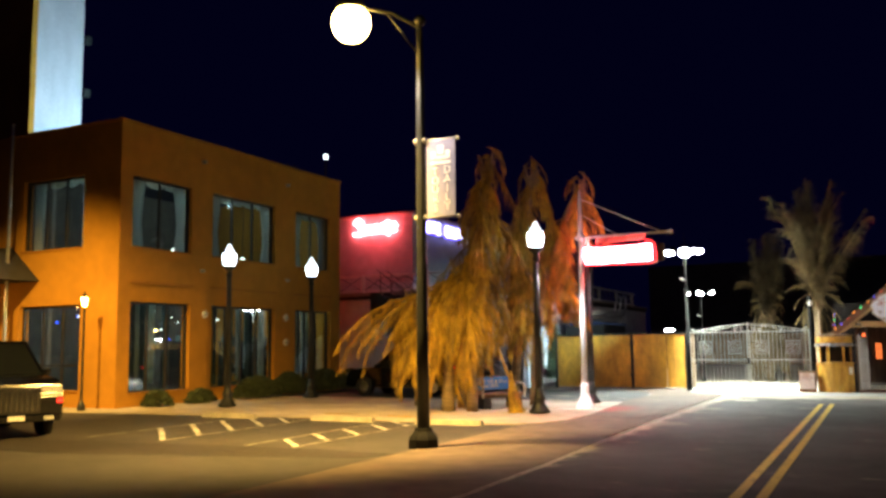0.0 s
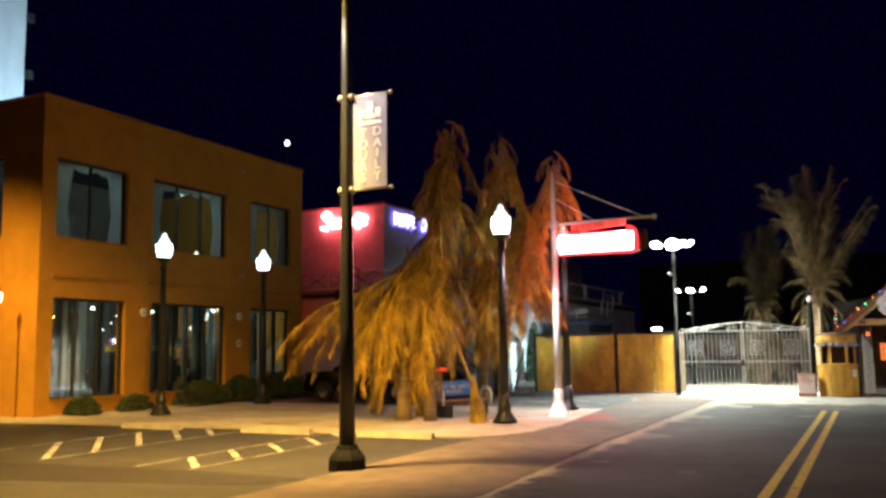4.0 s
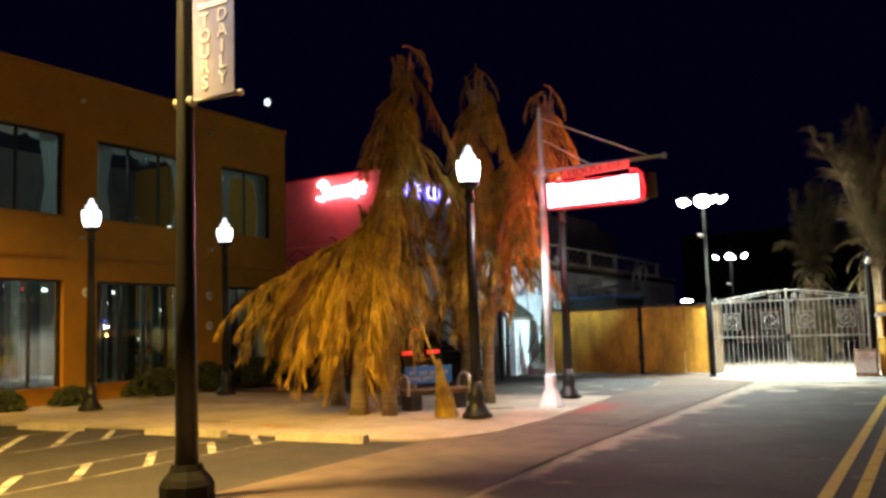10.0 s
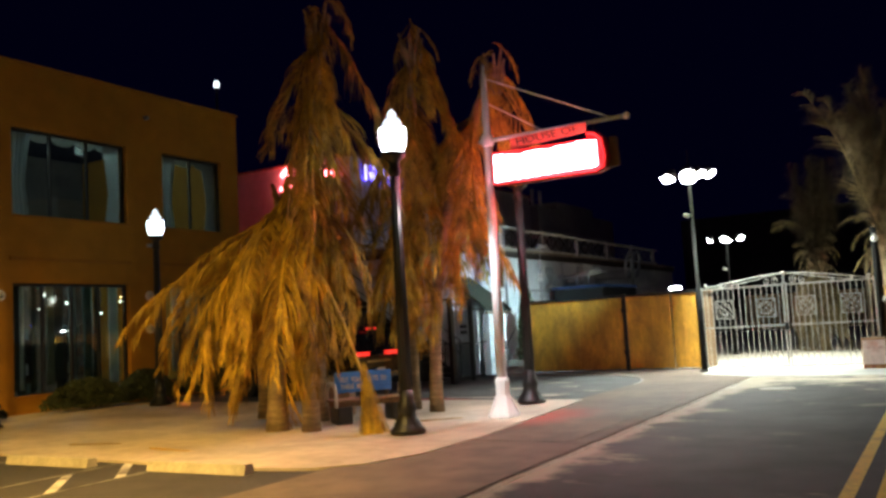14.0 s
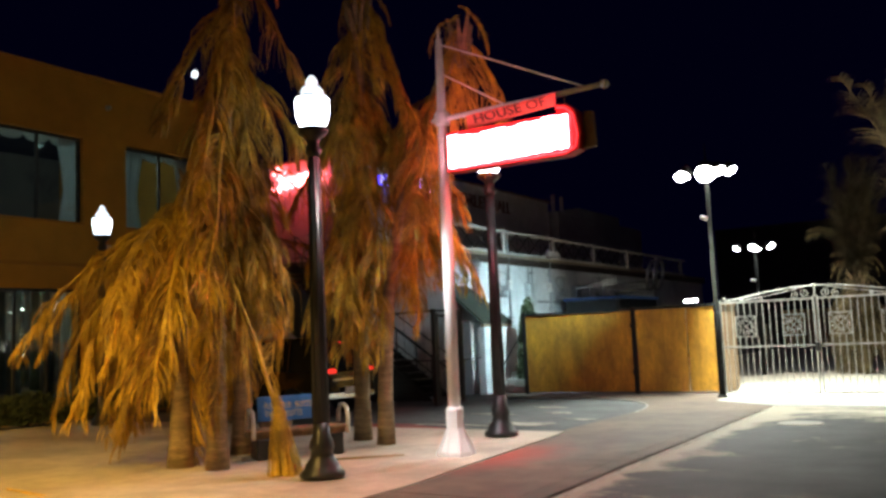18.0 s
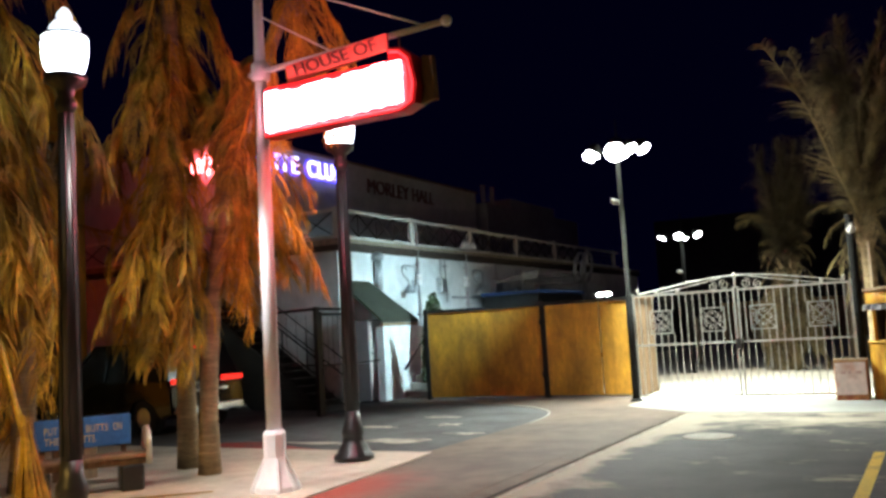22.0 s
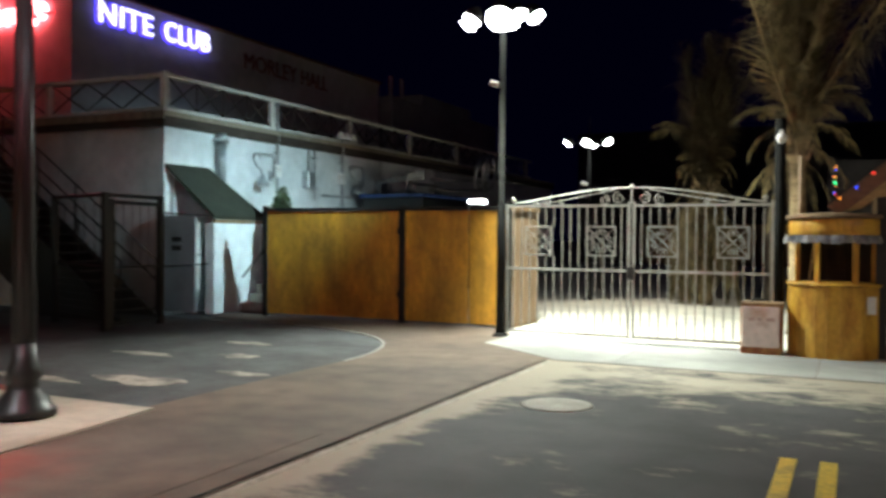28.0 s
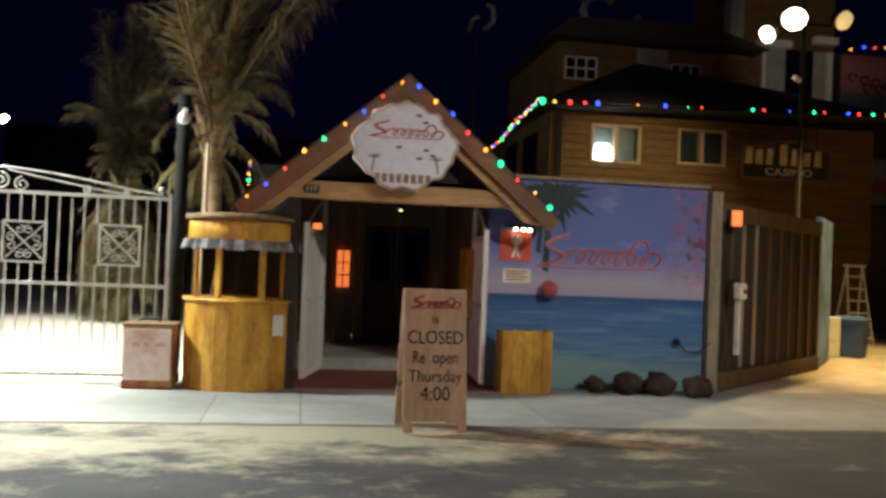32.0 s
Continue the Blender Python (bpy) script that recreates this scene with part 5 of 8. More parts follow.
palm(-9.72, 21.16, (0.42, 0.0), 3.8, 0.15, [(DROOP, 6, 176, 70, 1.03, -0.4, 0.1), (DROOP, 2, 250, 40, 0.72, -0.5, 0.0), (DRAPE, 7, 180, 120, 1.2, -0.5, 0.1), (HANG, 4, 60, 200, 0.9, -0.7, 0.1)], "dry golden palm with fronds drooping down to the sand", 3)
palm(-9.0, 21.15, (0.6, -0.14), 6.55, 0.12, [(HANG, 4, 0, 360, 0.34, 0.1, 0.5), (SPIRE, 7, 0, 360, 0.85, -0.3, 0.35), (SPIRE, 8, 0, 360, 1.1, -1.3, -0.5), (STEEP, 4, 60, 300, 0.6, -1.5, -0.6), (SPIRE, 7, 100, 280, 1.15, -2.5, -1.5), (DRAPE, 5, 170, 120, 1.15, -3.5, -2.8), (HANG, 3, 15, 35, 0.8, -3.2, -2.9), (DRAPE, 1, 343, 10, 1.05, -3.3, -3.2)], "tall dry palm with a pointed top over hanging golden fronds", 5)
palm(-9.87, 22.45, (0.25, 0.1), 4.1, 0.14, [(HANG, 6, 60, 300, 0.7, 0.0, 0.6), (HANG, 4, 80, 250, 0.9, -1.0, -0.3), (DRAPE, 7, 130, 240, 0.95, -0.8, 0.5), (DROOP, 3, 170, 120, 0.7, -0.4, 0.5), (DROOP, 1, 54, 10, 0.66, -0.8, -0.7)], "dry palm with a ragged skirt of hanging fronds", 7)
palm(-9.05, 24.34, (1.15, -1.25), 6.6, 0.12, [(HANG, 4, 0, 360, 0.34, 0.1, 0.5), (SPIRE, 7, 0, 360, 0.85, -0.3, 0.35), (SPIRE, 8, 0, 360, 1.1, -1.3, -0.5), (STEEP, 4, 60, 300, 0.65, -1.6, -0.6), (SPIRE, 8, 60, 300, 1.2, -2.5, -1.4), (HANG, 4, 90, 260, 0.8, -2.9, -2.2), (SPIRE, 6, 60, 300, 1.0, -3.6, -2.6), (DRAPE, 3, 200, 110, 0.9, -3.5, -2.9)], "tall dry palm with a ragged curtain of hanging fronds", 13, curl=1.3)
palm(-8.3, 23.97, (1.4, 0.45), 6.35, 0.11, [(HANG, 4, 0, 360, 0.32, 0.1, 0.5), (SPIRE, 7, 0, 360, 0.8, -0.3, 0.3), (SPIRE, 6, 90, 220, 1.05, -1.3, -0.4), (STEEP, 3, 120, 160, 0.7, -1.4, -0.6), (HANG, 6, 45, 95, 0.72, -2.5, -1.8), (HANG, 2, 150, 160, 0.6, -2.2, -1.7), (SPIRE, 4, 300, 120, 0.9, -2.6, -1.8), (DRAPE, 3, 40, 80, 0.7, -2.7, -2.0)], "dry palm lit red by the neon sign", 11, curl=2.4)
palm(-11.5, 22.9, (-0.3, 0.1), 3.2, 0.14, [(DROOP, 3, 160, 90, 0.85), (DRAPE, 8, 120, 240, 0.95)], "dry palm with fronds bowed over to the ground", 17)
palm(-1.22, 36.0, (-0.05, 0.0), 3.35, 0.15, [(TANUP, 24, 0, 360, 0.98), (TANSIDE, 12, 0, 360, 0.5, 0.0, 0.5), (TANHANG, 14, 0, 360, 0.44, -0.55, 0.25), (TANLEAN, 3, -14, 24, 0.98)], "tan palm with a tall feathery crown behind the kiosk", 23, "palms behind the gate")
palm(-3.75, 42.5, (0.0, 0.0), 2.9, 0.18, [(TANPLUME, 30, 0, 360, 1.0), (TANSIDE, 2, 150, 40, 0.8, 0.4, 0.8), (TANSIDE, 12, 0, 360, 0.42, -0.2, 0.6), (TANHANG, 12, 0, 360, 0.42, 0.0, 0.8), (TANSKIRT, 34, 0, 360, 0.92, -0.4, 0.1)], "tan palm with a thick skirt of hanging fronds in the yard", 29, "palms behind the gate")
broom = thing("fallen_frond", "dry bundled frond standing upright on the sand beside the lamp", "palm frond", (-7.72, 21.1, 0.035))
bm = bmesh.new()
rng = random.Random(4)
for k in range(110):
    a, r = rng.uniform(0, 6.28), rng.random() ** 0.5
    top = Vector((-0.15 + 0.05 * math.cos(a), 0.05 * math.sin(a), rng.uniform(0.5, 1.1)))
    foot = Vector((0.26 * r * math.cos(a), 0.26 * r * math.sin(a), 0.0))
    w = Vector((0.008 * math.sin(a), -0.008 * math.cos(a), 0))
    bm.faces.new([bm.verts.new(q) for q in (foot - 1.6 * w, foot + 1.6 * w, top + w * 0.5, top - w * 0.5)])
part("leaf_fan", bm, FROND, broom)
st = bmesh.new()
tube(st, [(0, 0, 0), (-0.15, 0, 0.8), (-0.5, 0.0, 1.7), (-0.95, 0.0, 2.6)], [0.03, 0.03, 0.025, 0.02], 6)
part("stalk", st, FROND, broom)
for k, (x, y, a) in enumerate(((-11.9, 19.3, 12), (-9.9, 19.0, -8), (-7.6, 22.6, 40))):
    lit = bmesh.new()
    for j in range(26):
        s = 0.9 * j / 26 - 0.45
        for side in (-1, 1):
            lit.faces.new([lit.verts.new(q) for q in ((s, 0, 0.012), (s + 0.02, 0, 0.012), (s + 0.13, side * 0.1, 0.006))])
    tube(lit, [(-0.5, 0, 0.01), (0.5, 0, 0.012)], [0.012, 0.004], 5)
    single("fallen_leaf", lit, FROND, "small dry palm leaf fallen on the sand", "leaf", group="fallen leaves", place=(x, y, 0.037), turn=a)


# ---- white building with the deck ----
DX, DY = -13.6, 34.05
bm = bmesh.new()
box(bm, -30, DX, DY, 60, -0.1, 3.95)
structure("wall_club", bm, WHITEWALL, "white painted wall of the lower building below the deck")
structure("deck_floor", bx(-30, DX + 0.12, DY - 0.12, 60.1, 3.952, 4.2), DECKWOOD, "dark timber deck edge over the white wall", "deck")
structure("deck_edge_trim", bx(DX + 0.122, DX + 0.15, DY - 0.15, 60.1, 4.16, 4.26), GREYWOOD, "pale trim board along the deck", "trim")
structure("deck_edge_trim_front", bx(-30, DX + 0.12, DY - 0.15, DY - 0.122, 4.1, 4.26), GREYWOOD, "pale trim board along the deck front", "trim")
rail = thing("deck_railing", "pale wooden deck railing with crossed lattice panels", "railing")
posts_y = [DY + 3.72 * k for k in range(7)]
posts_x = [DX - 3.4 * k for k in range(1, 4)]
for y in posts_y:
    part("post", bx(DX - 0.06, DX + 0.08, y - 0.07, y + 0.07, 4.2, 5.1), PALERAIL, rail)
for x in posts_x:
    part("post", bx(x - 0.07, x + 0.07, DY - 0.08, DY + 0.06, 4.2, 5.1), PALERAIL, rail)
part("handrail", bx(DX - 0.06, DX + 0.1, DY + 0.08, 57, 4.98, 5.06), PALERAIL, rail)
part("handrail", bx(-27, DX + 0.1, DY - 0.1, DY + 0.075, 4.982, 5.062), PALERAIL, rail)
part("bottom_rail", bx(DX - 0.03, DX + 0.05, DY + 0.08, 57, 4.3, 4.36), PALERAIL, rail)
part("bottom_rail", bx(-27, DX - 0.07, DY - 0.05, DY + 0.03, 4.3, 4.36), PALERAIL, rail)
for a, b in zip(posts_y, posts_y[1:]):
    for k in range(4):
        y0, y1 = a + 0.1 + (b - a - 0.2) * k / 4, a + 0.1 + (b - a - 0.2) * (k + 1) / 4
        lat = bmesh.new()
        tube(lat, [(DX, y0, 4.36), (DX, y1, 4.98)], 0.018, 4)
        tube(lat, [(DX + 0.03, y0, 4.98), (DX + 0.03, y1, 4.36)], 0.018, 4)
        tube(lat, [(DX + 0.015, y1, 4.36), (DX + 0.015, y1, 4.98)], 0.015, 4)
        part("lattice", lat, DECKWOOD, rail)
xs = [DX, *posts_x]
for a, b in zip(xs, xs[1:]):
    for k in range(3):
        x0, x1 = a - 0.1 + (b - a + 0.2) * k / 3, a - 0.1 + (b - a + 0.2) * (k + 1) / 3
        lat = bmesh.new()
        tube(lat, [(x0, DY, 4.36), (x1, DY, 4.98)], 0.018, 4)
        tube(lat, [(x0, DY - 0.03, 4.98), (x1, DY - 0.03, 4.36)], 0.018, 4)
        part("lattice", lat, DECKWOOD, rail)
hall = structure("wall_hall", bx(-34, -19.1, 36.5, 52.9, 4.2, 8.25), HALLWALL, "pale upper wall of the hall with neon lettering")
structure("hall_coping", bx(-34.1, -19.0, 36.4, 53.0, 8.25, 8.33), RAKE, "dark red coping along the hall roof", "trim")
structure("far_hall_wall", bx(-30, -19.3, 54.5, 67, -0.1, 8.0), GREYWALL, "grey wall of a farther building")
structure("far_hall_block", bx(-26, -19.6, 58, 64, 8.0, 8.6), GREYWALL, "low roof block on the farther building")
for y in (56.5, 57.6):
    single("vent_pipe", lathe([(0.12, 0), (0.12, 1.3)], 8), STEEL, "grey vent pipe on the far roof", "vent pipe", group="roof vents", place=(-20.5, y, 8.0))
club = thing("blue_neon_letters", "blue white neon letters mounted on the hall wall", "neon sign", (-19.1, 39.55, 7.68), turn=90)
for k, (w, u) in enumerate((("NITE", -1.24), ("CLUB", 1.24))):
    lettering("neon_word", w, 0.84, NEONWHITE, club, pose(u, -0.14, 0), 0.02, width=1.98, spacing=1.12)
    lettering("neon_outline", w, 0.84, NEONBLUE, club, pose(u, -0.05, 0), 0.03, offset=0.035, width=2.05, spacing=1.12)
hall_name = thing("wall_letters", "dull brown raised letters on the hall wall", "lettering", (-19.1, 46.15, 7.52), turn=90)
lettering("letters", "MORLEY", 0.8, BROWNLETTER, hall_name, pose(-0.98, -0.03, 0), 0.03, width=3.05)
lettering("letters", "HALL", 0.8, BROWNLETTER, hall_name, pose(1.72, -0.03, 0), 0.03, width=1.75)
red = thing("red_neon_script", "glowing red neon script on the front wall of the hall", "neon sign", (-21.1, 36.5, 7.6))
loops = bmesh.new()
pts = [(-1.25, 0.3), (-1.0, 0.5), (-0.78, 0.36), (-1.0, 0.16), (-0.82, -0.06), (-1.0, -0.3), (-1.3, -0.22)]
tube(loops, [(u, -0.1, v) for u, v in pts], 0.085, 6)
part("neon_tube", loops, NEONCORE, red, "large looped first stroke")
for k in range(6):
    u = -0.66 + 0.34 * k
    h = 0.34 if k in (4,) else 0.2
    lp = bmesh.new()
    tube(lp, [(u + 0.13 * math.cos(a), -0.1, -0.06 + h * math.sin(a) + 0.06 * k / 5) for a in (2 * math.pi * j / 10 for j in range(10))], 0.06, 6)
    part("neon_tube", lp, NEONCORE, red)
tl = bmesh.new()
tube(tl, [(-1.3, -0.1, -0.3), (0, -0.1, -0.24), (1.45, -0.1, -0.06)], 0.03, 6)
part("neon_tube", tl, NEONRED, red)

# awning over the cellar door and the things on the white wall
aw = thing("awning", "dark green sloping awning over the side entrance", "awning", (DX, 0, 0))
cn = bmesh.new()
top, low = [cn.verts.new(q) for q in ((0, 34.08, 3.16), (0, 35.45, 3.16), (1.1, 36.15, 2.05), (1.1, 34.36, 2.05))], [cn.verts.new(q) for q in ((0, 34.08, 3.06), (0, 35.45, 3.06), (1.08, 36.15, 1.98), (1.08, 34.36, 1.98))]
cn.faces.new(top), cn.faces.new(low[::-1])
for k in range(4):
    cn.faces.new((top[k], low[k], low[(k + 1) % 4], top[(k + 1) % 4]))
part("canopy", cn, AWNING, aw, "dark green canopy slope")
part("side_board", prism([(0, 3.07), (0, 0.0), (0.12, 0.0), (0.12, 2.9)], 34.22, 34.3), WHITEWALL, aw)
for k in range(6):
    part("edge_board", bx(1.0, 1.1, 34.38 + 0.29 * k, 34.65 + 0.29 * k, 1.9, 1.975), OLDWOOD, aw)
pier = structure("wall_pier", bx(-12.6, -12.38, 34.2, 34.5, 0.0, 1.89), WHITEWALL, "white painted pier under the awning corner")
structure("wall_low", bx(-12.55, -12.45, 34.502, 39.5, 0.0, 1.89), WHITEWALL, "white side wall of the cellar steps")
structure("wall_passage", bx(-13.58, -11.4, 39.5, 39.7, 0.0, 2.0), WHITEWALL, "white end wall of the passage")
stairs = thing("stone_steps", "dark worn steps beside the white pier", "steps", (-12.3, 34.9, 0))
for k in range(4):
    part("step", bx(0.0, 0.75, 0.05 + 0.28 * k, 0.7 + 0.28 * k, 0.19 * k, 0.19 * (k + 1), 0.02), CONCRETE, stairs)
st = bmesh.new()
tube(st, [(0.03, 0.1, 0.75), (0.03, 1.4, 1.75)], 0.02, 6)
part("handrail", st, DARKMETAL, stairs)
dr = thing("door_1", "grey painted door in the white wall under the awning", "door", (-13.1, 34.03, 0), kind="structure")
part("leaf", bx(-0.42, 0.42, -0.06, -0.02, 0.03, 2.05), GREYWALL, dr)
part("frame", bx(-0.5, -0.42, -0.07, 0.0, 0.0, 2.12), WHITEMETAL, dr)
part("handle", ball(0.035, at=(0.32, -0.09, 1.0)), STEEL, dr)
for z in (1.32, 1.5):
    part("notice", bx(-0.2, 0.05, -0.066, -0.061, z, z + 0.1), BLACKPAINT, dr)
pipe = thing("downpipe", "pale downpipe hanging from the awning", "pipe", (-12.75, 34.1, 0))
part("pipe", lathe([(0.06, 0.5), (0.06, 1.95)], 8), WHITEMETAL, pipe)
part("bracket", bx(-0.08, 0.08, -0.03, 0.08, 1.2, 1.26), STEEL, pipe)
flue = thing("flue", "galvanised flue pipe with a cap above the awning", "flue pipe", (DX + 0.16, 35.7, 0))
part("pipe", lathe([(0.11, 2.75), (0.11, 3.75)], 12), STEEL, flue)
part("cap", lathe([(0.17, 3.75), (0.19, 3.85), (0.1, 3.95)], 12), STEEL, flue)
for y in (37.75, 42.1):
    br = thing("gooseneck_lamp", "unlit gooseneck lamp bracketed on the white wall", "wall lamp", (DX, y, 0), group="gooseneck lamps")
    a = bmesh.new()
    tube(a, [(0, 0, 3.1), (0.12, 0, 3.12), (0.14, -0.02, 3.5), (0.18, -0.15, 3.64), (0.3, -0.9, 3.64), (0.32, -1.05, 3.58), (0.32, -1.08, 3.45), (0.32, -0.95, 3.3), (0.32, -0.8, 3.24), (0.32, -0.72, 3.1)], 0.026, 6)
    part("arm", a, STEEL, br)
    part("wall_plate", bx(0, 0.03, -0.08, 0.08, 3.0, 3.25), STEEL, br)
    sc = bmesh.new()
    tube(sc, [(x, -0.95 + 0.12 * math.cos(q), 3.48 + 0.12 * math.sin(q)) for x, q in ((0.31, 0.4 * i) for i in range(13))], 0.014, 5)
    part("scroll", sc, STEEL, br)
    part("shade", lathe([(0.17, 2.84), (0.13, 2.96), (0.05, 3.06), (0.03, 3.12)], 12, at=(0.32, -0.72, 0)), STEEL, br)
for y, z0, z1, r in ((37.95, 1.9, 4.95, 0.035), (41.0, 2.2, 4.6, 0.045), (39.6, 2.6, 3.94, 0.02), (45.5, 2.4, 3.94, 0.025)):
    mast = thing("wall_mast", "pale steel conduit mast clamped to the white wall", "conduit", (DX + 0.09, y, 0), group="masts on the white wall")
    part("tube", lathe([(r, z0), (r, z1), (r * 1.5, z1 + 0.01), (r * 1.5, z1 + 0.05)], 8), STEEL, mast)
    for z in (z0 + 0.3, min(3.7, z1 - 0.2)):
        part("clamp", bx(-0.085, 0.05, -0.05, 0.05, z, z + 0.05), STEEL, mast)
    if z1 > 4:
        part("junction_box", bx(-0.06, 0.1, -0.14, 0.06, 3.1, 3.42, 0.015), WHITEMETAL, mast, "white junction box")
cluster = thing("wall_floodlights", "cluster of pale unlit floodlights on the deck edge", "floodlight", (DX + 0.2, 41.0, 4.5))
part("bar", tube(bmesh.new(), [(0, -0.4, 0), (0, 0.4, 0)], 0.025, 6), STEEL, cluster)
for y in (-0.35, -0.05, 0.3):
    part("head", lathe([(0.13, -0.16), (0.12, -0.1), (0.06, 0.02), (0.03, 0.05)], 10, at=(0.05, y, 0)), WHITEMETAL, cluster)
for z, y0, y1 in ((3.05, 43.0, 49.0), (2.75, 40.0, 52.0), (3.4, 44.0, 47.5)):
    run = thing("pipe_run", "horizontal steel pipe fixed along the white wall", "pipe", (DX + 0.08, 0, z), group="pipes along the white wall")
    part("pipe", tube(bmesh.new(), [(0, y0, 0), (0, y1, 0)], 0.035, 8), STEEL, run)
    for k in range(4):
        y = y0 + (y1 - y0) * (k + 0.5) / 4
        part("clip", bx(-0.078, 0.04, y - 0.03, y + 0.03, -0.045, 0.045), STEEL, run)
for y, z0, w, h in ((39.3, 2.9, 0.35, 0.45), (43.2, 2.85, 0.5, 0.55), (44.9, 2.8, 0.4, 0.35), (47.0, 2.9, 0.6, 0.4)):
    ub = thing("utility_box", "grey electrical box with conduit on the white wall", "utility box", (DX, y, z0), group="boxes on the white wall")
    part("body", bx(0, 0.22, -w / 2, w / 2, 0, h, 0.02), STEEL, ub)
    c = bmesh.new()
    tube(c, [(0.1, 0, h), (0.1, 0, h + 0.5), (0.03, 0.1, h + 0.6), (0.03, 1.4, h + 0.62)], 0.02, 6)
    part("conduit", c, STEEL, ub)
ac = thing("air_handler", "dark roof air handling unit and ducts behind the fence", "air handler", (-12.2, 43.5, 0))
part("body", bx(-1.0, 1.0, -2.0, 2.0, 0, 2.75, 0.04), DARKMETAL, ac)
part("lid", bx(-1.05, 1.05, -2.05, 2.05, 2.75, 2.85), BLUEBIN, ac, "blue cover")
for k in range(3):
    c = bmesh.new()
    tube(c, [(-0.6 + 0.5 * k, -1.8, 2.85), (-0.6 + 0.5 * k, -1.8, 3.2 + 0.1 * k), (0.8, -1.5, 3.3 + 0.1 * k)], 0.05, 6)
    part("pipe", c, STEEL, ac)
ring = thing("cable_reel", "large pale ring shaped reel standing above the fence", "reel", (-12.26, 48.6, 0))
rr = bmesh.new()
for x in (-0.14, 0.14):
    tube(rr, [(x + 0.1 * math.sin(a), 0.56 * math.cos(a), 3.89 + 0.6 * math.sin(a)) for a in (2 * math.pi * k / 20 for k in range(21))], 0.07, 6)
part("rim", rr, STEEL, ring)
sp2 = bmesh.new()
for a in (0.4, 1.5, 2.6):
    tube(sp2, [(0, 0.56 * math.cos(a), 3.89 + 0.6 * math.sin(a)), (0, -0.56 * math.cos(a), 3.89 - 0.6 * math.sin(a))], 0.02, 5)
part("spokes", sp2, STEEL, ring)
lg = bmesh.new()
tube(lg, [(-0.3, -0.2, 0), (0, 0, 3.5)], 0.05, 6)
tube(lg, [(0.3, 0.2, 0), (0, 0, 3.5)], 0.05, 6)
tube(lg, [(0, 0, 3.6), (-1.25, -1.9, 3.6)], 0.05, 6)
tube(lg, [(0, 0, 3.3), (-1.25, -1.9, 3.25)], 0.04, 6)
part("stand", lg, STEEL, ring)

# stair up to the deck and the cage round its foot
SY = 32.5
es = thing("deck_stair", "black steel stair rising along the wall to the deck", "stair", (-12.75, SY, 0))
part("skirt", prism([(0.0, 0.02), (-2.1, 0.02), (-6.0, 2.75), (-6.0, 4.1), (-5.6, 4.1)], -0.5, -0.46), DARKMETAL, es, "black sheet stair side")
part("stringer", prism([(0, 0.05), (-1.9, 0.05), (-5.9, 2.9), (-5.9, 4.15), (-5.6, 4.15)], 0.42, 0.46), DARKMETAL, es)
for k in range(22):
    part("tread", bx(-0.26 * k - 0.3, -0.26 * k, -0.458, 0.418, 0.18 * (k + 1), 0.18 * (k + 1) + 0.03), DARKMETAL, es)
for y in (-0.48, 0.44):
    for h in (0.55, 0.95):
        r = bmesh.new()
        tube(r, [(0, y, 0.2 + h), (-5.7, y, 4.15 + h)], 0.02, 6)
        part("rail", r, DARKMETAL, es)
    for k in range(6):
        r = bmesh.new()
        x = -1.1 * k
        tube(r, [(x, y, 0.15 - 0.693 * x), (x, y, 1.15 - 0.693 * x)], 0.02, 6)
        part("baluster", r, DARKMETAL, es)
cage = thing("gate_cage", "black steel cage with a mesh gate at the stair foot", "gate cage", (0, 0, 0))
C0, C1, C2, C3 = (-11.8, 30.75), (-11.95, 32.2), (-13.75, 31.4), (-12.45, 34.1)
for x, y in (C0, C1, C2):
    part("post", bx(x - 0.05, x + 0.05, y - 0.05, y + 0.05, 0.0, 2.36), DARKMETAL, cage)
part("jamb", bx(C0[0] - 0.045, C0[0] + 0.035, C0[1] + 0.06, C0[1] + 0.16, 0.02, 2.25), DARKMETAL, cage)
for a, b, zs in ((C0, C1, (2.32, 2.2, 1.08, 0.1)), (C0, C2, (2.32, 1.1)), (C1, C3, (2.05, 1.05))):
    for z in zs:
        part("rail", tube(bmesh.new(), [(*a, z), (*b, z)], 0.035 if z > 2.1 else 0.022, 5), DARKMETAL, cage)
for a, b, n, m, top in ((C0, C1, 26, 20, 1.08), (C0, C2, 20, 8, 1.1)):
    mesh = bmesh.new()
    for k in range(1, n):
        s = k / n
        tube(mesh, [(a[0] + (b[0] - a[0]) * s, a[1] + (b[1] - a[1]) * s, 0.1), (a[0] + (b[0] - a[0]) * s, a[1] + (b[1] - a[1]) * s, 2.2 if k % 4 == 0 else top)], 0.006, 4)
    for k in range(1, m):
        z = 0.1 + (top - 0.1) * k / m
        tube(mesh, [(*a, z), (*b, z)], 0.005, 4)
    part("wire_mesh", mesh, DARKMETAL, cage, "fine black wire mesh panel")

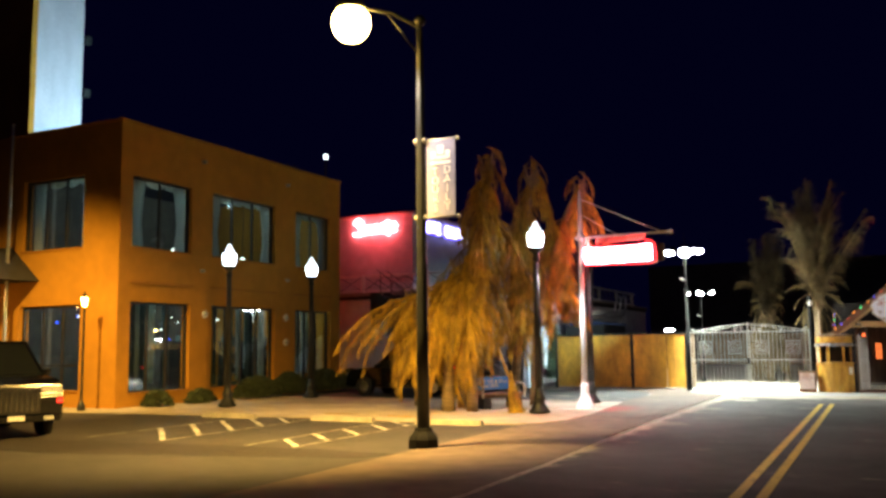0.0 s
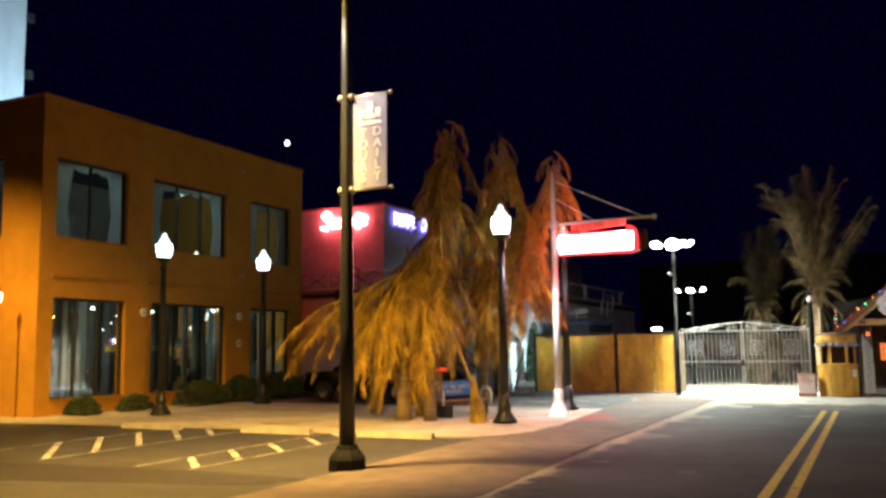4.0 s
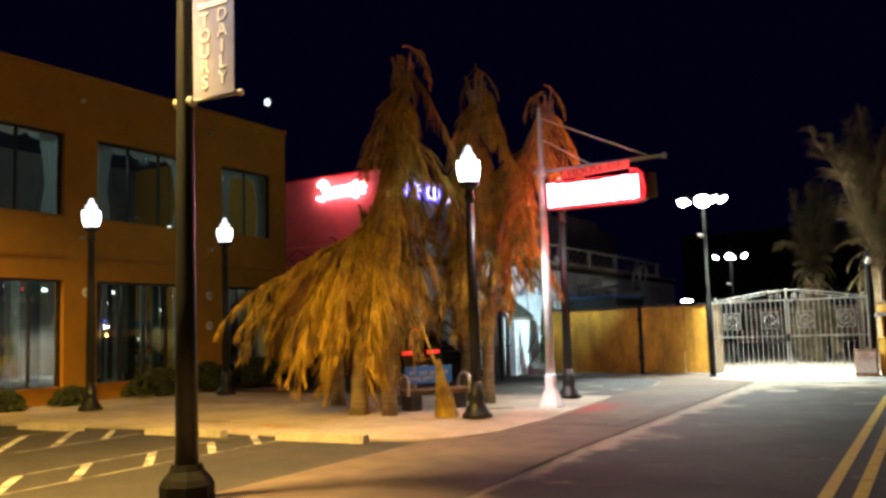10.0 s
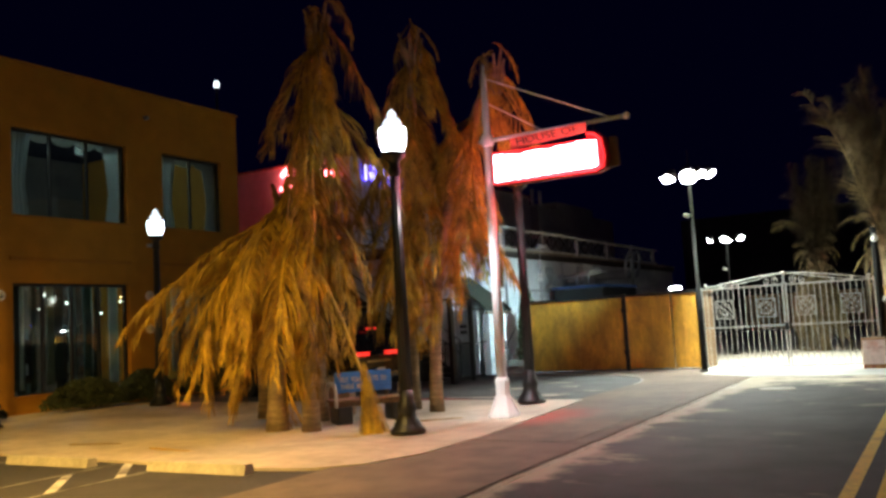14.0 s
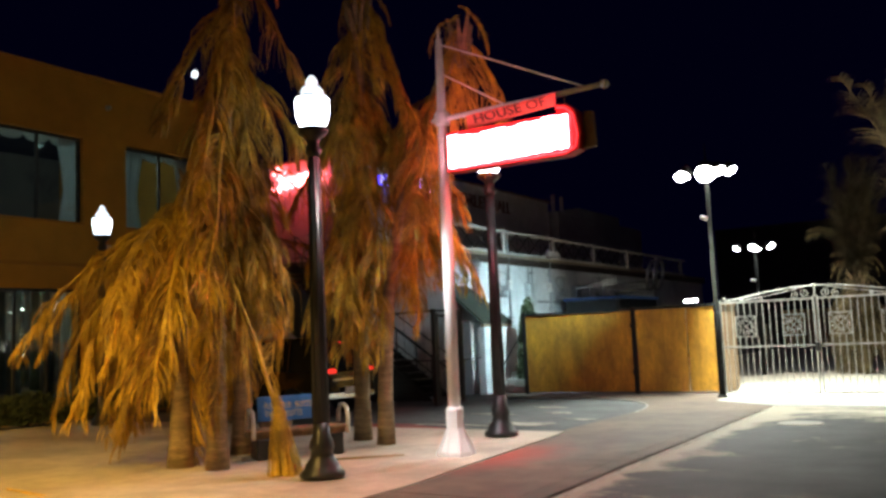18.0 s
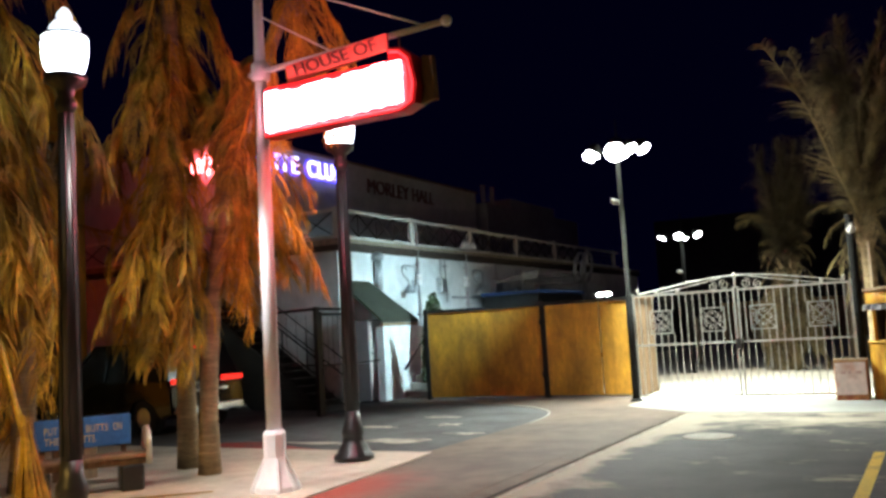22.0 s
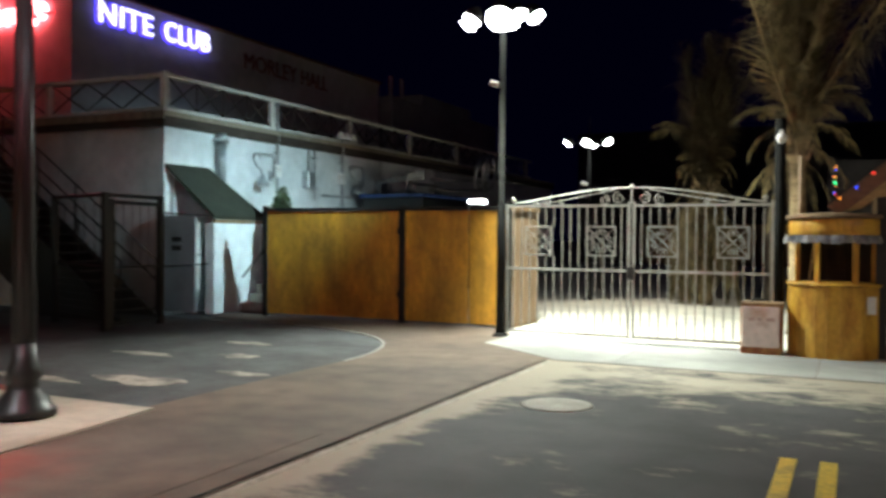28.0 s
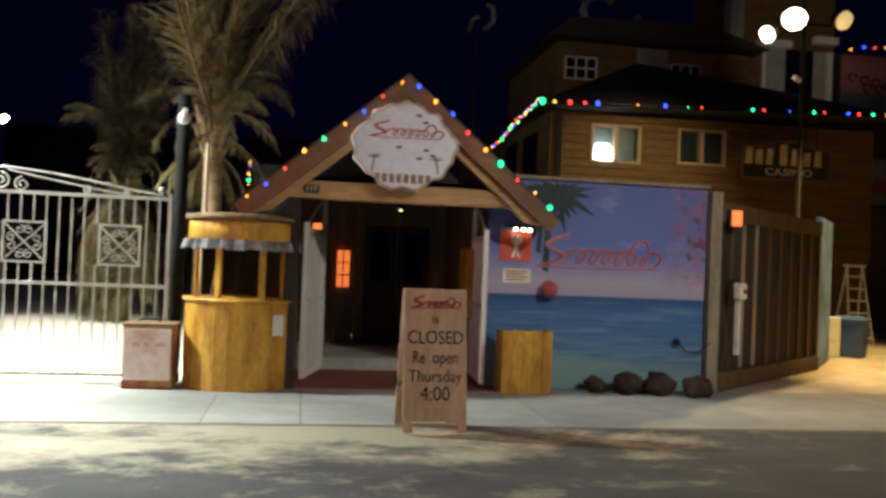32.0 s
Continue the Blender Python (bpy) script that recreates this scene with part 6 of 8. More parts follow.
# ---- wooden fence and white gate ----
fence = thing("wooden_fence", "golden stained board fence with dark frames and posts", "fence")
FY = 34.38
for x0, x1 in ((-11.15, -9.503), (-9.497, -8.11), (-7.99, -6.70), (-6.675, -5.95)):
    n = max(4, round((x1 - x0) / 0.145))
    w = (x1 - x0) / n
    me = finish("plank", bx(0.0, w, 0, 0.022, 0, 2.06), FENCEWOOD)
    for k in range(n):
        part("plank", me, None, fence, place=pose(x0 + w * k, FY + (0.001 if k % 2 else 0), 0.07))
    part("frame_rail", bx(x0, x1, FY - 0.02, FY + 0.06, 2.135, 2.2), DARKMETAL, fence)
    part("frame_rail", bx(x0, x1, FY + 0.03, FY + 0.07, 0.9, 1.0), OLDWOOD, fence)
for x, r in ((-11.2, 0.05), (-8.05, 0.055), (-5.92, 0.03)):
    part("post", bx(x - r, x + r, FY - 0.04, FY + 0.08, 0.0, 2.24), DARKMETAL, fence, "black steel post")
part("back_strip", bx(-9.56, -9.44, FY + 0.026, FY + 0.029, 0.07, 2.13), OLDWOOD, fence)
for z in (0.5, 1.7):
    part("hinge", bx(-8.13, -7.97, FY - 0.055, FY - 0.041, z, z + 0.12), DARKMETAL, fence)
me = finish("plank", bx(-0.012, 0.012, 0.003, 0.147, 0, 2.1, 0.004), OLDWOOD)
for k in range(9):
    part("plank", me, None, fence, place=pose(-5.86, FY + 0.06 + 0.15 * k, 0.03))
part("frame_rail", bx(-5.9, -5.82, FY + 0.05, FY + 1.42, 2.135, 2.2), OLDWOOD, fence)
fl = thing("fence_light", "small lit white lamp on top of the fence", "lamp", (-6.55, 34.45, 2.2))
part("bracket", bx(-0.03, 0.03, -0.03, 0.03, 0, 0.06), DARKMETAL, fl)
part("lens", bx(-0.16, 0.16, -0.06, 0.06, 0.06, 0.13, 0.02), FLOODGLOW, fl, "lit white lens")


def gate_leaf(sign_, label):
    """One leaf that hangs at local x 0 and runs in -x or +x to the middle."""
    g = thing("gate_leaf", label, "gate", group="white iron gate leaves")
    s, W = sign_, 2.06
    for x in (0.02, W - 0.02):
        part("stile", bx(*sorted((s * (x - 0.02), s * (x + 0.02))), -0.02, 0.02, 0.06, 2.2), GATEWHITE, g)
    for z in (0.09, 1.12, 2.14):
        part("rail", bx(*sorted((s * 0.045, s * (W - 0.045))), -0.017, 0.017, z - 0.02, z + 0.02), GATEWHITE, g)
    meds = ((0.33, 0.80), (1.36, 1.84))
    for k in range(1, 15):
        x = W * k / 15
        for z0, z1 in ((0.112, 1.098), (1.142, 2.118)):
            inside = z0 > 1 and any(a - 0.03 < x < b + 0.03 for a, b in meds)
            for c, d in (((z0, 1.34), (1.82, z1)) if inside else ((z0, z1),)):
                part("bar", bx(s * x - 0.009, s * x + 0.009, -0.009, 0.009, c, d), GATEWHITE, g)
    for a, b in meds:
        m = bmesh.new()
        for u0, u1, c, d in ((a, b, 1.34, 1.365), (a, b, 1.795, 1.82), (a, a + 0.025, 1.365, 1.795), (b - 0.025, b, 1.365, 1.795)):
            box(m, *sorted((s * u0, s * u1)), -0.013, 0.013, c, d)
        u, w = s * (a + b) / 2, (b - a) / 2
        for p, q in (((-1, -1), (1, 1)), ((-1, 1), (1, -1))):
            tube(m, [(u + p[0] * w, 0, 1.58 + p[1] * 0.23), (u + q[0] * w, 0, 1.58 + q[1] * 0.23)], 0.012, 4)
        md = part("medallion", m, GATEWHITE, g)
        for cx, cz in ((0, 0.14), (0, -0.14), (0.14, 0), (-0.14, 0)):
            sc = bmesh.new()
            for e in (-1, 1):
                ox, oz = (0.05 * e, 0) if cx == 0 else (0, 0.05 * e)
                tube(sc, [(x, 0, z) for x, z in swirl(u + cx + ox, 1.58 + cz + oz, 0.056, 1.3, math.pi / 2, e, 12)], 0.0085, 4)
            part("scroll", sc, GATEWHITE, md)
    top = bmesh.new()
    arch = [(0.1 + (W - 0.1) * i / 14, 2.18 + 0.24 * math.sin(math.pi / 2 * i / 14) ** 1.25) for i in range(15)]
    tube(top, [(s * u, 0, v) for u, v in arch], 0.014, 5)
    tube(top, [(s * (0.5 + (W - 0.75) * i / 10), 0, 2.17 + 0.22 * (i / 10) ** 1.2) for i in range(11)], 0.011, 5)
    part("arch", top, GATEWHITE, g)
    for x, z, r, w in ((1.88, 2.26, 0.105, 1), (1.65, 2.23, 0.09, -1), (0.95, 2.2, 0.05, 1), (0.5, 2.19, 0.04, -1)):
        sc = bmesh.new()
        tube(sc, [(s * u, 0, v) for u, v in swirl(x, z, r, 1.5, math.pi / 2, w)], 0.012, 5)
        part("scroll", sc, GATEWHITE, g)
    part("finial", ball(0.04, at=(s * 0.12, 0, 2.24)), GATEWHITE, g)
    return g


left = gate_leaf(1, "white wrought iron gate leaf with scrolls and crossed medallions")
left.matrix_world = pose(-5.58, 33.4, 0.02)
right = gate_leaf(-1, "white wrought iron gate leaf with scrolls, closed against the other")
right.matrix_world = pose(-1.42, 33.4, 0.02)
single("gate_latch", bx(-0.05, 0.05, -0.03, 0.03, 0, 0.2, 0.01), DARKMETAL, "dark latch where the gate leaves meet", "latch", place=(-3.5, 33.36, 1.0))
fin = thing("gate_finial", "small white ball finial at the meeting of the gates", "gate ornament", (-3.5, 33.4, 2.2))
part("stem", lathe([(0.02, 0), (0.02, 0.22)], 8), GATEWHITE, fin)
part("ball", ball(0.045, at=(0, 0, 0.25)), GATEWHITE, fin)


def flood_pole(x, y, h, label, heads, lens):
    p = thing("flood_pole", label, "light pole", (x, y, 0), group="floodlight poles")
    part("pole", lathe([(0.075, 0), (0.07, 2.2), (0.05, 2.22), (0.045, h)], 12), POLEBLACK, p)
    part("base", lathe([(0.13, 0), (0.13, 0.04), (0.08, 0.08)], 12), POLEBLACK, p)
    part("spike", lathe([(0.03, h), (0.008, h + 0.65)], 6), POLEBLACK, p)
    part("ring", tube(bmesh.new(), [(-0.55, 0, h - 0.06), (0.55, 0, h - 0.06)], 0.025, 6), POLEBLACK, p)
    for a, r, tilt, size, *own in heads:
        c, s = math.cos(radians(a)), math.sin(radians(a))
        hm = Matrix.Translation((r * c, r * s, h + (own[0] if own else 0.0))) @ pose(0, 0, 0, 0, 0, own[2] if own else a) @ pose(0, 0, 0, 0, -tilt, 0) @ Matrix.Scale(size, 4)
        hd = part("head", lathe([(0.16, -0.10), (0.17, -0.08), (0.13, 0.06), (0.05, 0.13)], 12), POLEBLACK, p, place=hm)
        part("lens", lathe([(0.03, -0.2), (0.1, -0.18), (0.15, -0.145), (0.158, -0.105)], 12), own[1] if own else lens, hd, "glaring floodlight lens")
    cm = bmesh.new()
    tube(cm, [(-0.05, 0, h - 1.15), (-0.2, -0.05, h - 1.1)], 0.05, 6)
    part("camera", cm, WHITEMETAL, p, "small pale security camera")
    return p


flood_pole(-5.62, 33.27, 5.3, "dark pole with a cluster of glaring floodlights by the gate", ((-80, 0.14, 40, 1.45), (-150, 0.46, 30, 0.95), (170, 0.62, 40, 0.9), (0, 0.5, 35, 0.95), (-30, 0.36, 30, 0.9), (90, 0.3, 20, 0.9)), FLOODGLOW)
flood_pole(-6.67, 42.2, 4.2, "farther dark pole with a ring of lit floodlights", ((-90, 0.22, 35, 0.85), (-160, 0.52, 35, 0.72), (-20, 0.52, 35, 0.8), (90, 0.36, 20, 0.72)), FLOODGLOW)
flood_pole(9.25, 38.0, 6.4, "dark pole with warm floodlights by the casino", ((-150, 0.36, 55, 1.35, 0.0, WARMFLOOD, -120), (180, 0.66, 62, 1.0, -0.28, WARMFLOOD, 195), (-12, 0.64, 62, 1.15, 0.05, DIMFLOOD, -75)), WARMFLOOD)
# posts in the yard
for x, y, h in ((-4.15, 45.2, 1.2), (-2.3, 43.5, 2.4), (-7.6, 47, 1.6)):
    single("yard_post", lathe([(0.09, 0), (0.08, h), (0.03, h + 0.05)], 10), GREYWOOD, "weathered wooden post in the sand yard", "post", group="yard posts", place=(x, y, 0.01))
structure("far_dark_building", bx(-17, 4, 76, 80, 0, 8.5), ROOFING, "dark unlit building beyond the yard", "building")
structure("yard_fence", bx(-12.4, 5.9, 74, 74.2, 0, 2.5), OLDWOOD, "dark timber fence at the back of the yard", "fence")


# ---- kiosk and crate ----
GREYCLOTH = mat("dirty_white_cloth", (0.5, 0.5, 0.52), 0.9, var=0.4, scale=4, fine=30, bump=0.2, col2=(0.16, 0.16, 0.2), lo=0.38, hi=0.6)
KX, KY, KR = -0.6, 33.42, 0.61
kiosk = thing("kiosk", "round yellow wooden ticket kiosk with an open counter", "kiosk", (KX, KY, 0.026))
n = 26
me = finish("stave", prism([(-KR * math.tan(math.pi / n), 0), (KR * math.tan(math.pi / n), 0), (KR * math.tan(math.pi / n), 1.0), (-KR * math.tan(math.pi / n), 1.0)], -KR - 0.012, -KR + 0.012), YELLOWWOOD)
for k in range(n):
    part("stave", me, None, kiosk, place=pose(0, 0, 0, 0, 0, 360 * k / n) @ Matrix.Translation((0, 0.0015 * (k % 3), 0)))
part("counter", lathe([(KR - 0.08, 0.985), (KR + 0.04, 0.985), (KR + 0.05, 1.0), (KR + 0.05, 1.02), (KR - 0.08, 1.03)], 26), YELLOWWOOD, kiosk, "rounded counter edge")
for a in (-160, -115, -60, -20, 60, 120):
    c, s = math.cos(radians(a)), math.sin(radians(a))
    part("post", bx(-0.032, 0.032, -0.025, 0.025, 1.02, 1.75), YELLOWWOOD, kiosk, place=pose(0.52 * c, 0.52 * s, 0, 0, 0, a + 90))
part("back_panel", prism([(0.5 * math.cos(radians(a)), 0.5 * math.sin(radians(a))) for a in range(15, 170, 15)] + [(0.47 * math.cos(radians(a)), 0.47 * math.sin(radians(a))) for a in range(165, 10, -15)], 1.0, 1.7, axis="z"), POSTWOOD, kiosk, "dark back panel")
part("lining", lathe([(KR - 0.06, 0.05), (KR - 0.06, 0.98)], 20), INTERIOR, kiosk)
part("roof_drum", lathe([(0.60, 1.68), (0.62, 1.70), (0.62, 1.90), (0.60, 1.92)], 26), YELLOWWOOD, kiosk, "curved wooden roof band")
part("roof", lathe([(0.66, 1.92), (0.66, 1.97), (0.4, 2.0), (0.04, 2.02)], 26), OLDWOOD, kiosk, "shallow weathered roof")
val = bmesh.new()
rows = []
for k in range(41):
    a = radians(-190 + 200 * k / 40)
    r, d = 0.64 + 0.03 * math.sin(k * 1.9), 1.58 + 0.05 * noise.noise(Vector((k * 0.55, 3, 0))) + 0.015 * math.sin(k * 2.7)
    rows.append([val.verts.new((q * math.cos(a), q * math.sin(a), z)) for q, z in ((r + 0.03, d), (r, 1.69))])
for a, b in zip(rows, rows[1:]):
    val.faces.new((a[0], b[0], b[1], a[1]))
bmesh.ops.solidify(val, geom=val.faces[:], thickness=0.008)
part("valance", val, GREYCLOTH, kiosk, "torn white fringe")
part("notice", bx(-0.08, 0.08, -0.012, -0.004, 0.62, 0.86), CREAM, kiosk, place=pose(0.635 * math.sin(radians(46)), -0.635 * math.cos(radians(46)), 0, 0, 0, 46))
sk = bmesh.new()
tube(sk, [(-0.35, 0.1, 1.0), (-0.28, 0.2, 1.6)], 0.012, 5)
part("stick", sk, PALEWOOD, kiosk)

crate = thing("crate", "rust stained wooden crate with a scuffed pink front panel", "crate", (-1.54, 33.12, 0.026))
part("body", bx(-0.27, 0.27, -0.2, 0.24, 0.0, 0.70, 0.01), RUSTWOOD, crate)
part("front_panel", bx(-0.25, 0.25, -0.216, -0.202, 0.1, 0.67, 0.004), PINKPANEL, crate, "scuffed pink front panel")
part("lid", bx(-0.28, 0.28, -0.21, 0.25, 0.70, 0.725, 0.005), OLDWOOD, crate)
hn = bmesh.new()
tube(hn, [(-0.15, 0, 0.725), (-0.12, 0, 0.76), (0.08, 0, 0.76), (0.1, 0, 0.725)], 0.015, 5)
part("handle", hn, DARKMETAL, crate)
for k, w in enumerate((0.08, 0.05, 0.1)):
    part("lettering_bar", bx(-0.16 + 0.12 * k, -0.16 + 0.12 * k + w, -0.222, -0.217, 0.47, 0.52), FAINTRED, crate)
cp = thing("camera_post", "dark round timber post with a white dome camera", "post", (-1.36, 33.62, 0))
part("post", lathe([(0.08, 0), (0.075, 3.42)], 12), POLEBLACK, cp)
part("dome_camera", ball(0.08, at=(0.02, -0.13, 3.13)), WHITEMETAL, cp, "white dome camera")
part("bracket", bx(-0.01, 0.05, -0.12, -0.05, 3.18, 3.25), WHITEMETAL, cp)
single("thin_pole", lathe([(0.03, 0.0), (0.025, 2.9)], 8), PALEWOOD, "pale thin pole behind the kiosk", "pole", place=(-1.1, 33.9, 0))

# ---- entrance hut ----
HY = 33.0
PEAK, EL, ER = (1.25, 3.69), (-0.68, 2.10), (3.12, 2.10)
hut = thing("entrance_hut", "gabled timber entrance porch with coloured lights on its eaves", "entrance porch")
for (x, z), nm in ((EL, "left"), (ER, "right")):
    dx, dz = x - PEAK[0], z - PEAK[1]
    up = Vector((-dz, dx)).normalized() if dx > 0 else Vector((dz, -dx)).normalized()
    if up.y < 0:
        up = -up
    a, b = Vector(PEAK), Vector((x, z))
    part("roof_slope", prism([tuple(a), tuple(b), tuple(b + up * 0.06), tuple(a + Vector((0, 0.085)))], HY + 0.06, 38.4), ROOFING, hut, "dark shingled roof slope")
    part("rake_board", prism([tuple(a + Vector((0, 0.05))), tuple(b + up * 0.03), tuple(b - up * 0.17), tuple(a - Vector((0, 0.21)))], HY, HY + 0.055), RAKE, hut, "red brown rake board")
    part("rake_trim", prism([tuple(a - Vector((0, 0.215))), tuple(b - up * 0.175 + (a - b).normalized() * 0.12), tuple(b - up * 0.27 + (a - b).normalized() * 0.3), tuple(a - Vector((0, 0.33)))], HY + 0.06, HY + 0.16), BEAMWOOD, hut, "honey wood inner rafter")
part("beam", bx(-0.12, 2.66, HY + 0.12, HY + 0.27, 2.24, 2.45, 0.01), BEAMWOOD, hut, "honey wood tie beam")
part("gable_board", prism([(-0.1, 2.46), (2.6, 2.46), (1.25, 3.5)], HY + 0.3, HY + 0.34), ROOFING, hut, "dark gable infill")
for x, y in ((-0.02, HY + 0.14), (2.47, HY + 0.71)):
    part("post", bx(x - 0.07, x + 0.07, y, y + 0.14, 0.02, 2.238, 0.008), DARKFRAME, hut, "dark square post")
for x, y in ((0.0, HY + 0.3), (2.46, HY + 0.86)):
    part("side_wall", bx(x - 0.05, x + 0.05, y, 38.3, 0.0, 2.6), OLDWOOD, hut, "brown boarded side wall")
part("ceiling", bx(0.05, 2.41, HY + 0.3, 38.3, 2.47, 2.52), INTERIOR, hut)
structure("entry_floor", bx(-0.2, 2.7, HY + 0.2, 34.918, -0.04, 0.034), REDFLOOR, "red brown entry floor under the porch", "floor")
structure("entry_step", bx(0.06, 2.4, 34.92, 38.3, -0.04, 0.2), GREENGREY, "pale grey green step inside the entrance", "step")
bw = thing("back_wall", "dark boarded wall with doors at the back of the entrance", "wall", (0, 37.0, 0), kind="structure")
for k in range(16):
    part("board", bx(0.06 + 0.147 * k, 0.2 + 0.147 * k, 0, 0.03, 0.2, 2.47), OLDWOOD, bw)
for x in (1.08, 1.62):
    part("door_leaf", bx(x, x + 0.52, -0.05, -0.01, 0.21, 2.1, 0.01), DARKFRAME, bw, "dark closed door leaf")
    part("door_glass", bx(x + 0.1, x + 0.42, -0.056, -0.051, 1.2, 2.0), CARGLASS, bw)
wl = thing("lit_window", "small orange lit window with dark bars in the entrance", "window", (0.63, 36.93, 0.0))
for i in range(2):
    for j in range(3):
        part("pane", bx(0.02 + 0.11 * i, 0.11 + 0.11 * i, 0, 0.02, 1.1 + 0.2 * j, 1.28 + 0.2 * j), ORANGELIT, wl)
fr = bmesh.new()
for u in (0.0, 0.11, 0.22):
    box(fr, u, u + 0.02, -0.02, 0.03, 1.08, 1.7)
part("frame", fr, DARKFRAME, wl)
single("exit_light", bx(-0.06, 0.06, -0.03, 0.03, -0.06, 0.06, 0.01), EXITGLOW, "small red lit sign inside the entrance", "sign", place=(0.3, 36.0, 2.0))
ib = thing("indoor_lamp", "dim small ceiling lamp inside the entrance", "lamp", (1.6, 36.6, 2.44))
part("shade", lathe([(0.08, -0.08), (0.05, 0.0)], 10), DARKMETAL, ib)
part("bulb", ball(0.025, at=(0, 0, -0.08)), DIMBULB, ib)
single("side_cabinet", bx(-0.15, 0.0, -0.22, 0.22, 0.82, 1.76, 0.01), YELLOWWOOD, "yellow wooden cabinet hung on the entrance side wall", "cabinet", place=(2.41, 34.62, 0))
plate = thing("number_plate", "small dark house number plate on the beam", "number plate", (0.17, HY + 0.12, 2.35))
part("plate", bx(-0.09, 0.09, -0.015, -0.002, -0.05, 0.05), BLACKPAINT, plate)
lettering("digits", "117", 0.09, CREAM, plate, pose(0, -0.018, 0), 0.002)


def porch_gate(label, group):
    """An open arched white gate leaf along +y from its hinge."""
    g = thing("porch_gate", label, "gate", group=group)
    W = 1.1
    part("stile", bx(-0.03, 0.03, 0, 0.06, 0.05, 1.95), WHITEMETAL, g)
    part("stile", bx(-0.03, 0.03, W - 0.06, W, 0.05, 2.25), WHITEMETAL, g)
    for z in (0.08, 1.0, 1.85):
        part("rail", bx(-0.02, 0.02, 0.06, W - 0.06, z - 0.03, z + 0.03), WHITEMETAL, g)
    for k in range(1, 10):
        y = 0.03 + (W - 0.06) * k / 10
        part("picket", bx(-0.008, 0.008, y - 0.009, y + 0.009, 0.11, 1.82), WHITEMETAL, g)
    ar = bmesh.new()
    tube(ar, [(0, 0.03 + (W - 0.06) * i / 10, 1.9 + 0.36 * math.sin(math.pi / 2 * i / 10)) for i in range(11)], 0.022, 6)
    part("arch", ar, WHITEMETAL, g)
    part("lock", bx(-0.035, 0.035, W - 0.05, W + 0.01, 1.05, 1.3), DARKMETAL, g)
    return g


porch_gate("white arched picket gate standing open in the entrance", "open porch gates").matrix_world = pose(0.14, 33.55, 0.034, 0, 0, -13)
porch_gate("white arched picket gate seen on edge, standing open", "open porch gates").matrix_world = pose(2.33, 33.4, 0.034, 0, 0, -3)

board = thing("name_board", "white cloud shaped wooden sign with faded red script", "sign", (1.22, HY - 0.03, 2.88))
outline = []
for k in range(72):
    a = 2 * math.pi * k / 72
    u, v = math.cos(a), math.sin(a)
    r = 0.53 + 0.018 * math.sin(9 * a + 0.6) + 0.012 * math.sin(17 * a)
    r *= 1 + 0.13 * math.exp(-((abs(u) - 1) / 0.12) ** 2)
    outline.append((1.02 * r * u, max(-0.5, 0.96 * r * v * (1.02 if v > 0 else 1.0)) + 0.01 * math.sin(11 * a)))
part("board", prism(outline, -0.03, 0.03), NAMEWHITE, board, "scalloped white board")
rim = bmesh.new()
tube(rim, [(0.97 * u, -0.034, 0.97 * v) for u, v in (*outline, outline[0])], 0.012, 5)
part("rim", rim, PALEWOOD, board)
sc = bmesh.new()
scribble(sc, -0.44, 0.42, 0.13, 0.075, -0.033, 0.011, 7, 5)
part("script_stroke", sc, SCRIPTRED, board, "faded red script strokes")
for x, s in ((-0.38, 1), (0.4, -1)):
    pm = bmesh.new()
    tube(pm, [(x, -0.036, -0.3), (x + 0.03 * s, -0.036, -0.14)], 0.01, 5)
    for k in range(5):
        a = radians(20 + 35 * k)
        tube(pm, [(x + 0.03 * s, -0.036, -0.14), (x + 0.03 * s + 0.09 * math.cos(a), -0.036, -0.14 + 0.06 * math.sin(a))], [0.014, 0.004], 4)
    part("painted_palm", pm, GREYWOOD, board)
for k in range(8):
    part("lettering_bar", bx(-0.34 + 0.085 * k, -0.285 + 0.085 * k, -0.04, -0.033, -0.42, -0.32), GREYWOOD, board)
for u, v in ((0.12, 0.36), (0.2, 0.28), (0.22, -0.04), (0.3, -0.1), (0.14, -0.14), (-0.1, -0.02)):
    part("dark_fleck", bx(u, u + 0.06, -0.04, -0.033, v, v + 0.025), DARKFRAME, board)


def light_string(label, pts, gap, r, seed, skip=0.0, order=(1, 3, 0, 2, 4), group="coloured light strings"):
    """Coloured bulbs along a cord through pts; order: their colours, over and over."""
    rng = random.Random(seed)
    s = thing("light_string", label, "string lights", group=group)
    cord = bmesh.new()
    tube(cord, pts, 0.006, 4)
    part("cord", cord, DARKMETAL, s)
    k = 0
    for a, b in zip(pts, pts[1:]):
        a, b = Vector(a), Vector(b)
        n = max(1, round((b - a).length / gap))
        for i in range(n):
            if rng.random() < skip:
                continue
            c = a.lerp(b, (i + 0.5) / n) + Vector((rng.gauss(0, 0.01), -0.015, rng.gauss(0, 0.02)))
            key = order[k % len(order)]
            if r not in BULBMESH:
                BULBMESH[r] = [finish("bulb", ball(r, 8, 5, squash=1.25), m) for m in BULBS]
            part("bulb", BULBMESH[r][key], None, s, place=Matrix.Translation(c) @ Matrix.Scale(rng.uniform(0.6, 1.1) * (1.5 if key == 4 else 1.0), 4))
            k += 1


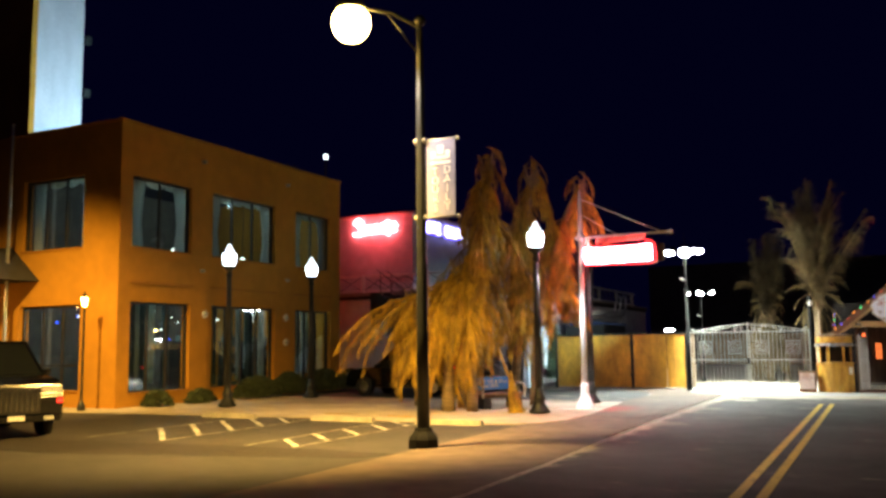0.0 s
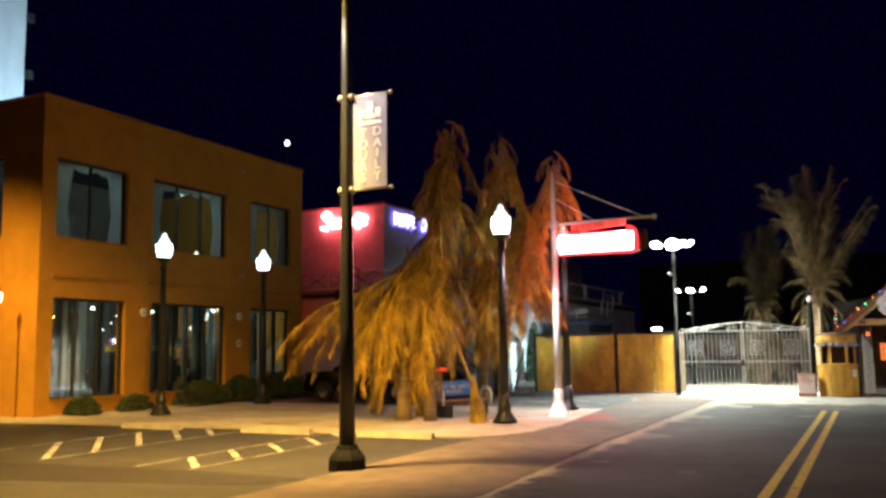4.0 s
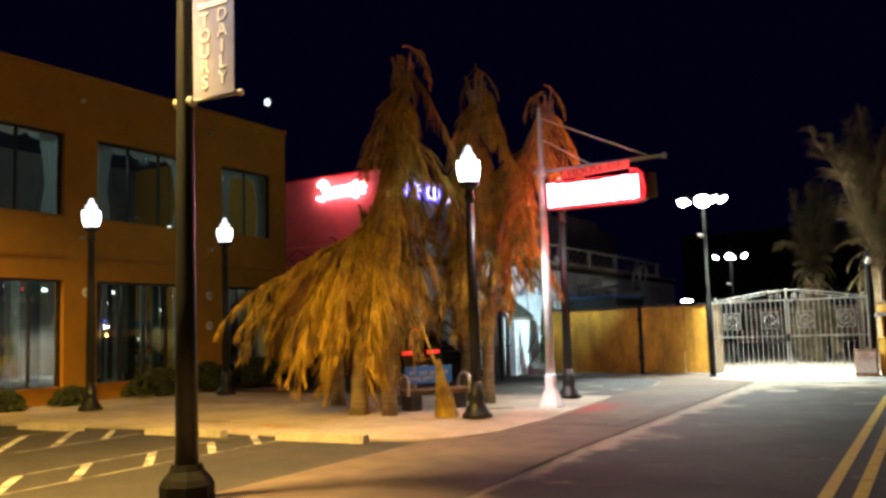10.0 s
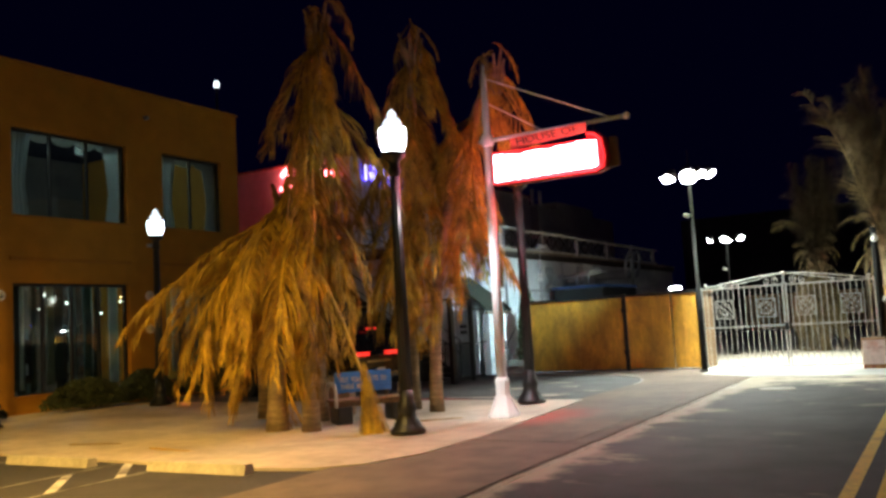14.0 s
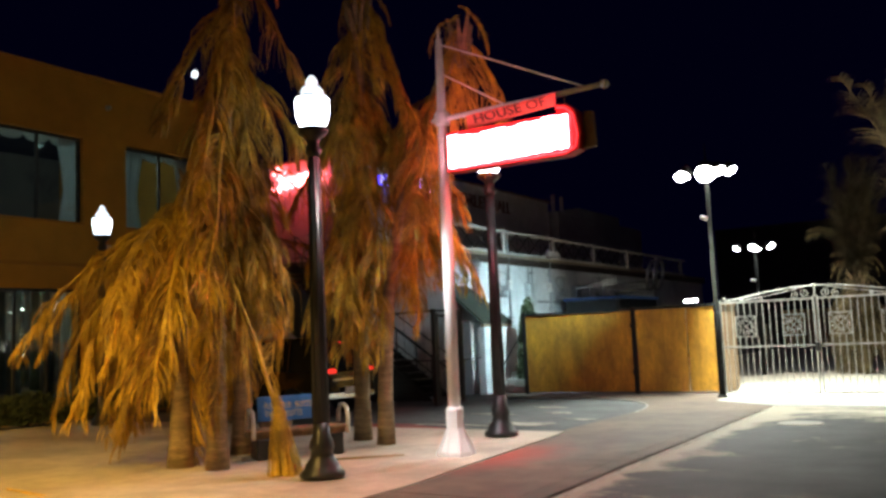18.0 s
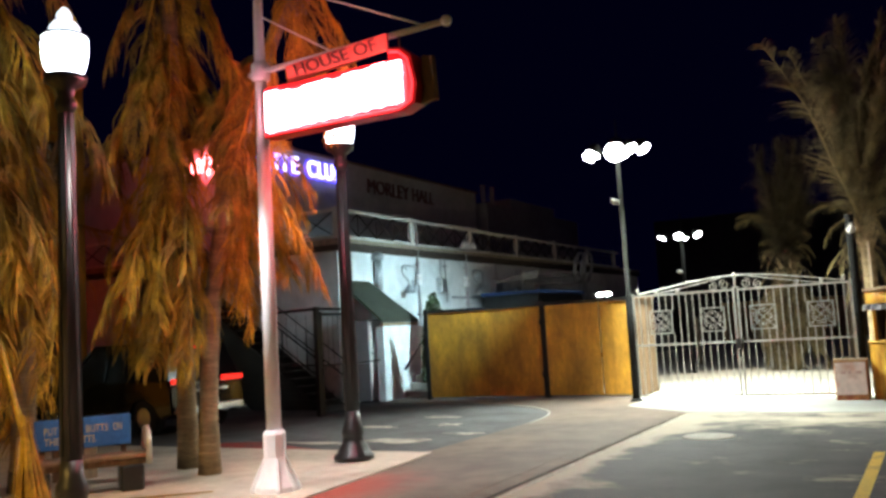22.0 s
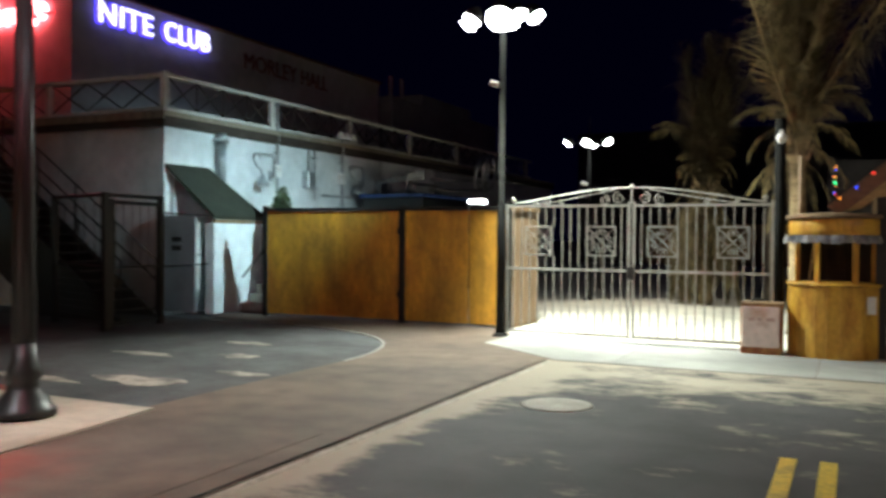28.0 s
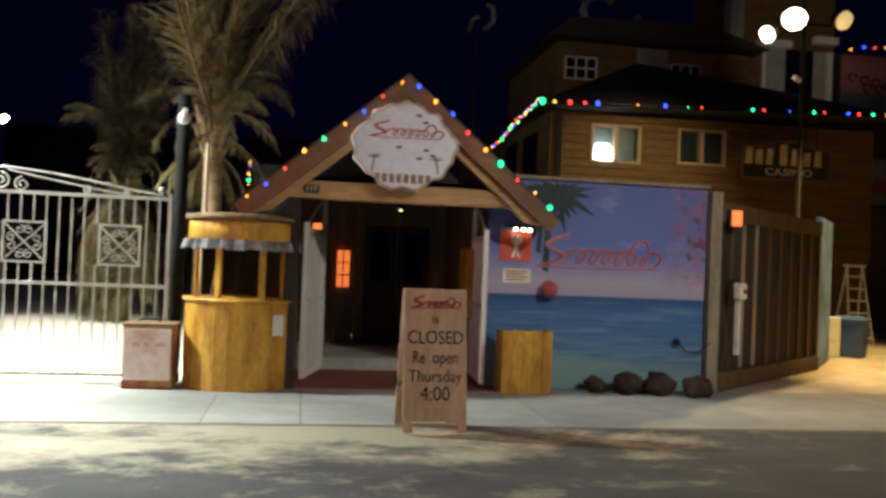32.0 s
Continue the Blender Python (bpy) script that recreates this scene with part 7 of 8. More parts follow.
BULBMESH = {}
light_string("coloured bulbs strung along the porch eaves", [(-0.66, HY - 0.02, 2.13), (1.25, HY - 0.02, 3.72), (3.1, HY - 0.02, 2.13)], 0.277, 0.021, 2, order=(1, 3, 0, 1, 4, 1, 3, 0, 1, 3, 1, 3, 0, 1, 4, 0, 2, 4))
light_string("coloured bulbs hanging behind the kiosk", [(-0.63, 34.6, 2.84), (-0.65, 34.6, 2.26)], 0.075, 0.013, 5)

# ---- sandwich board ----
def sandwich_board(place, turn):
    s = thing("sandwich_board", "wooden sandwich board with painted black closing notice", "sandwich board", place, turn)
    lean = math.atan2(0.2, 1.28)
    for side, m in ((-1, pose(0, -0.22, 0, -math.degrees(lean), 0, 0)), (1, pose(0, 0.22, 0, math.degrees(lean), 0, 0))):
        pn = part("panel", bx(-0.295, 0.295, -0.01, 0.01, 0.1, 1.3, 0.004), PALEWOOD, s, place=m)
        for x in (-0.25, 0.25):
            part("leg", bx(x - 0.045, x + 0.045, -0.012, 0.014, 0.0, 0.098, 0.003), PALEWOOD, s, place=m)
        part("foot_rail", bx(-0.2, 0.2, -0.008, 0.012, 0.06, 0.085), PALEWOOD, s, place=m)
        if side < 0:
            for text, z, size, wide in (("is", 1.02, 0.1, 1.0), ("CLOSED", 0.85, 0.155, 0.92), ("Thursday", 0.5, 0.14, 0.95), ("4:00", 0.34, 0.165, 1.0)):
                lettering("letters", text, size, BLACKPAINT, pn, pose(0, -0.014, z), 0.002, stretch=wide, tall=1.12)
            written_line("Re open", 0.145, BLACKPAINT, pn, 0, -0.014, 0.67, 0.43, 0.002, 1.12)
            sw = bmesh.new()
            scribble(sw, -0.25, 0.22, 1.14, 0.045, -0.014, 0.011, 6, 4)
            part("script_stroke", sw, SCRIPTRED, pn, "faded red script")
    ch = bmesh.new()
    tube(ch, [(-0.3, -0.13, 0.45), (-0.31, 0, 0.38), (-0.3, 0.13, 0.45)], 0.008, 4)
    part("chain", ch, DARKMETAL, s)


sandwich_board((1.33, 30.9, 0.026), 4)

# ---- mural wall ----
def mural_material():
    """A painted sky with soft clouds over a streaked sea, a pale wave at its foot and a reddish corner."""
    m = bpy.data.materials.new("mural_paint")
    m.use_nodes = True
    n, l = m.node_tree.nodes, m.node_tree.links
    b = n["Principled BSDF"]
    b.inputs["Roughness"].default_value = 0.55
    co, sep = n.new("ShaderNodeTexCoord"), n.new("ShaderNodeSeparateXYZ")
    l.new(co.outputs["Object"], sep.inputs[0])

    def field(size, scale, lo, hi, detail=5):
        mp, nz, mr = n.new("ShaderNodeMapping"), n.new("ShaderNodeTexNoise"), n.new("ShaderNodeMapRange")
        mp.inputs["Scale"].default_value = scale
        nz.inputs["Scale"].default_value, nz.inputs["Detail"].default_value = size, detail
        mr.inputs[1].default_value, mr.inputs[2].default_value = lo, hi
        l.new(co.outputs["Object"], mp.inputs[0]), l.new(mp.outputs[0], nz.inputs["Vector"]), l.new(nz.outputs["Fac"], mr.inputs[0])
        return mr.outputs[0]

    def step(value, lo, hi):
        mr = n.new("ShaderNodeMapRange")
        mr.interpolation_type = "SMOOTHSTEP"
        mr.inputs[1].default_value, mr.inputs[2].default_value = lo, hi
        l.new(value, mr.inputs[0])
        return mr.outputs[0]

    def times(a, c):
        k = n.new("ShaderNodeMath")
        k.operation = "MULTIPLY"
        for i, v in enumerate((a, c)):
            if isinstance(v, float):
                k.inputs[i].default_value = v
            else:
                l.new(v, k.inputs[i])
        return k.outputs[0]

    def over(under, mask, colour):
        mx = n.new("ShaderNodeMix")
        mx.data_type = "RGBA"
        mx.inputs[7].default_value = (*colour, 1)
        l.new(mask, mx.inputs[0]), l.new(under, mx.inputs[6])
        return mx.outputs[2]

    x, z = sep.outputs[0], sep.outputs[2]
    mr, rp = n.new("ShaderNodeMapRange"), n.new("ShaderNodeValToRGB")
    mr.inputs[1].default_value, mr.inputs[2].default_value = 0.0, 2.66
    l.new(z, mr.inputs[0]), l.new(mr.outputs[0], rp.inputs[0])
    e = rp.color_ramp.elements
    e[0].position, e[0].color = 0.0, (0.17, 0.25, 0.27, 1)
    e[1].position, e[1].color = 1.0, (0.065, 0.115, 0.34, 1)
    for p, c in ((0.1, (0.15, 0.27, 0.34)), (0.24, (0.075, 0.2, 0.40)), (0.38, (0.045, 0.145, 0.36)), (0.451, (0.02, 0.075, 0.25)), (0.454, (0.36, 0.34, 0.52)), (0.52, (0.41, 0.37, 0.54)), (0.60, (0.25, 0.28, 0.55)), (0.72, (0.10, 0.165, 0.46))):
        e.new(p).color = (*c, 1)
    colour = over(rp.outputs[0], times(field(2.3, (0.7, 1, 1.3), 0.42, 0.62), times(step(z, 1.45, 1.75), 0.75)), (0.08, 0.14, 0.46))
    colour = over(colour, times(field(2.6, (0.8, 1, 1.5), 0.57, 0.75), times(step(z, 1.35, 1.7), 0.6)), (0.34, 0.36, 0.66))
    colour = over(colour, times(field(3.0, (0.45, 1, 5), 0.5, 0.68), times(step(z, 1.19, 1.05), 0.5)), (0.16, 0.33, 0.50))
    colour = over(colour, times(field(5.0, (0.35, 1, 6), 0.5, 0.66), times(step(z, 1.19, 1.0), 0.6)), (0.03, 0.09, 0.24))
    slope = n.new("ShaderNodeMath")
    slope.operation = "MULTIPLY_ADD"
    slope.inputs[1].default_value = 0.16
    l.new(x, slope.inputs[0]), l.new(z, slope.inputs[2])
    wave = n.new("ShaderNodeMath")
    l.new(slope.outputs[0], wave.inputs[0]), l.new(times(field(2.0, (1, 1, 1), 0.0, 1.0), 0.16), wave.inputs[1])
    colour = over(colour, times(step(wave.outputs[0], 1.14, 1.06), 0.65), (0.20, 0.36, 0.38))
    colour = over(colour, times(step(x, 4.5, 5.05), times(field(4.5, (1, 1, 1), 0.40, 0.56), times(step(z, 1.2, 1.6), 0.5))), (0.30, 0.10, 0.16))
    colour = over(colour, times(step(x, 4.75, 5.15), times(field(7.0, (1, 1, 1), 0.54, 0.62), step(z, 1.4, 1.6))), (0.14, 0.05, 0.10))
    l.new(colour, b.inputs["Base Color"])
    return m


mural_paint = mural_material()
wall = structure("mural_wall", bx(2.40, 5.28, 33.56, 33.7, 0.0, 2.66), mural_paint, "wall painted as a beach mural of blue sky and sea")
structure("mural_cap", bx(2.40, 5.3, 33.52, 33.74, 2.66, 2.70), GREYWOOD, "thin weathered cap on the mural wall", "trim")
leaf = thing("painted_leaves", "dark painted palm leaves in the mural corner", "mural")
for k in range(22):
    a = radians(180 + 17 * k)
    cx, cz, L = 3.25, 2.42, 0.44 + 0.14 * math.sin(k * 2.3)
    bm = bmesh.new()
    tip = (cx + L * math.cos(a), cz + 0.75 * L * math.sin(a))
    if tip[1] > 2.64:
        tip = (tip[0], 2.64)
    nx, nz = -math.sin(a) * 0.04, math.cos(a) * 0.04
    mid = ((cx + tip[0]) / 2, min(2.62, (cz + tip[1]) / 2 + 0.05))
    prism([(cx, cz), (mid[0] + nx, min(2.645, mid[1] + nz)), tip, (mid[0] - nx, min(2.645, mid[1] - nz))], 33.546 - 0.0004 * k, 33.5495, bm)
    part("leaf", bm, PAINTLEAF, leaf)
for k, (x0, x1, z0, z1) in enumerate(((3.0, 3.06, 1.75, 2.2), (3.09, 3.17, 1.52, 2.3), (2.93, 2.98, 1.95, 2.25))):
    part("stem", prism([(x0, z0), (x1, z0 - 0.03), (x1 + 0.03, z1), (x0 + 0.02, z1)], 33.5538 - 0.0004 * k, 33.5565), PAINTLEAF, leaf)
script = thing("mural_script", "large faded red script painted across the mural", "lettering")
MURALRED = mat("faded_mural_red", (0.50, 0.17, 0.20), 0.6, var=0.25, scale=5, bump=0.0)
bm = bmesh.new()
scribble(bm, 2.98, 4.62, 1.62, 0.17, 33.552, 0.022, 7, 5)
part("stroke", bm, MURALRED, script)
os_ = thing("orange_notice", "orange red square notice with a white emblem on the mural", "sign", (2.735, 33.54, 1.81))
part("panel", bx(-0.2, 0.2, -0.012, 0.01, -0.19, 0.19, 0.004), ORANGESIGN, os_)
em = bmesh.new()
tube(em, [(0.0, -0.016, 0.13), (0.0, -0.016, 0.02)], 0.028, 8)
tube(em, [(0.06 * math.cos(a), -0.016, 0.07 + 0.06 * math.sin(a)) for a in (0.65 * i for i in range(11))], 0.01, 5)
prism([(-0.06, -0.15), (-0.02, -0.15), (0.0, -0.08), (0.02, -0.15), (0.06, -0.15), (0.02, 0.0), (-0.02, 0.0)], -0.018, -0.013, em)
part("emblem", em, CREAM, os_)
cs = thing("cream_notice", "cream paper notice with printed lines below the orange one", "sign", (2.76, 33.54, 1.43))
part("panel", bx(-0.18, 0.18, -0.01, 0.01, -0.09, 0.09), CREAM, cs)
for k in range(4):
    part("text_bar", bx(-0.14, 0.14 - 0.05 * (k % 2), -0.014, -0.0105, 0.05 - 0.035 * k, 0.065 - 0.035 * k), OLDWOOD, cs)
single("wall_ball", ball(0.11, 14, 9), SCRIPTRED, "dark red round float hung on the mural", "float", place=(3.17, 33.46, 1.28))
sconce = thing("notice_lamp", "small lamp row shining above the orange notice", "lamp", (2.75, 33.5, 2.03))
part("bar", bx(-0.16, 0.16, -0.03, 0.05, 0, 0.03), DARKMETAL, sconce)
for x in (-0.04, 0.06, 0.14):
    part("bulb", ball(0.022, at=(x, -0.02, -0.02)), WARMFLOOD, sconce)
bxo = thing("wood_box", "yellow varnished plank box standing before the mural", "planter box", (2.81, 33.22, 0.026))
for k in range(5):
    part("plank", bx(-0.31 + 0.124 * k, -0.19 + 0.124 * k, -0.17, -0.145, 0, 0.75 + 0.012 * (k % 2), 0.004), YELLOWWOOD, bxo)
for x in (-0.31, 0.285):
    part("side", bx(x, x + 0.025, -0.144, 0.2, 0, 0.75), YELLOWWOOD, bxo)
part("inside", bx(-0.28, 0.28, -0.14, 0.2, 0, 0.7), OLDWOOD, bxo)
rng = random.Random(3)
for k, (x, y, r) in enumerate(((3.75, 33.3, 0.15), (4.15, 33.24, 0.2), (4.55, 33.2, 0.21), (4.98, 33.05, 0.18), (4.35, 33.38, 0.13), (5.15, 33.2, 0.14))):
    r *= 0.86
    bm = ball(r, 22, 14, squash=0.85)
    for v in bm.verts:
        v.co *= 1 + 0.42 * noise.noise(v.co * 7 + Vector((k, 0, 0))) + 0.2 * noise.noise(v.co * 17 + Vector((k, 3, 0)))
    single("husk_ball", bm, COCONUT, "rough brown husk lying at the foot of the mural", "husk", group="husks below the mural", place=(x, y, 0.02 + r * 0.8))
plug = thing("hose_plug", "dark plug and trailing cable on the mural wall", "cable", (4.9, 33.5, 0.66))
part("plug", ball(0.05, 8, 6), DARKMETAL, plug)
cb = bmesh.new()
tube(cb, [(0.03, 0, -0.02), (0.12, -0.03, -0.12), (0.28, -0.04, -0.12), (0.42, -0.04, -0.02), (0.5, 0, 0.1)], 0.012, 5)
part("cable", cb, DARKMETAL, plug)

# ---- timber gate beside the mural ----
structure("gate_post", bx(5.3, 5.45, 33.46, 33.64, 0, 2.62), GREYWOOD, "weathered timber gate post", "post")
tg = thing("timber_gate", "tall weathered board gate with pale battens, closed", "gate", (5.47, 33.6, 0.0), turn=41)
W = 4.3
for k in range(20):
    part("board", bx(W * k / 20 + 0.004, W * (k + 1) / 20 - 0.004, 0.0, 0.03, 0.01, 2.36 + 0.01 * (k % 3)), GATEBOARD, tg)
for k in range(9):
    part("batten", bx(0.35 + 0.48 * k, (0.40 if k in (1, 2) else 0.45) + 0.48 * k, -0.035, -0.002, 0.28, 2.26), PALEWOOD if k in (1, 2) else BATTENWOOD, tg)
for z0, z1 in ((0.012, 0.25), (2.265, 2.5)):
    part("rail", bx(0, W, -0.05, -0.002, z0, z1), BATTENWOOD, tg)
es = thing("exit_sign", "glowing orange red exit sign fixed to the gate", "exit sign", (5.72, 33.68, 2.3), turn=20)
part("housing", bx(-0.13, 0.13, -0.05, 0.02, -0.12, 0.12, 0.01), DARKFRAME, es)
part("face", bx(-0.09, 0.09, -0.058, -0.051, -0.1, 0.1), EXITGLOW, es, "glowing orange face")
ic = thing("intercom", "pale intercom box on the gate with a hanging cable", "intercom", (5.78, 33.72, 1.25), turn=41)
part("box", bx(-0.11, 0.11, -0.14, -0.03, -0.02, 0.2, 0.02), CREAM, ic)
part("hood", prism([(-0.14, 0.0), (0.14, 0.0), (0.14, 0.03), (-0.14, 0.03)], 0.2, 0.23, axis="z"), DARKMETAL, ic)
part("pipe", bx(-0.02, 0.06, -0.08, -0.03, -0.75, -0.03), WHITEMETAL, ic)
part("switch", bx(-0.03, 0.03, -0.16, -0.14, 0.06, 0.12), DARKMETAL, ic)
structure("blue_fence", prism([(8.78, 36.48), (9.98, 37.98), (9.92, 38.05), (8.72, 36.55)], 0, 2.6, axis="z"), BLUEPAINT, "blue painted fence panel beyond the gate", "fence")
bin_ = thing("blue_bin", "dark blue lidded plastic bin on the ground", "bin", (11.0, 38.85, 0.0))
part("body", lathe([(0.36, 0.0), (0.42, 0.7)], 4, at=(0, 0, 0)), BLUEBIN, bin_)
part("lid", lathe([(0.46, 0.7), (0.46, 0.76), (0.3, 0.82)], 4), BLUEBIN, bin_)
single("white_box", bx(-0.15, 0.15, -0.15, 0.15, 0, 0.8, 0.02), WHITEMETAL, "white plastic box beside the blue bin", "box", place=(10.45, 38.7, 0))
ld = thing("step_ladder", "pale yellowish step ladder standing open", "ladder", (13.22, 41.9, 0))
for x0, x1 in ((-0.32, -0.2), (0.32, 0.2)):
    for y0 in (-0.25, 0.45):
        a = bmesh.new()
        tube(a, [(x0, y0, 0), (x1, 0.1, 1.85)], 0.026, 5)
        part("rail", a, CREAM, ld)
for k in range(6):
    s = (k + 0.6) / 6.4
    part("step", bx(-0.32 + 0.12 * s, 0.32 - 0.12 * s, -0.3 + 0.35 * s, -0.2 + 0.35 * s, 1.85 * s - 0.02, 1.85 * s + 0.02), CREAM, ld)
part("cap", bx(-0.24, 0.24, 0.02, 0.2, 1.85, 1.9), CREAM, ld)

# ---- casino building ----
VY = 44.0
cas = thing("casino_building", "brown timber building with a dark hipped roof and coloured lights", "building", (0, VY, 0))
bm = bmesh.new()
holed_wall(bm, "x", 0.0, 0.2, 6.35, 15.0, 0.0, 5.5, [(7.16, 8.48, 4.25, 5.22), (9.48, 10.8, 4.32, 5.25)])
part("wall", bm, SHINGLE, cas, "brown board siding wall")
sd = bmesh.new()
for k in range(13):
    z = 2.9 + 0.2 * k
    for u0, u1 in ((6.35, 7.05), (8.6, 9.38), (10.9, 15.0)) if 4.12 < z < 5.3 else ((6.35, 15.0),):
        prism([(-0.045, z), (-0.055, z + 0.02), (-0.02, z + 0.19), (-0.002, z + 0.19), (-0.002, z)], u0, u1, sd, axis="x")
part("siding", sd, SHINGLE, cas, "lapped brown siding boards")
part("side_wall", bx(6.1, 6.34, 0.0, 9.0, 0.0, 5.5), SHINGLE, cas)
bm = bmesh.new()
v = [bm.verts.new(p) for p in ((5.4, -0.9, 5.45), (15.6, -0.9, 5.75), (15.6, 8, 5.75), (5.4, 8, 5.45), (9.1, 2.1, 7.36), (14.3, 2.1, 6.8))]
for q in ((0, 1, 4), (1, 5, 4), (0, 4, 3), (1, 2, 5), (3, 4, 5), (3, 5, 2), (0, 3, 2), (0, 2, 1)):
    bm.faces.new([v[i] for i in q])
part("roof", bm, ROOFING, cas, "dark hipped roof")
part("attic_wall", bx(6.85, 12.5, 2.2, 8, 5.8, 7.84), SHINGLE, cas, "upper dormer wall")
part("attic_roof", prism([(6.4, 7.85), (12.9, 7.95), (11, 8.5), (7, 8.4)], 1.7, 8.2), ROOFING, cas)
for u0, u1, z0, z1, d in ((7.16, 8.48, 4.25, 5.22, 0.05), (9.48, 10.8, 4.32, 5.25, 0.05)):
    w = part("window", bx(u0 + 0.06, u1 - 0.06, d + 0.03, d + 0.05, z0 + 0.06, z1 - 0.06), GLASS, cas)
    f = bmesh.new()
    for a, b, c, e in ((u0, u0 + 0.06, z0, z1), (u1 - 0.06, u1, z0, z1), ((u0 + u1) / 2 - 0.05, (u0 + u1) / 2 + 0.05, z0, z1), (u0 + 0.06, u1 - 0.06, z0, z0 + 0.06), (u0 + 0.06, u1 - 0.06, z1 - 0.06, z1)):
        box(f, a, b, -0.04, d + 0.06, c, e)
    part("frame", f, PALEWOOD, w)
    part("blind", bx(u0 + 0.06, u1 - 0.06, 0.24, 0.25, z0, z1), CURTAIN if u0 < 9 else DRAPES[3], w)
for u0, z0, w_ in ((7.06, 6.78, 0.89), (10.16, 6.8, 0.85)):
    f = bmesh.new()
    for k in range(4):
        box(f, u0 + w_ * k / 3 - 0.02, u0 + w_ * k / 3 + 0.02, 2.1, 2.19, z0, z0 + 0.64)
    for k in range(3):
        box(f, u0, u0 + w_, 2.11, 2.18, z0 + 0.3 * k, z0 + 0.3 * k + 0.04)
    w = part("attic_window", bx(u0, u0 + w_, 2.15, 2.19, z0, z0 + 0.62), CARGLASS, cas)
    part("frame", f, WHITEMETAL, w)
part("vent_panel", bx(9.15, 10.08, 2.12, 2.19, 7.2, 7.8, 0.02), GREYWALL, cas, "blue grey panel under the attic eave")
lampw = thing("table_lamp", "lit white lamp shade standing in the upper window", "lamp", (7.52, VY + 0.15, 4.2))
part("shade", lathe([(0.27, 0.1), (0.19, 0.52)], 14), LITWINDOW, lampw, "lit white shade")
part("stem", lathe([(0.08, 0), (0.03, 0.1)], 10), DARKMETAL, lampw)
structure("casino_room", bx(6.4, 14.9, VY + 2.5, VY + 2.6, 3.0, 5.5), INTERIOR, "dim room wall behind the casino windows")
for u in (6.25, 6.32):
    part("gutter_pipe", lathe([(0.04, 2.6), (0.04, 5.4)], 8, at=(u, -0.15, 0)), DARKMETAL, cas)
for k in range(2):
    part("side_window", bx(6.06, 6.1, 1.2 + 2.2 * k, 2.6 + 2.2 * k, 3.9, 5.1), CARGLASS, cas)
cg = thing("casino_sign", "dark carved casino sign board with pale letters", "sign", (11.9, VY - 0.95, 4.42))
part("board", prism([(-1.15, -0.45), (1.15, -0.45), (1.2, 0.3), (0.6, 0.36), (0.4, 0.5), (-0.3, 0.5), (-0.5, 0.36), (-1.15, 0.3)], -0.05, 0.05), BLACKPAINT, cg)
rim = bmesh.new()
tube(rim, [(u, -0.06, v) for u, v in ((-1.15, -0.45), (1.15, -0.45), (1.2, 0.3), (0.6, 0.36), (0.4, 0.5), (-0.3, 0.5), (-0.5, 0.36), (-1.15, 0.3), (-1.15, -0.45))], 0.025, 5)
part("rim", rim, OLDWOOD, cg)
SIGNPALE = mat("pale_sign_letter", (0.72, 0.62, 0.30), 0.6, var=0.25, scale=4, bump=0.0)
for k, (u, h) in enumerate(((-0.98, 0.4), (-0.7, 0.38), (-0.42, 0.4), (-0.05, 0.54), (0.26, 0.42), (0.6, 0.36), (0.88, 0.4))):
    lb = prism([(u - 0.11, -0.1), (u + 0.1 - 0.02 * (k % 3), -0.1), (u + 0.09, -0.1 + h), (u - 0.07 - 0.03 * (k % 2), -0.1 + h - 0.03 * (k % 2))], -0.07, -0.055)
    part("letter_block", lb, SIGNPALE, cg)
lettering("letters", "CASINO", 0.26, CREAM, cg, pose(0.1, -0.06, -0.28), 0.006, stretch=1.35)
hang = bmesh.new()
tube(hang, [(-0.9, 0, 0.2), (-0.9, 0.1, 1.3)], 0.015, 5)
tube(hang, [(0.9, 0, 0.2), (0.9, 0.1, 1.3)], 0.015, 5)
part("hangers", hang, DARKMETAL, cg)
light_string("coloured bulbs strung from the porch up to the casino roof", [(2.3, 33.3, 2.95), (5.5, 43.0, 5.55)], 0.3, 0.019, 7)
eaves = thing("light_string", "few coloured bulbs strung along the casino eaves", "string lights", group="coloured light strings")
part("cord", tube(bmesh.new(), [(5.5, 43.05, 5.52), (9.0, 43.05, 5.6), (12.5, 43.05, 5.7), (15.5, 43.05, 5.82)], 0.006, 4), DARKMETAL, eaves)
for x, key, size in ((5.6, 4, 1.7), (5.9, 2, 0.8), (6.28, 0, 1.3), (6.65, 0, 0.9), (6.98, 3, 1.3), (8.0, 1, 0.5), (8.7, 3, 1.1), (9.3, 4, 0.4), (9.65, 0, 0.7), (11.0, 4, 1.0), (11.3, 0, 0.8), (12.0, 3, 0.5), (12.65, 4, 0.9), (12.95, 0, 0.6), (13.6, 3, 0.9), (13.9, 0, 0.9), (14.3, 4, 1.0), (14.7, 1, 0.8)):
    part("bulb", BULBMESH[0.021][key], None, eaves, place=Matrix.Translation((x, 43.03, 5.5 + 0.03 * (x - 5.5))) @ Matrix.Scale(1.9 * size, 4))
tw = thing("casino_tower", "dark tower with pale shutters and pilasters", "tower", (15.0, 48.0, 0))
part("wall", bx(-1.75, 1.36, 0, 3.5, 0, 12), SHINGLE, tw)
part("corner_pillar", bx(-2.2, -1.76, -0.1, 0.35, 0, 12), GREYWALL, tw, "grey corner pillar")
for x0, x1 in ((-1.07, -0.98), (1.1, 1.28)):
    part("casing", bx(x0, x1, -0.1, -0.002, 6.6, 8.64), WHITEMETAL, tw, "white window casing")
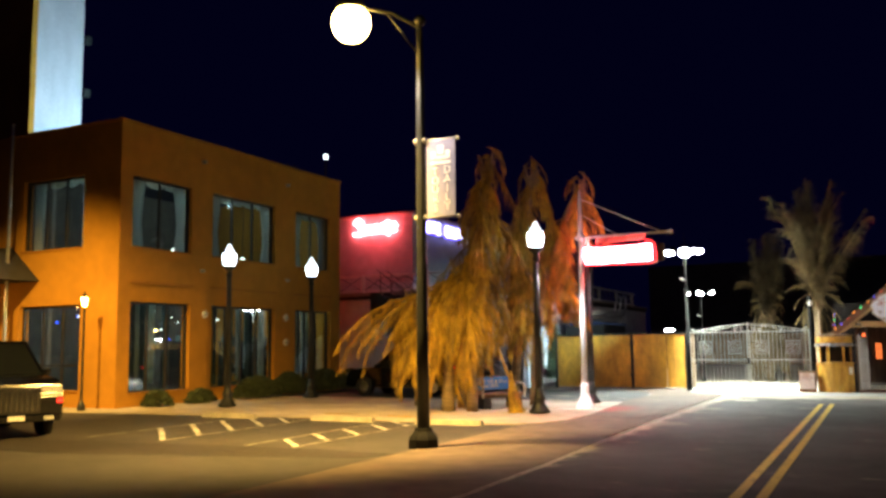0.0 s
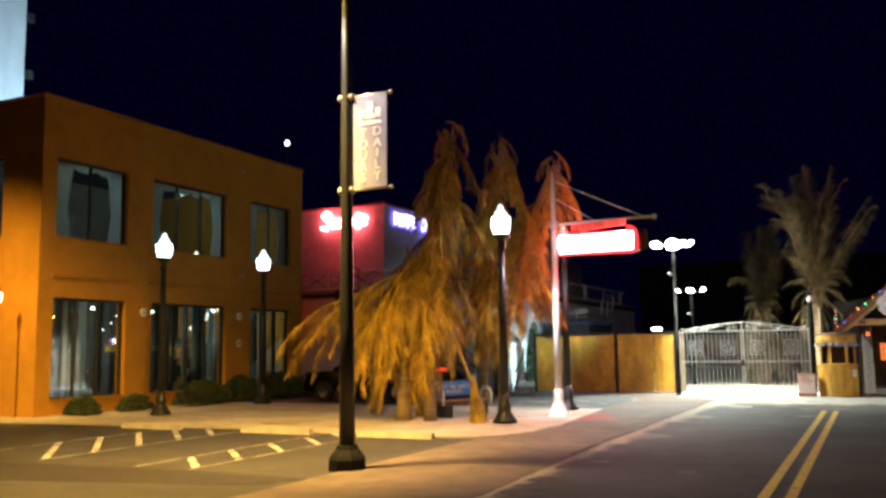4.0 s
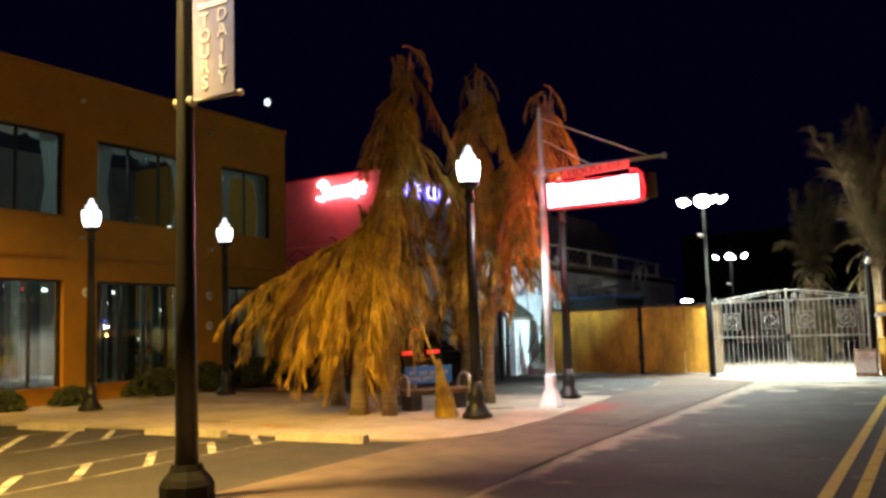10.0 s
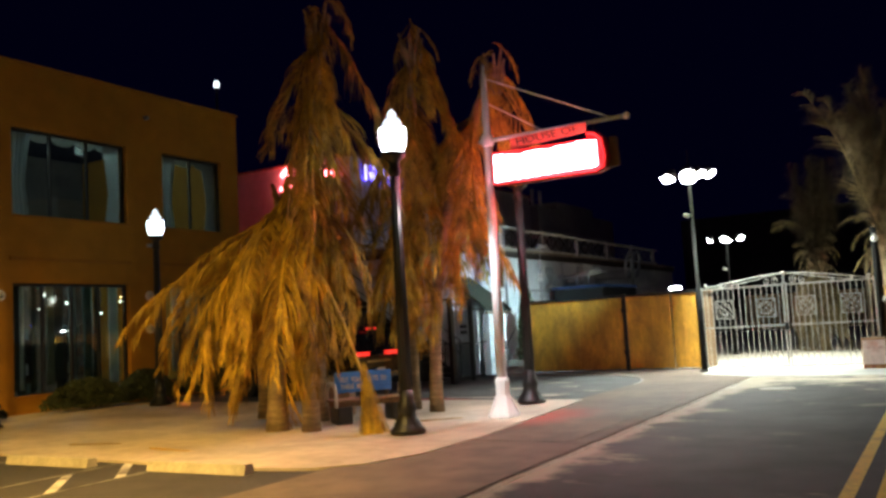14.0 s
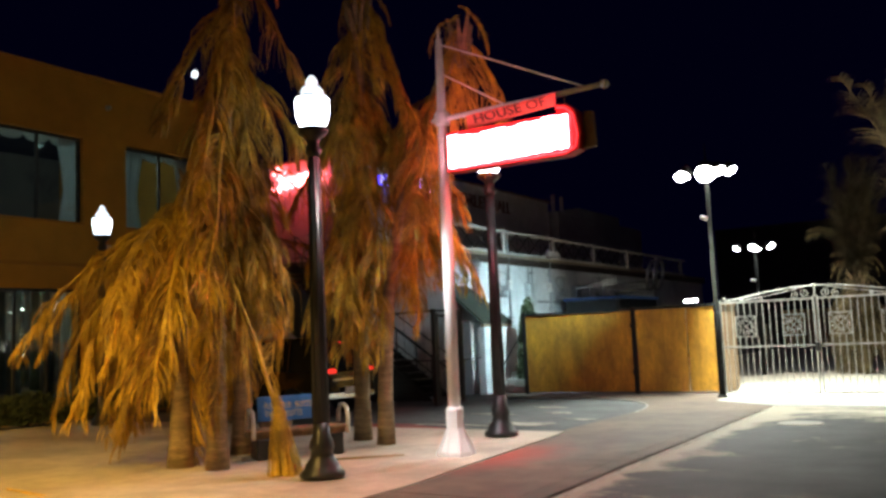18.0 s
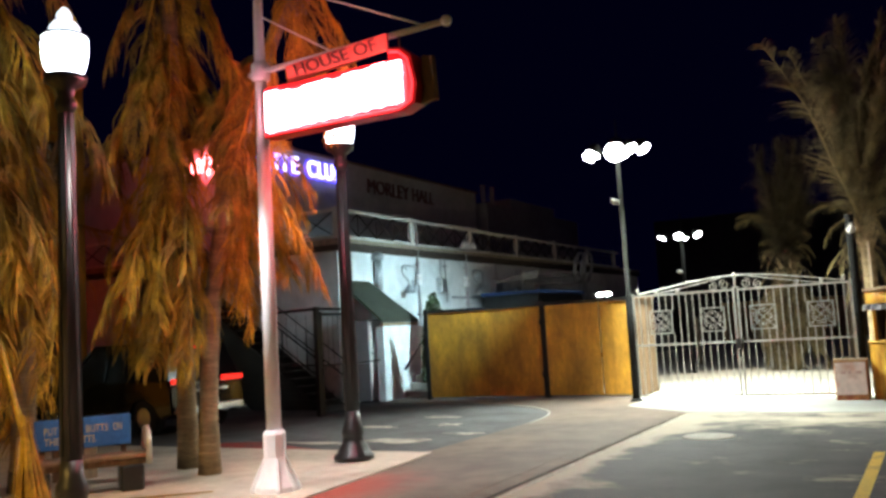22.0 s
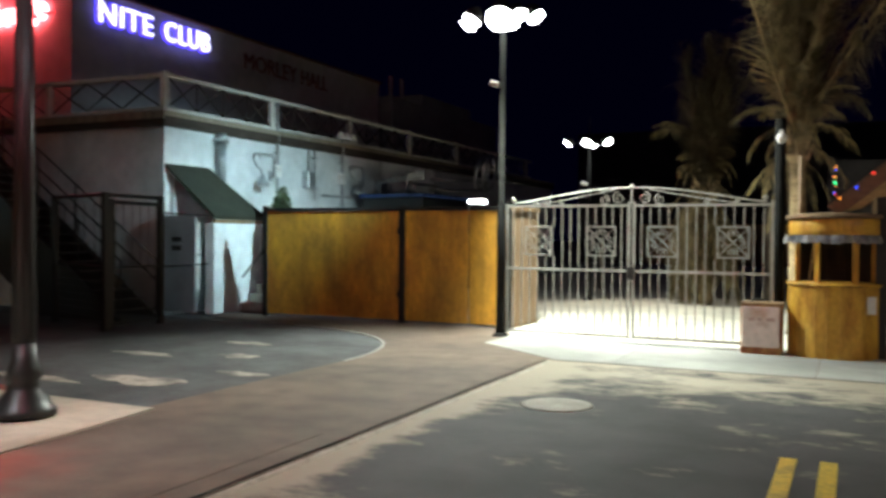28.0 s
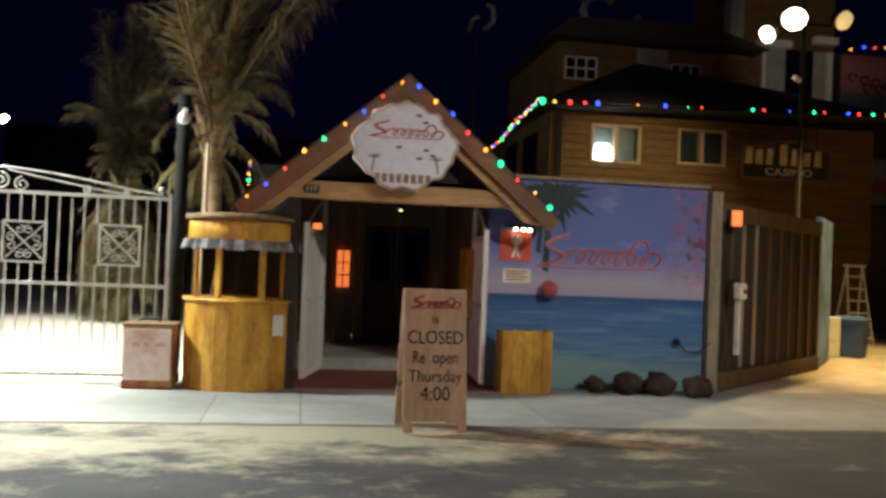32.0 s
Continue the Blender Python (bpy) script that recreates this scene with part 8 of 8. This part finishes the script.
for x0, x1 in ((-0.97, -0.3), (0.66, 1.09)):
    sh = part("shutter", bx(x0, x1, -0.04, -0.002, 6.6, 8.64), GREENGREY, tw, "pale louvred shutter")
    for k in range(17):
        part("slat", bx(x0 + 0.05, x1 - 0.05, -0.055, -0.041, 6.68 + 0.115 * k, 6.75 + 0.115 * k), GREENGREY, sh)
part("tower_window", bx(-0.29, 0.65, -0.03, -0.002, 6.6, 8.64), CARGLASS, tw)
part("cornice", bx(-1.27, -0.2, -0.25, -0.003, 8.65, 8.86), WHITEMETAL, tw)
part("cornice", bx(0.6, 1.36, -0.25, -0.003, 8.86, 9.08), WHITEMETAL, tw)
bb = thing("billboard", "sunset coloured painted billboard with dark script", "billboard", (18.6, 47.5, 0))
sunset = banded("sunset_paint", [(0.0, (0.05, 0.10, 0.16)), (1.0, (0.30, 0.10, 0.14)), (0.3, (0.08, 0.14, 0.2)), (0.42, (0.42, 0.16, 0.16)), (0.7, (0.45, 0.2, 0.24))], 6.7, 8.5, wobble=0.4)
part("panel", bx(-2.2, 2.4, 0, 0.15, 6.7, 8.5), sunset, bb)
st = bmesh.new()
for k in range(5):
    tube(st, [(-1.9 + 0.4 * k + 0.14 * math.cos(a), -0.02, 7.8 + 0.12 * math.sin(a) - 0.06 * k) for a in (0.7 * i for i in range(8))], 0.03, 5)
    tube(st, [(-1.4 + 0.4 * k + 0.14 * math.cos(a), -0.02, 7.5 + 0.12 * math.sin(a)) for a in (0.7 * i for i in range(8))], 0.03, 5)
part("script_stroke", st, BLACKPAINT, bb)
part("lower_panel", bx(-1.87, 2.4, 0, 0.15, 3.9, 5.3), GREYWALL, bb, "pale lower panel")
part("lower_stripe", prism([(-1.4, 4.3), (0.6, 4.15), (2.3, 4.5), (2.3, 4.9), (0.2, 4.75), (-0.9, 4.7)], -0.02, -0.002), ORANGESIGN, bb, "red swoosh")
part("frame", bx(-2.2, 2.4, 0.16, 0.5, 0.0, 8.6), ROOFING, bb)
light_string("coloured bulbs along the billboard top", [(16.3, 47.44, 8.55), (16.8, 47.44, 8.75), (21.0, 47.44, 8.9)], 0.4, 0.04, 15)
light_string("coloured bulbs below the billboard", [(15.2, 46.0, 6.1), (21.0, 46.0, 6.5)], 0.35, 0.04, 17)
far_sign = thing("roof_letters", "pale curved sign shapes high on the dark roof", "sign", (9.3, 50, 0))
fs = bmesh.new()
tube(fs, [(0.55 * math.cos(a), 0, 9.9 + 0.5 * math.sin(a)) for a in (0.7 + 0.35 * i for i in range(14))], 0.12, 5)
tube(fs, [(0.9, 0, 9.3), (1.2, 0, 9.5), (1.35, 0, 9.9)], 0.1, 5)
part("curve", fs, GREYWALL, far_sign)
fs = bmesh.new()
tube(fs, [(-4.3, 0, 8.9), (-4.2, 0, 9.3), (-4.0, 0, 9.4)], 0.07, 5)
tube(fs, [(-3.8, 0, 9.0), (-3.5, 0, 9.3), (-3.55, 0, 9.75), (-3.75, 0, 9.8)], 0.08, 5)
part("curve", fs, GREYWALL, far_sign)
part("post", lathe([(0.1, 0), (0.08, 9.2)], 6, at=(0.4, 0.3, 0)), DARKMETAL, far_sign)
part("post", lathe([(0.08, 0), (0.06, 8.9)], 6, at=(-4.0, 0.3, 0)), DARKMETAL, far_sign)
structure("dark_hedge_wall", bx(-0.9, 6.0, 41.0, 41.2, 0, 3.4), ROOFING, "dark timber wall behind the entrance porch", "wall")
structure("lane_wall", bx(11.5, 30, 46.5, 46.7, 0, 3.7), SHINGLE, "dark brown wall beyond the lane", "wall")


# ---- cars ----
def car(label, paint, glass, place, turn, tall, front, hood=1.04):
    """A parked sport utility car along local x, nose at +x."""
    c = thing("car", label, "car", place, turn)
    L, Wd = 2.3, 0.92
    low = [(-L, 0.42), (-L + 0.05, 0.95), (-L + 0.15, hood - 0.02), (1.05, hood), (1.95, hood - 0.07), (L - 0.08, hood - 0.2), (L, hood - 0.42), (L - 0.03, 0.36), (1.95, 0.3), (1.75, 0.55), (1.5, 0.66), (1.2, 0.6), (1.02, 0.3), (-1.02, 0.3), (-1.2, 0.6), (-1.5, 0.66), (-1.75, 0.55), (-1.95, 0.3)]
    bm = prism(low, -Wd, Wd)
    bmesh.ops.bevel(bm, geom=bm.edges[:], offset=0.035, segments=2, affect="EDGES")
    part("body", bm, paint, c)
    bm = bmesh.new()
    cab_ = [(-L + 0.12, hood - 0.02, Wd - 0.03), (-L + 0.35, tall, Wd - 0.2), (0.2, tall, Wd - 0.2), (1.0, hood - 0.01, Wd - 0.05)]
    a = [bm.verts.new((x, -w, z)) for x, z, w in cab_]
    b = [bm.verts.new((x, w, z)) for x, z, w in cab_]
    bm.faces.new(a), bm.faces.new(b[::-1])
    for i in range(4):
        bm.faces.new((a[i], b[i], b[(i + 1) % 4], a[(i + 1) % 4]))
    part("cabin", bm, glass, c, "dark reflecting glass")
    part("roof", bx(-L + 0.32, 0.25, -Wd + 0.18, Wd - 0.18, tall - 0.01, tall + 0.05, 0.02), paint, c)
    for s in (-1, 1):
        for x0, z0, x1, z1 in ((0.98, hood + 0.01, 0.22, tall), (-0.3, hood + 0.01, -0.3, tall), (-1.35, hood + 0.01, -1.3, tall)):
            p = bmesh.new()
            tube(p, [(x0, s * (Wd - 0.04), z0), (x1, s * (Wd - 0.2), z1)], 0.04, 4)
            part("pillar", p, paint, c)
        for x in (-1.48, 1.48):
            w = bmesh.new()
            tube(w, [(x, s * 0.68, 0.34), (x, s * 0.9, 0.34)], 0.34, 20)
            wh = part("wheel", w, TYRE, c)
            r = bmesh.new()
            tube(r, [(x, s * 0.9, 0.34), (x, s * 0.915, 0.34)], 0.2, 14)
            part("rim", r, CHROME, wh)
        part("headlight", bx(L - 0.16, L - 0.02, s * 0.69 - 0.21, s * 0.69 + 0.21, hood - 0.36, hood - 0.21, 0.02), LENS, c, "clear headlight")
        part("tail_light", bx(-L - 0.012, -L + 0.08, s * 0.62 - 0.26, s * 0.62 + 0.26, 0.97, 1.06, 0.01), TAILRED, c, "red tail light")
        mr = bmesh.new()
        tube(mr, [(0.85, s * Wd, hood + 0.01), (0.85, s * (Wd + 0.16), hood + 0.06)], 0.07, 6)
        part("mirror", mr, paint, c)
    part("grille", bx(L - 0.03, L + 0.015, -0.46, 0.46, 0.5, hood - 0.24, 0.01), DARKFRAME, c, "dark grille")
    if hood > 1.2:
        for k in range(9):
            part("grille_slat", bx(L + 0.016, L + 0.03, -0.42 + 0.1 * k, -0.38 + 0.1 * k, 0.56, hood - 0.28), CHROME, c, "chrome grille slat")
        part("marker_lamp", bx(L - 0.09, L + 0.0, 0.78, 0.9, 0.7, 0.8, 0.01), TAILRED, c, "small red marker lamp")
    for s in (-1, 1):
        part("fog_lamp", bx(L + 0.0, L + 0.056, s * 0.62 - 0.1, s * 0.62 + 0.1, 0.36, 0.45, 0.01), LENS, c, "small clear fog lamp")
    part("grille_bar", bx(L - 0.02, L + 0.025, -0.46, 0.46, hood - 0.3, hood - 0.25, 0.01), CHROME, c, "bright grille bar")
    part("bumper", bx(L - 0.06, L + 0.05, -0.86, 0.86, 0.34, 0.48, 0.02), paint, c)
    part("bumper", bx(-L - 0.06, -L + 0.06, -0.86, 0.86, 0.4, 0.55, 0.02), CHROME, c, "glossy rear bumper")
    part("brake_light", bx(-L + 0.17, -L + 0.21, -0.2, 0.2, tall - 0.1, tall - 0.06), TAILRED, c, "high red brake light")
    part("tail_trim", bx(-L - 0.012, -L + 0.04, -0.48, 0.48, 0.8, 0.84), CHROME, c)
    part("number_plate", bx(L + 0.051, L + 0.06, -0.16, 0.16, 0.37, 0.47) if front else bx(-L - 0.075, -L - 0.061, -0.16, 0.16, 0.5, 0.65), PLATE, c, "white number plate")
    return c


car("glossy black sport utility car parked tail out, lamps lit", CARBLACK, CARGLASS, (-14.8, 28.35, 0.006), 177, 1.72, False)
car("black sport utility car standing on the parking lot", CARBLACK, CARGLASS, (-17.0, 12.75, 0.0), -22, 1.95, True, 1.27)
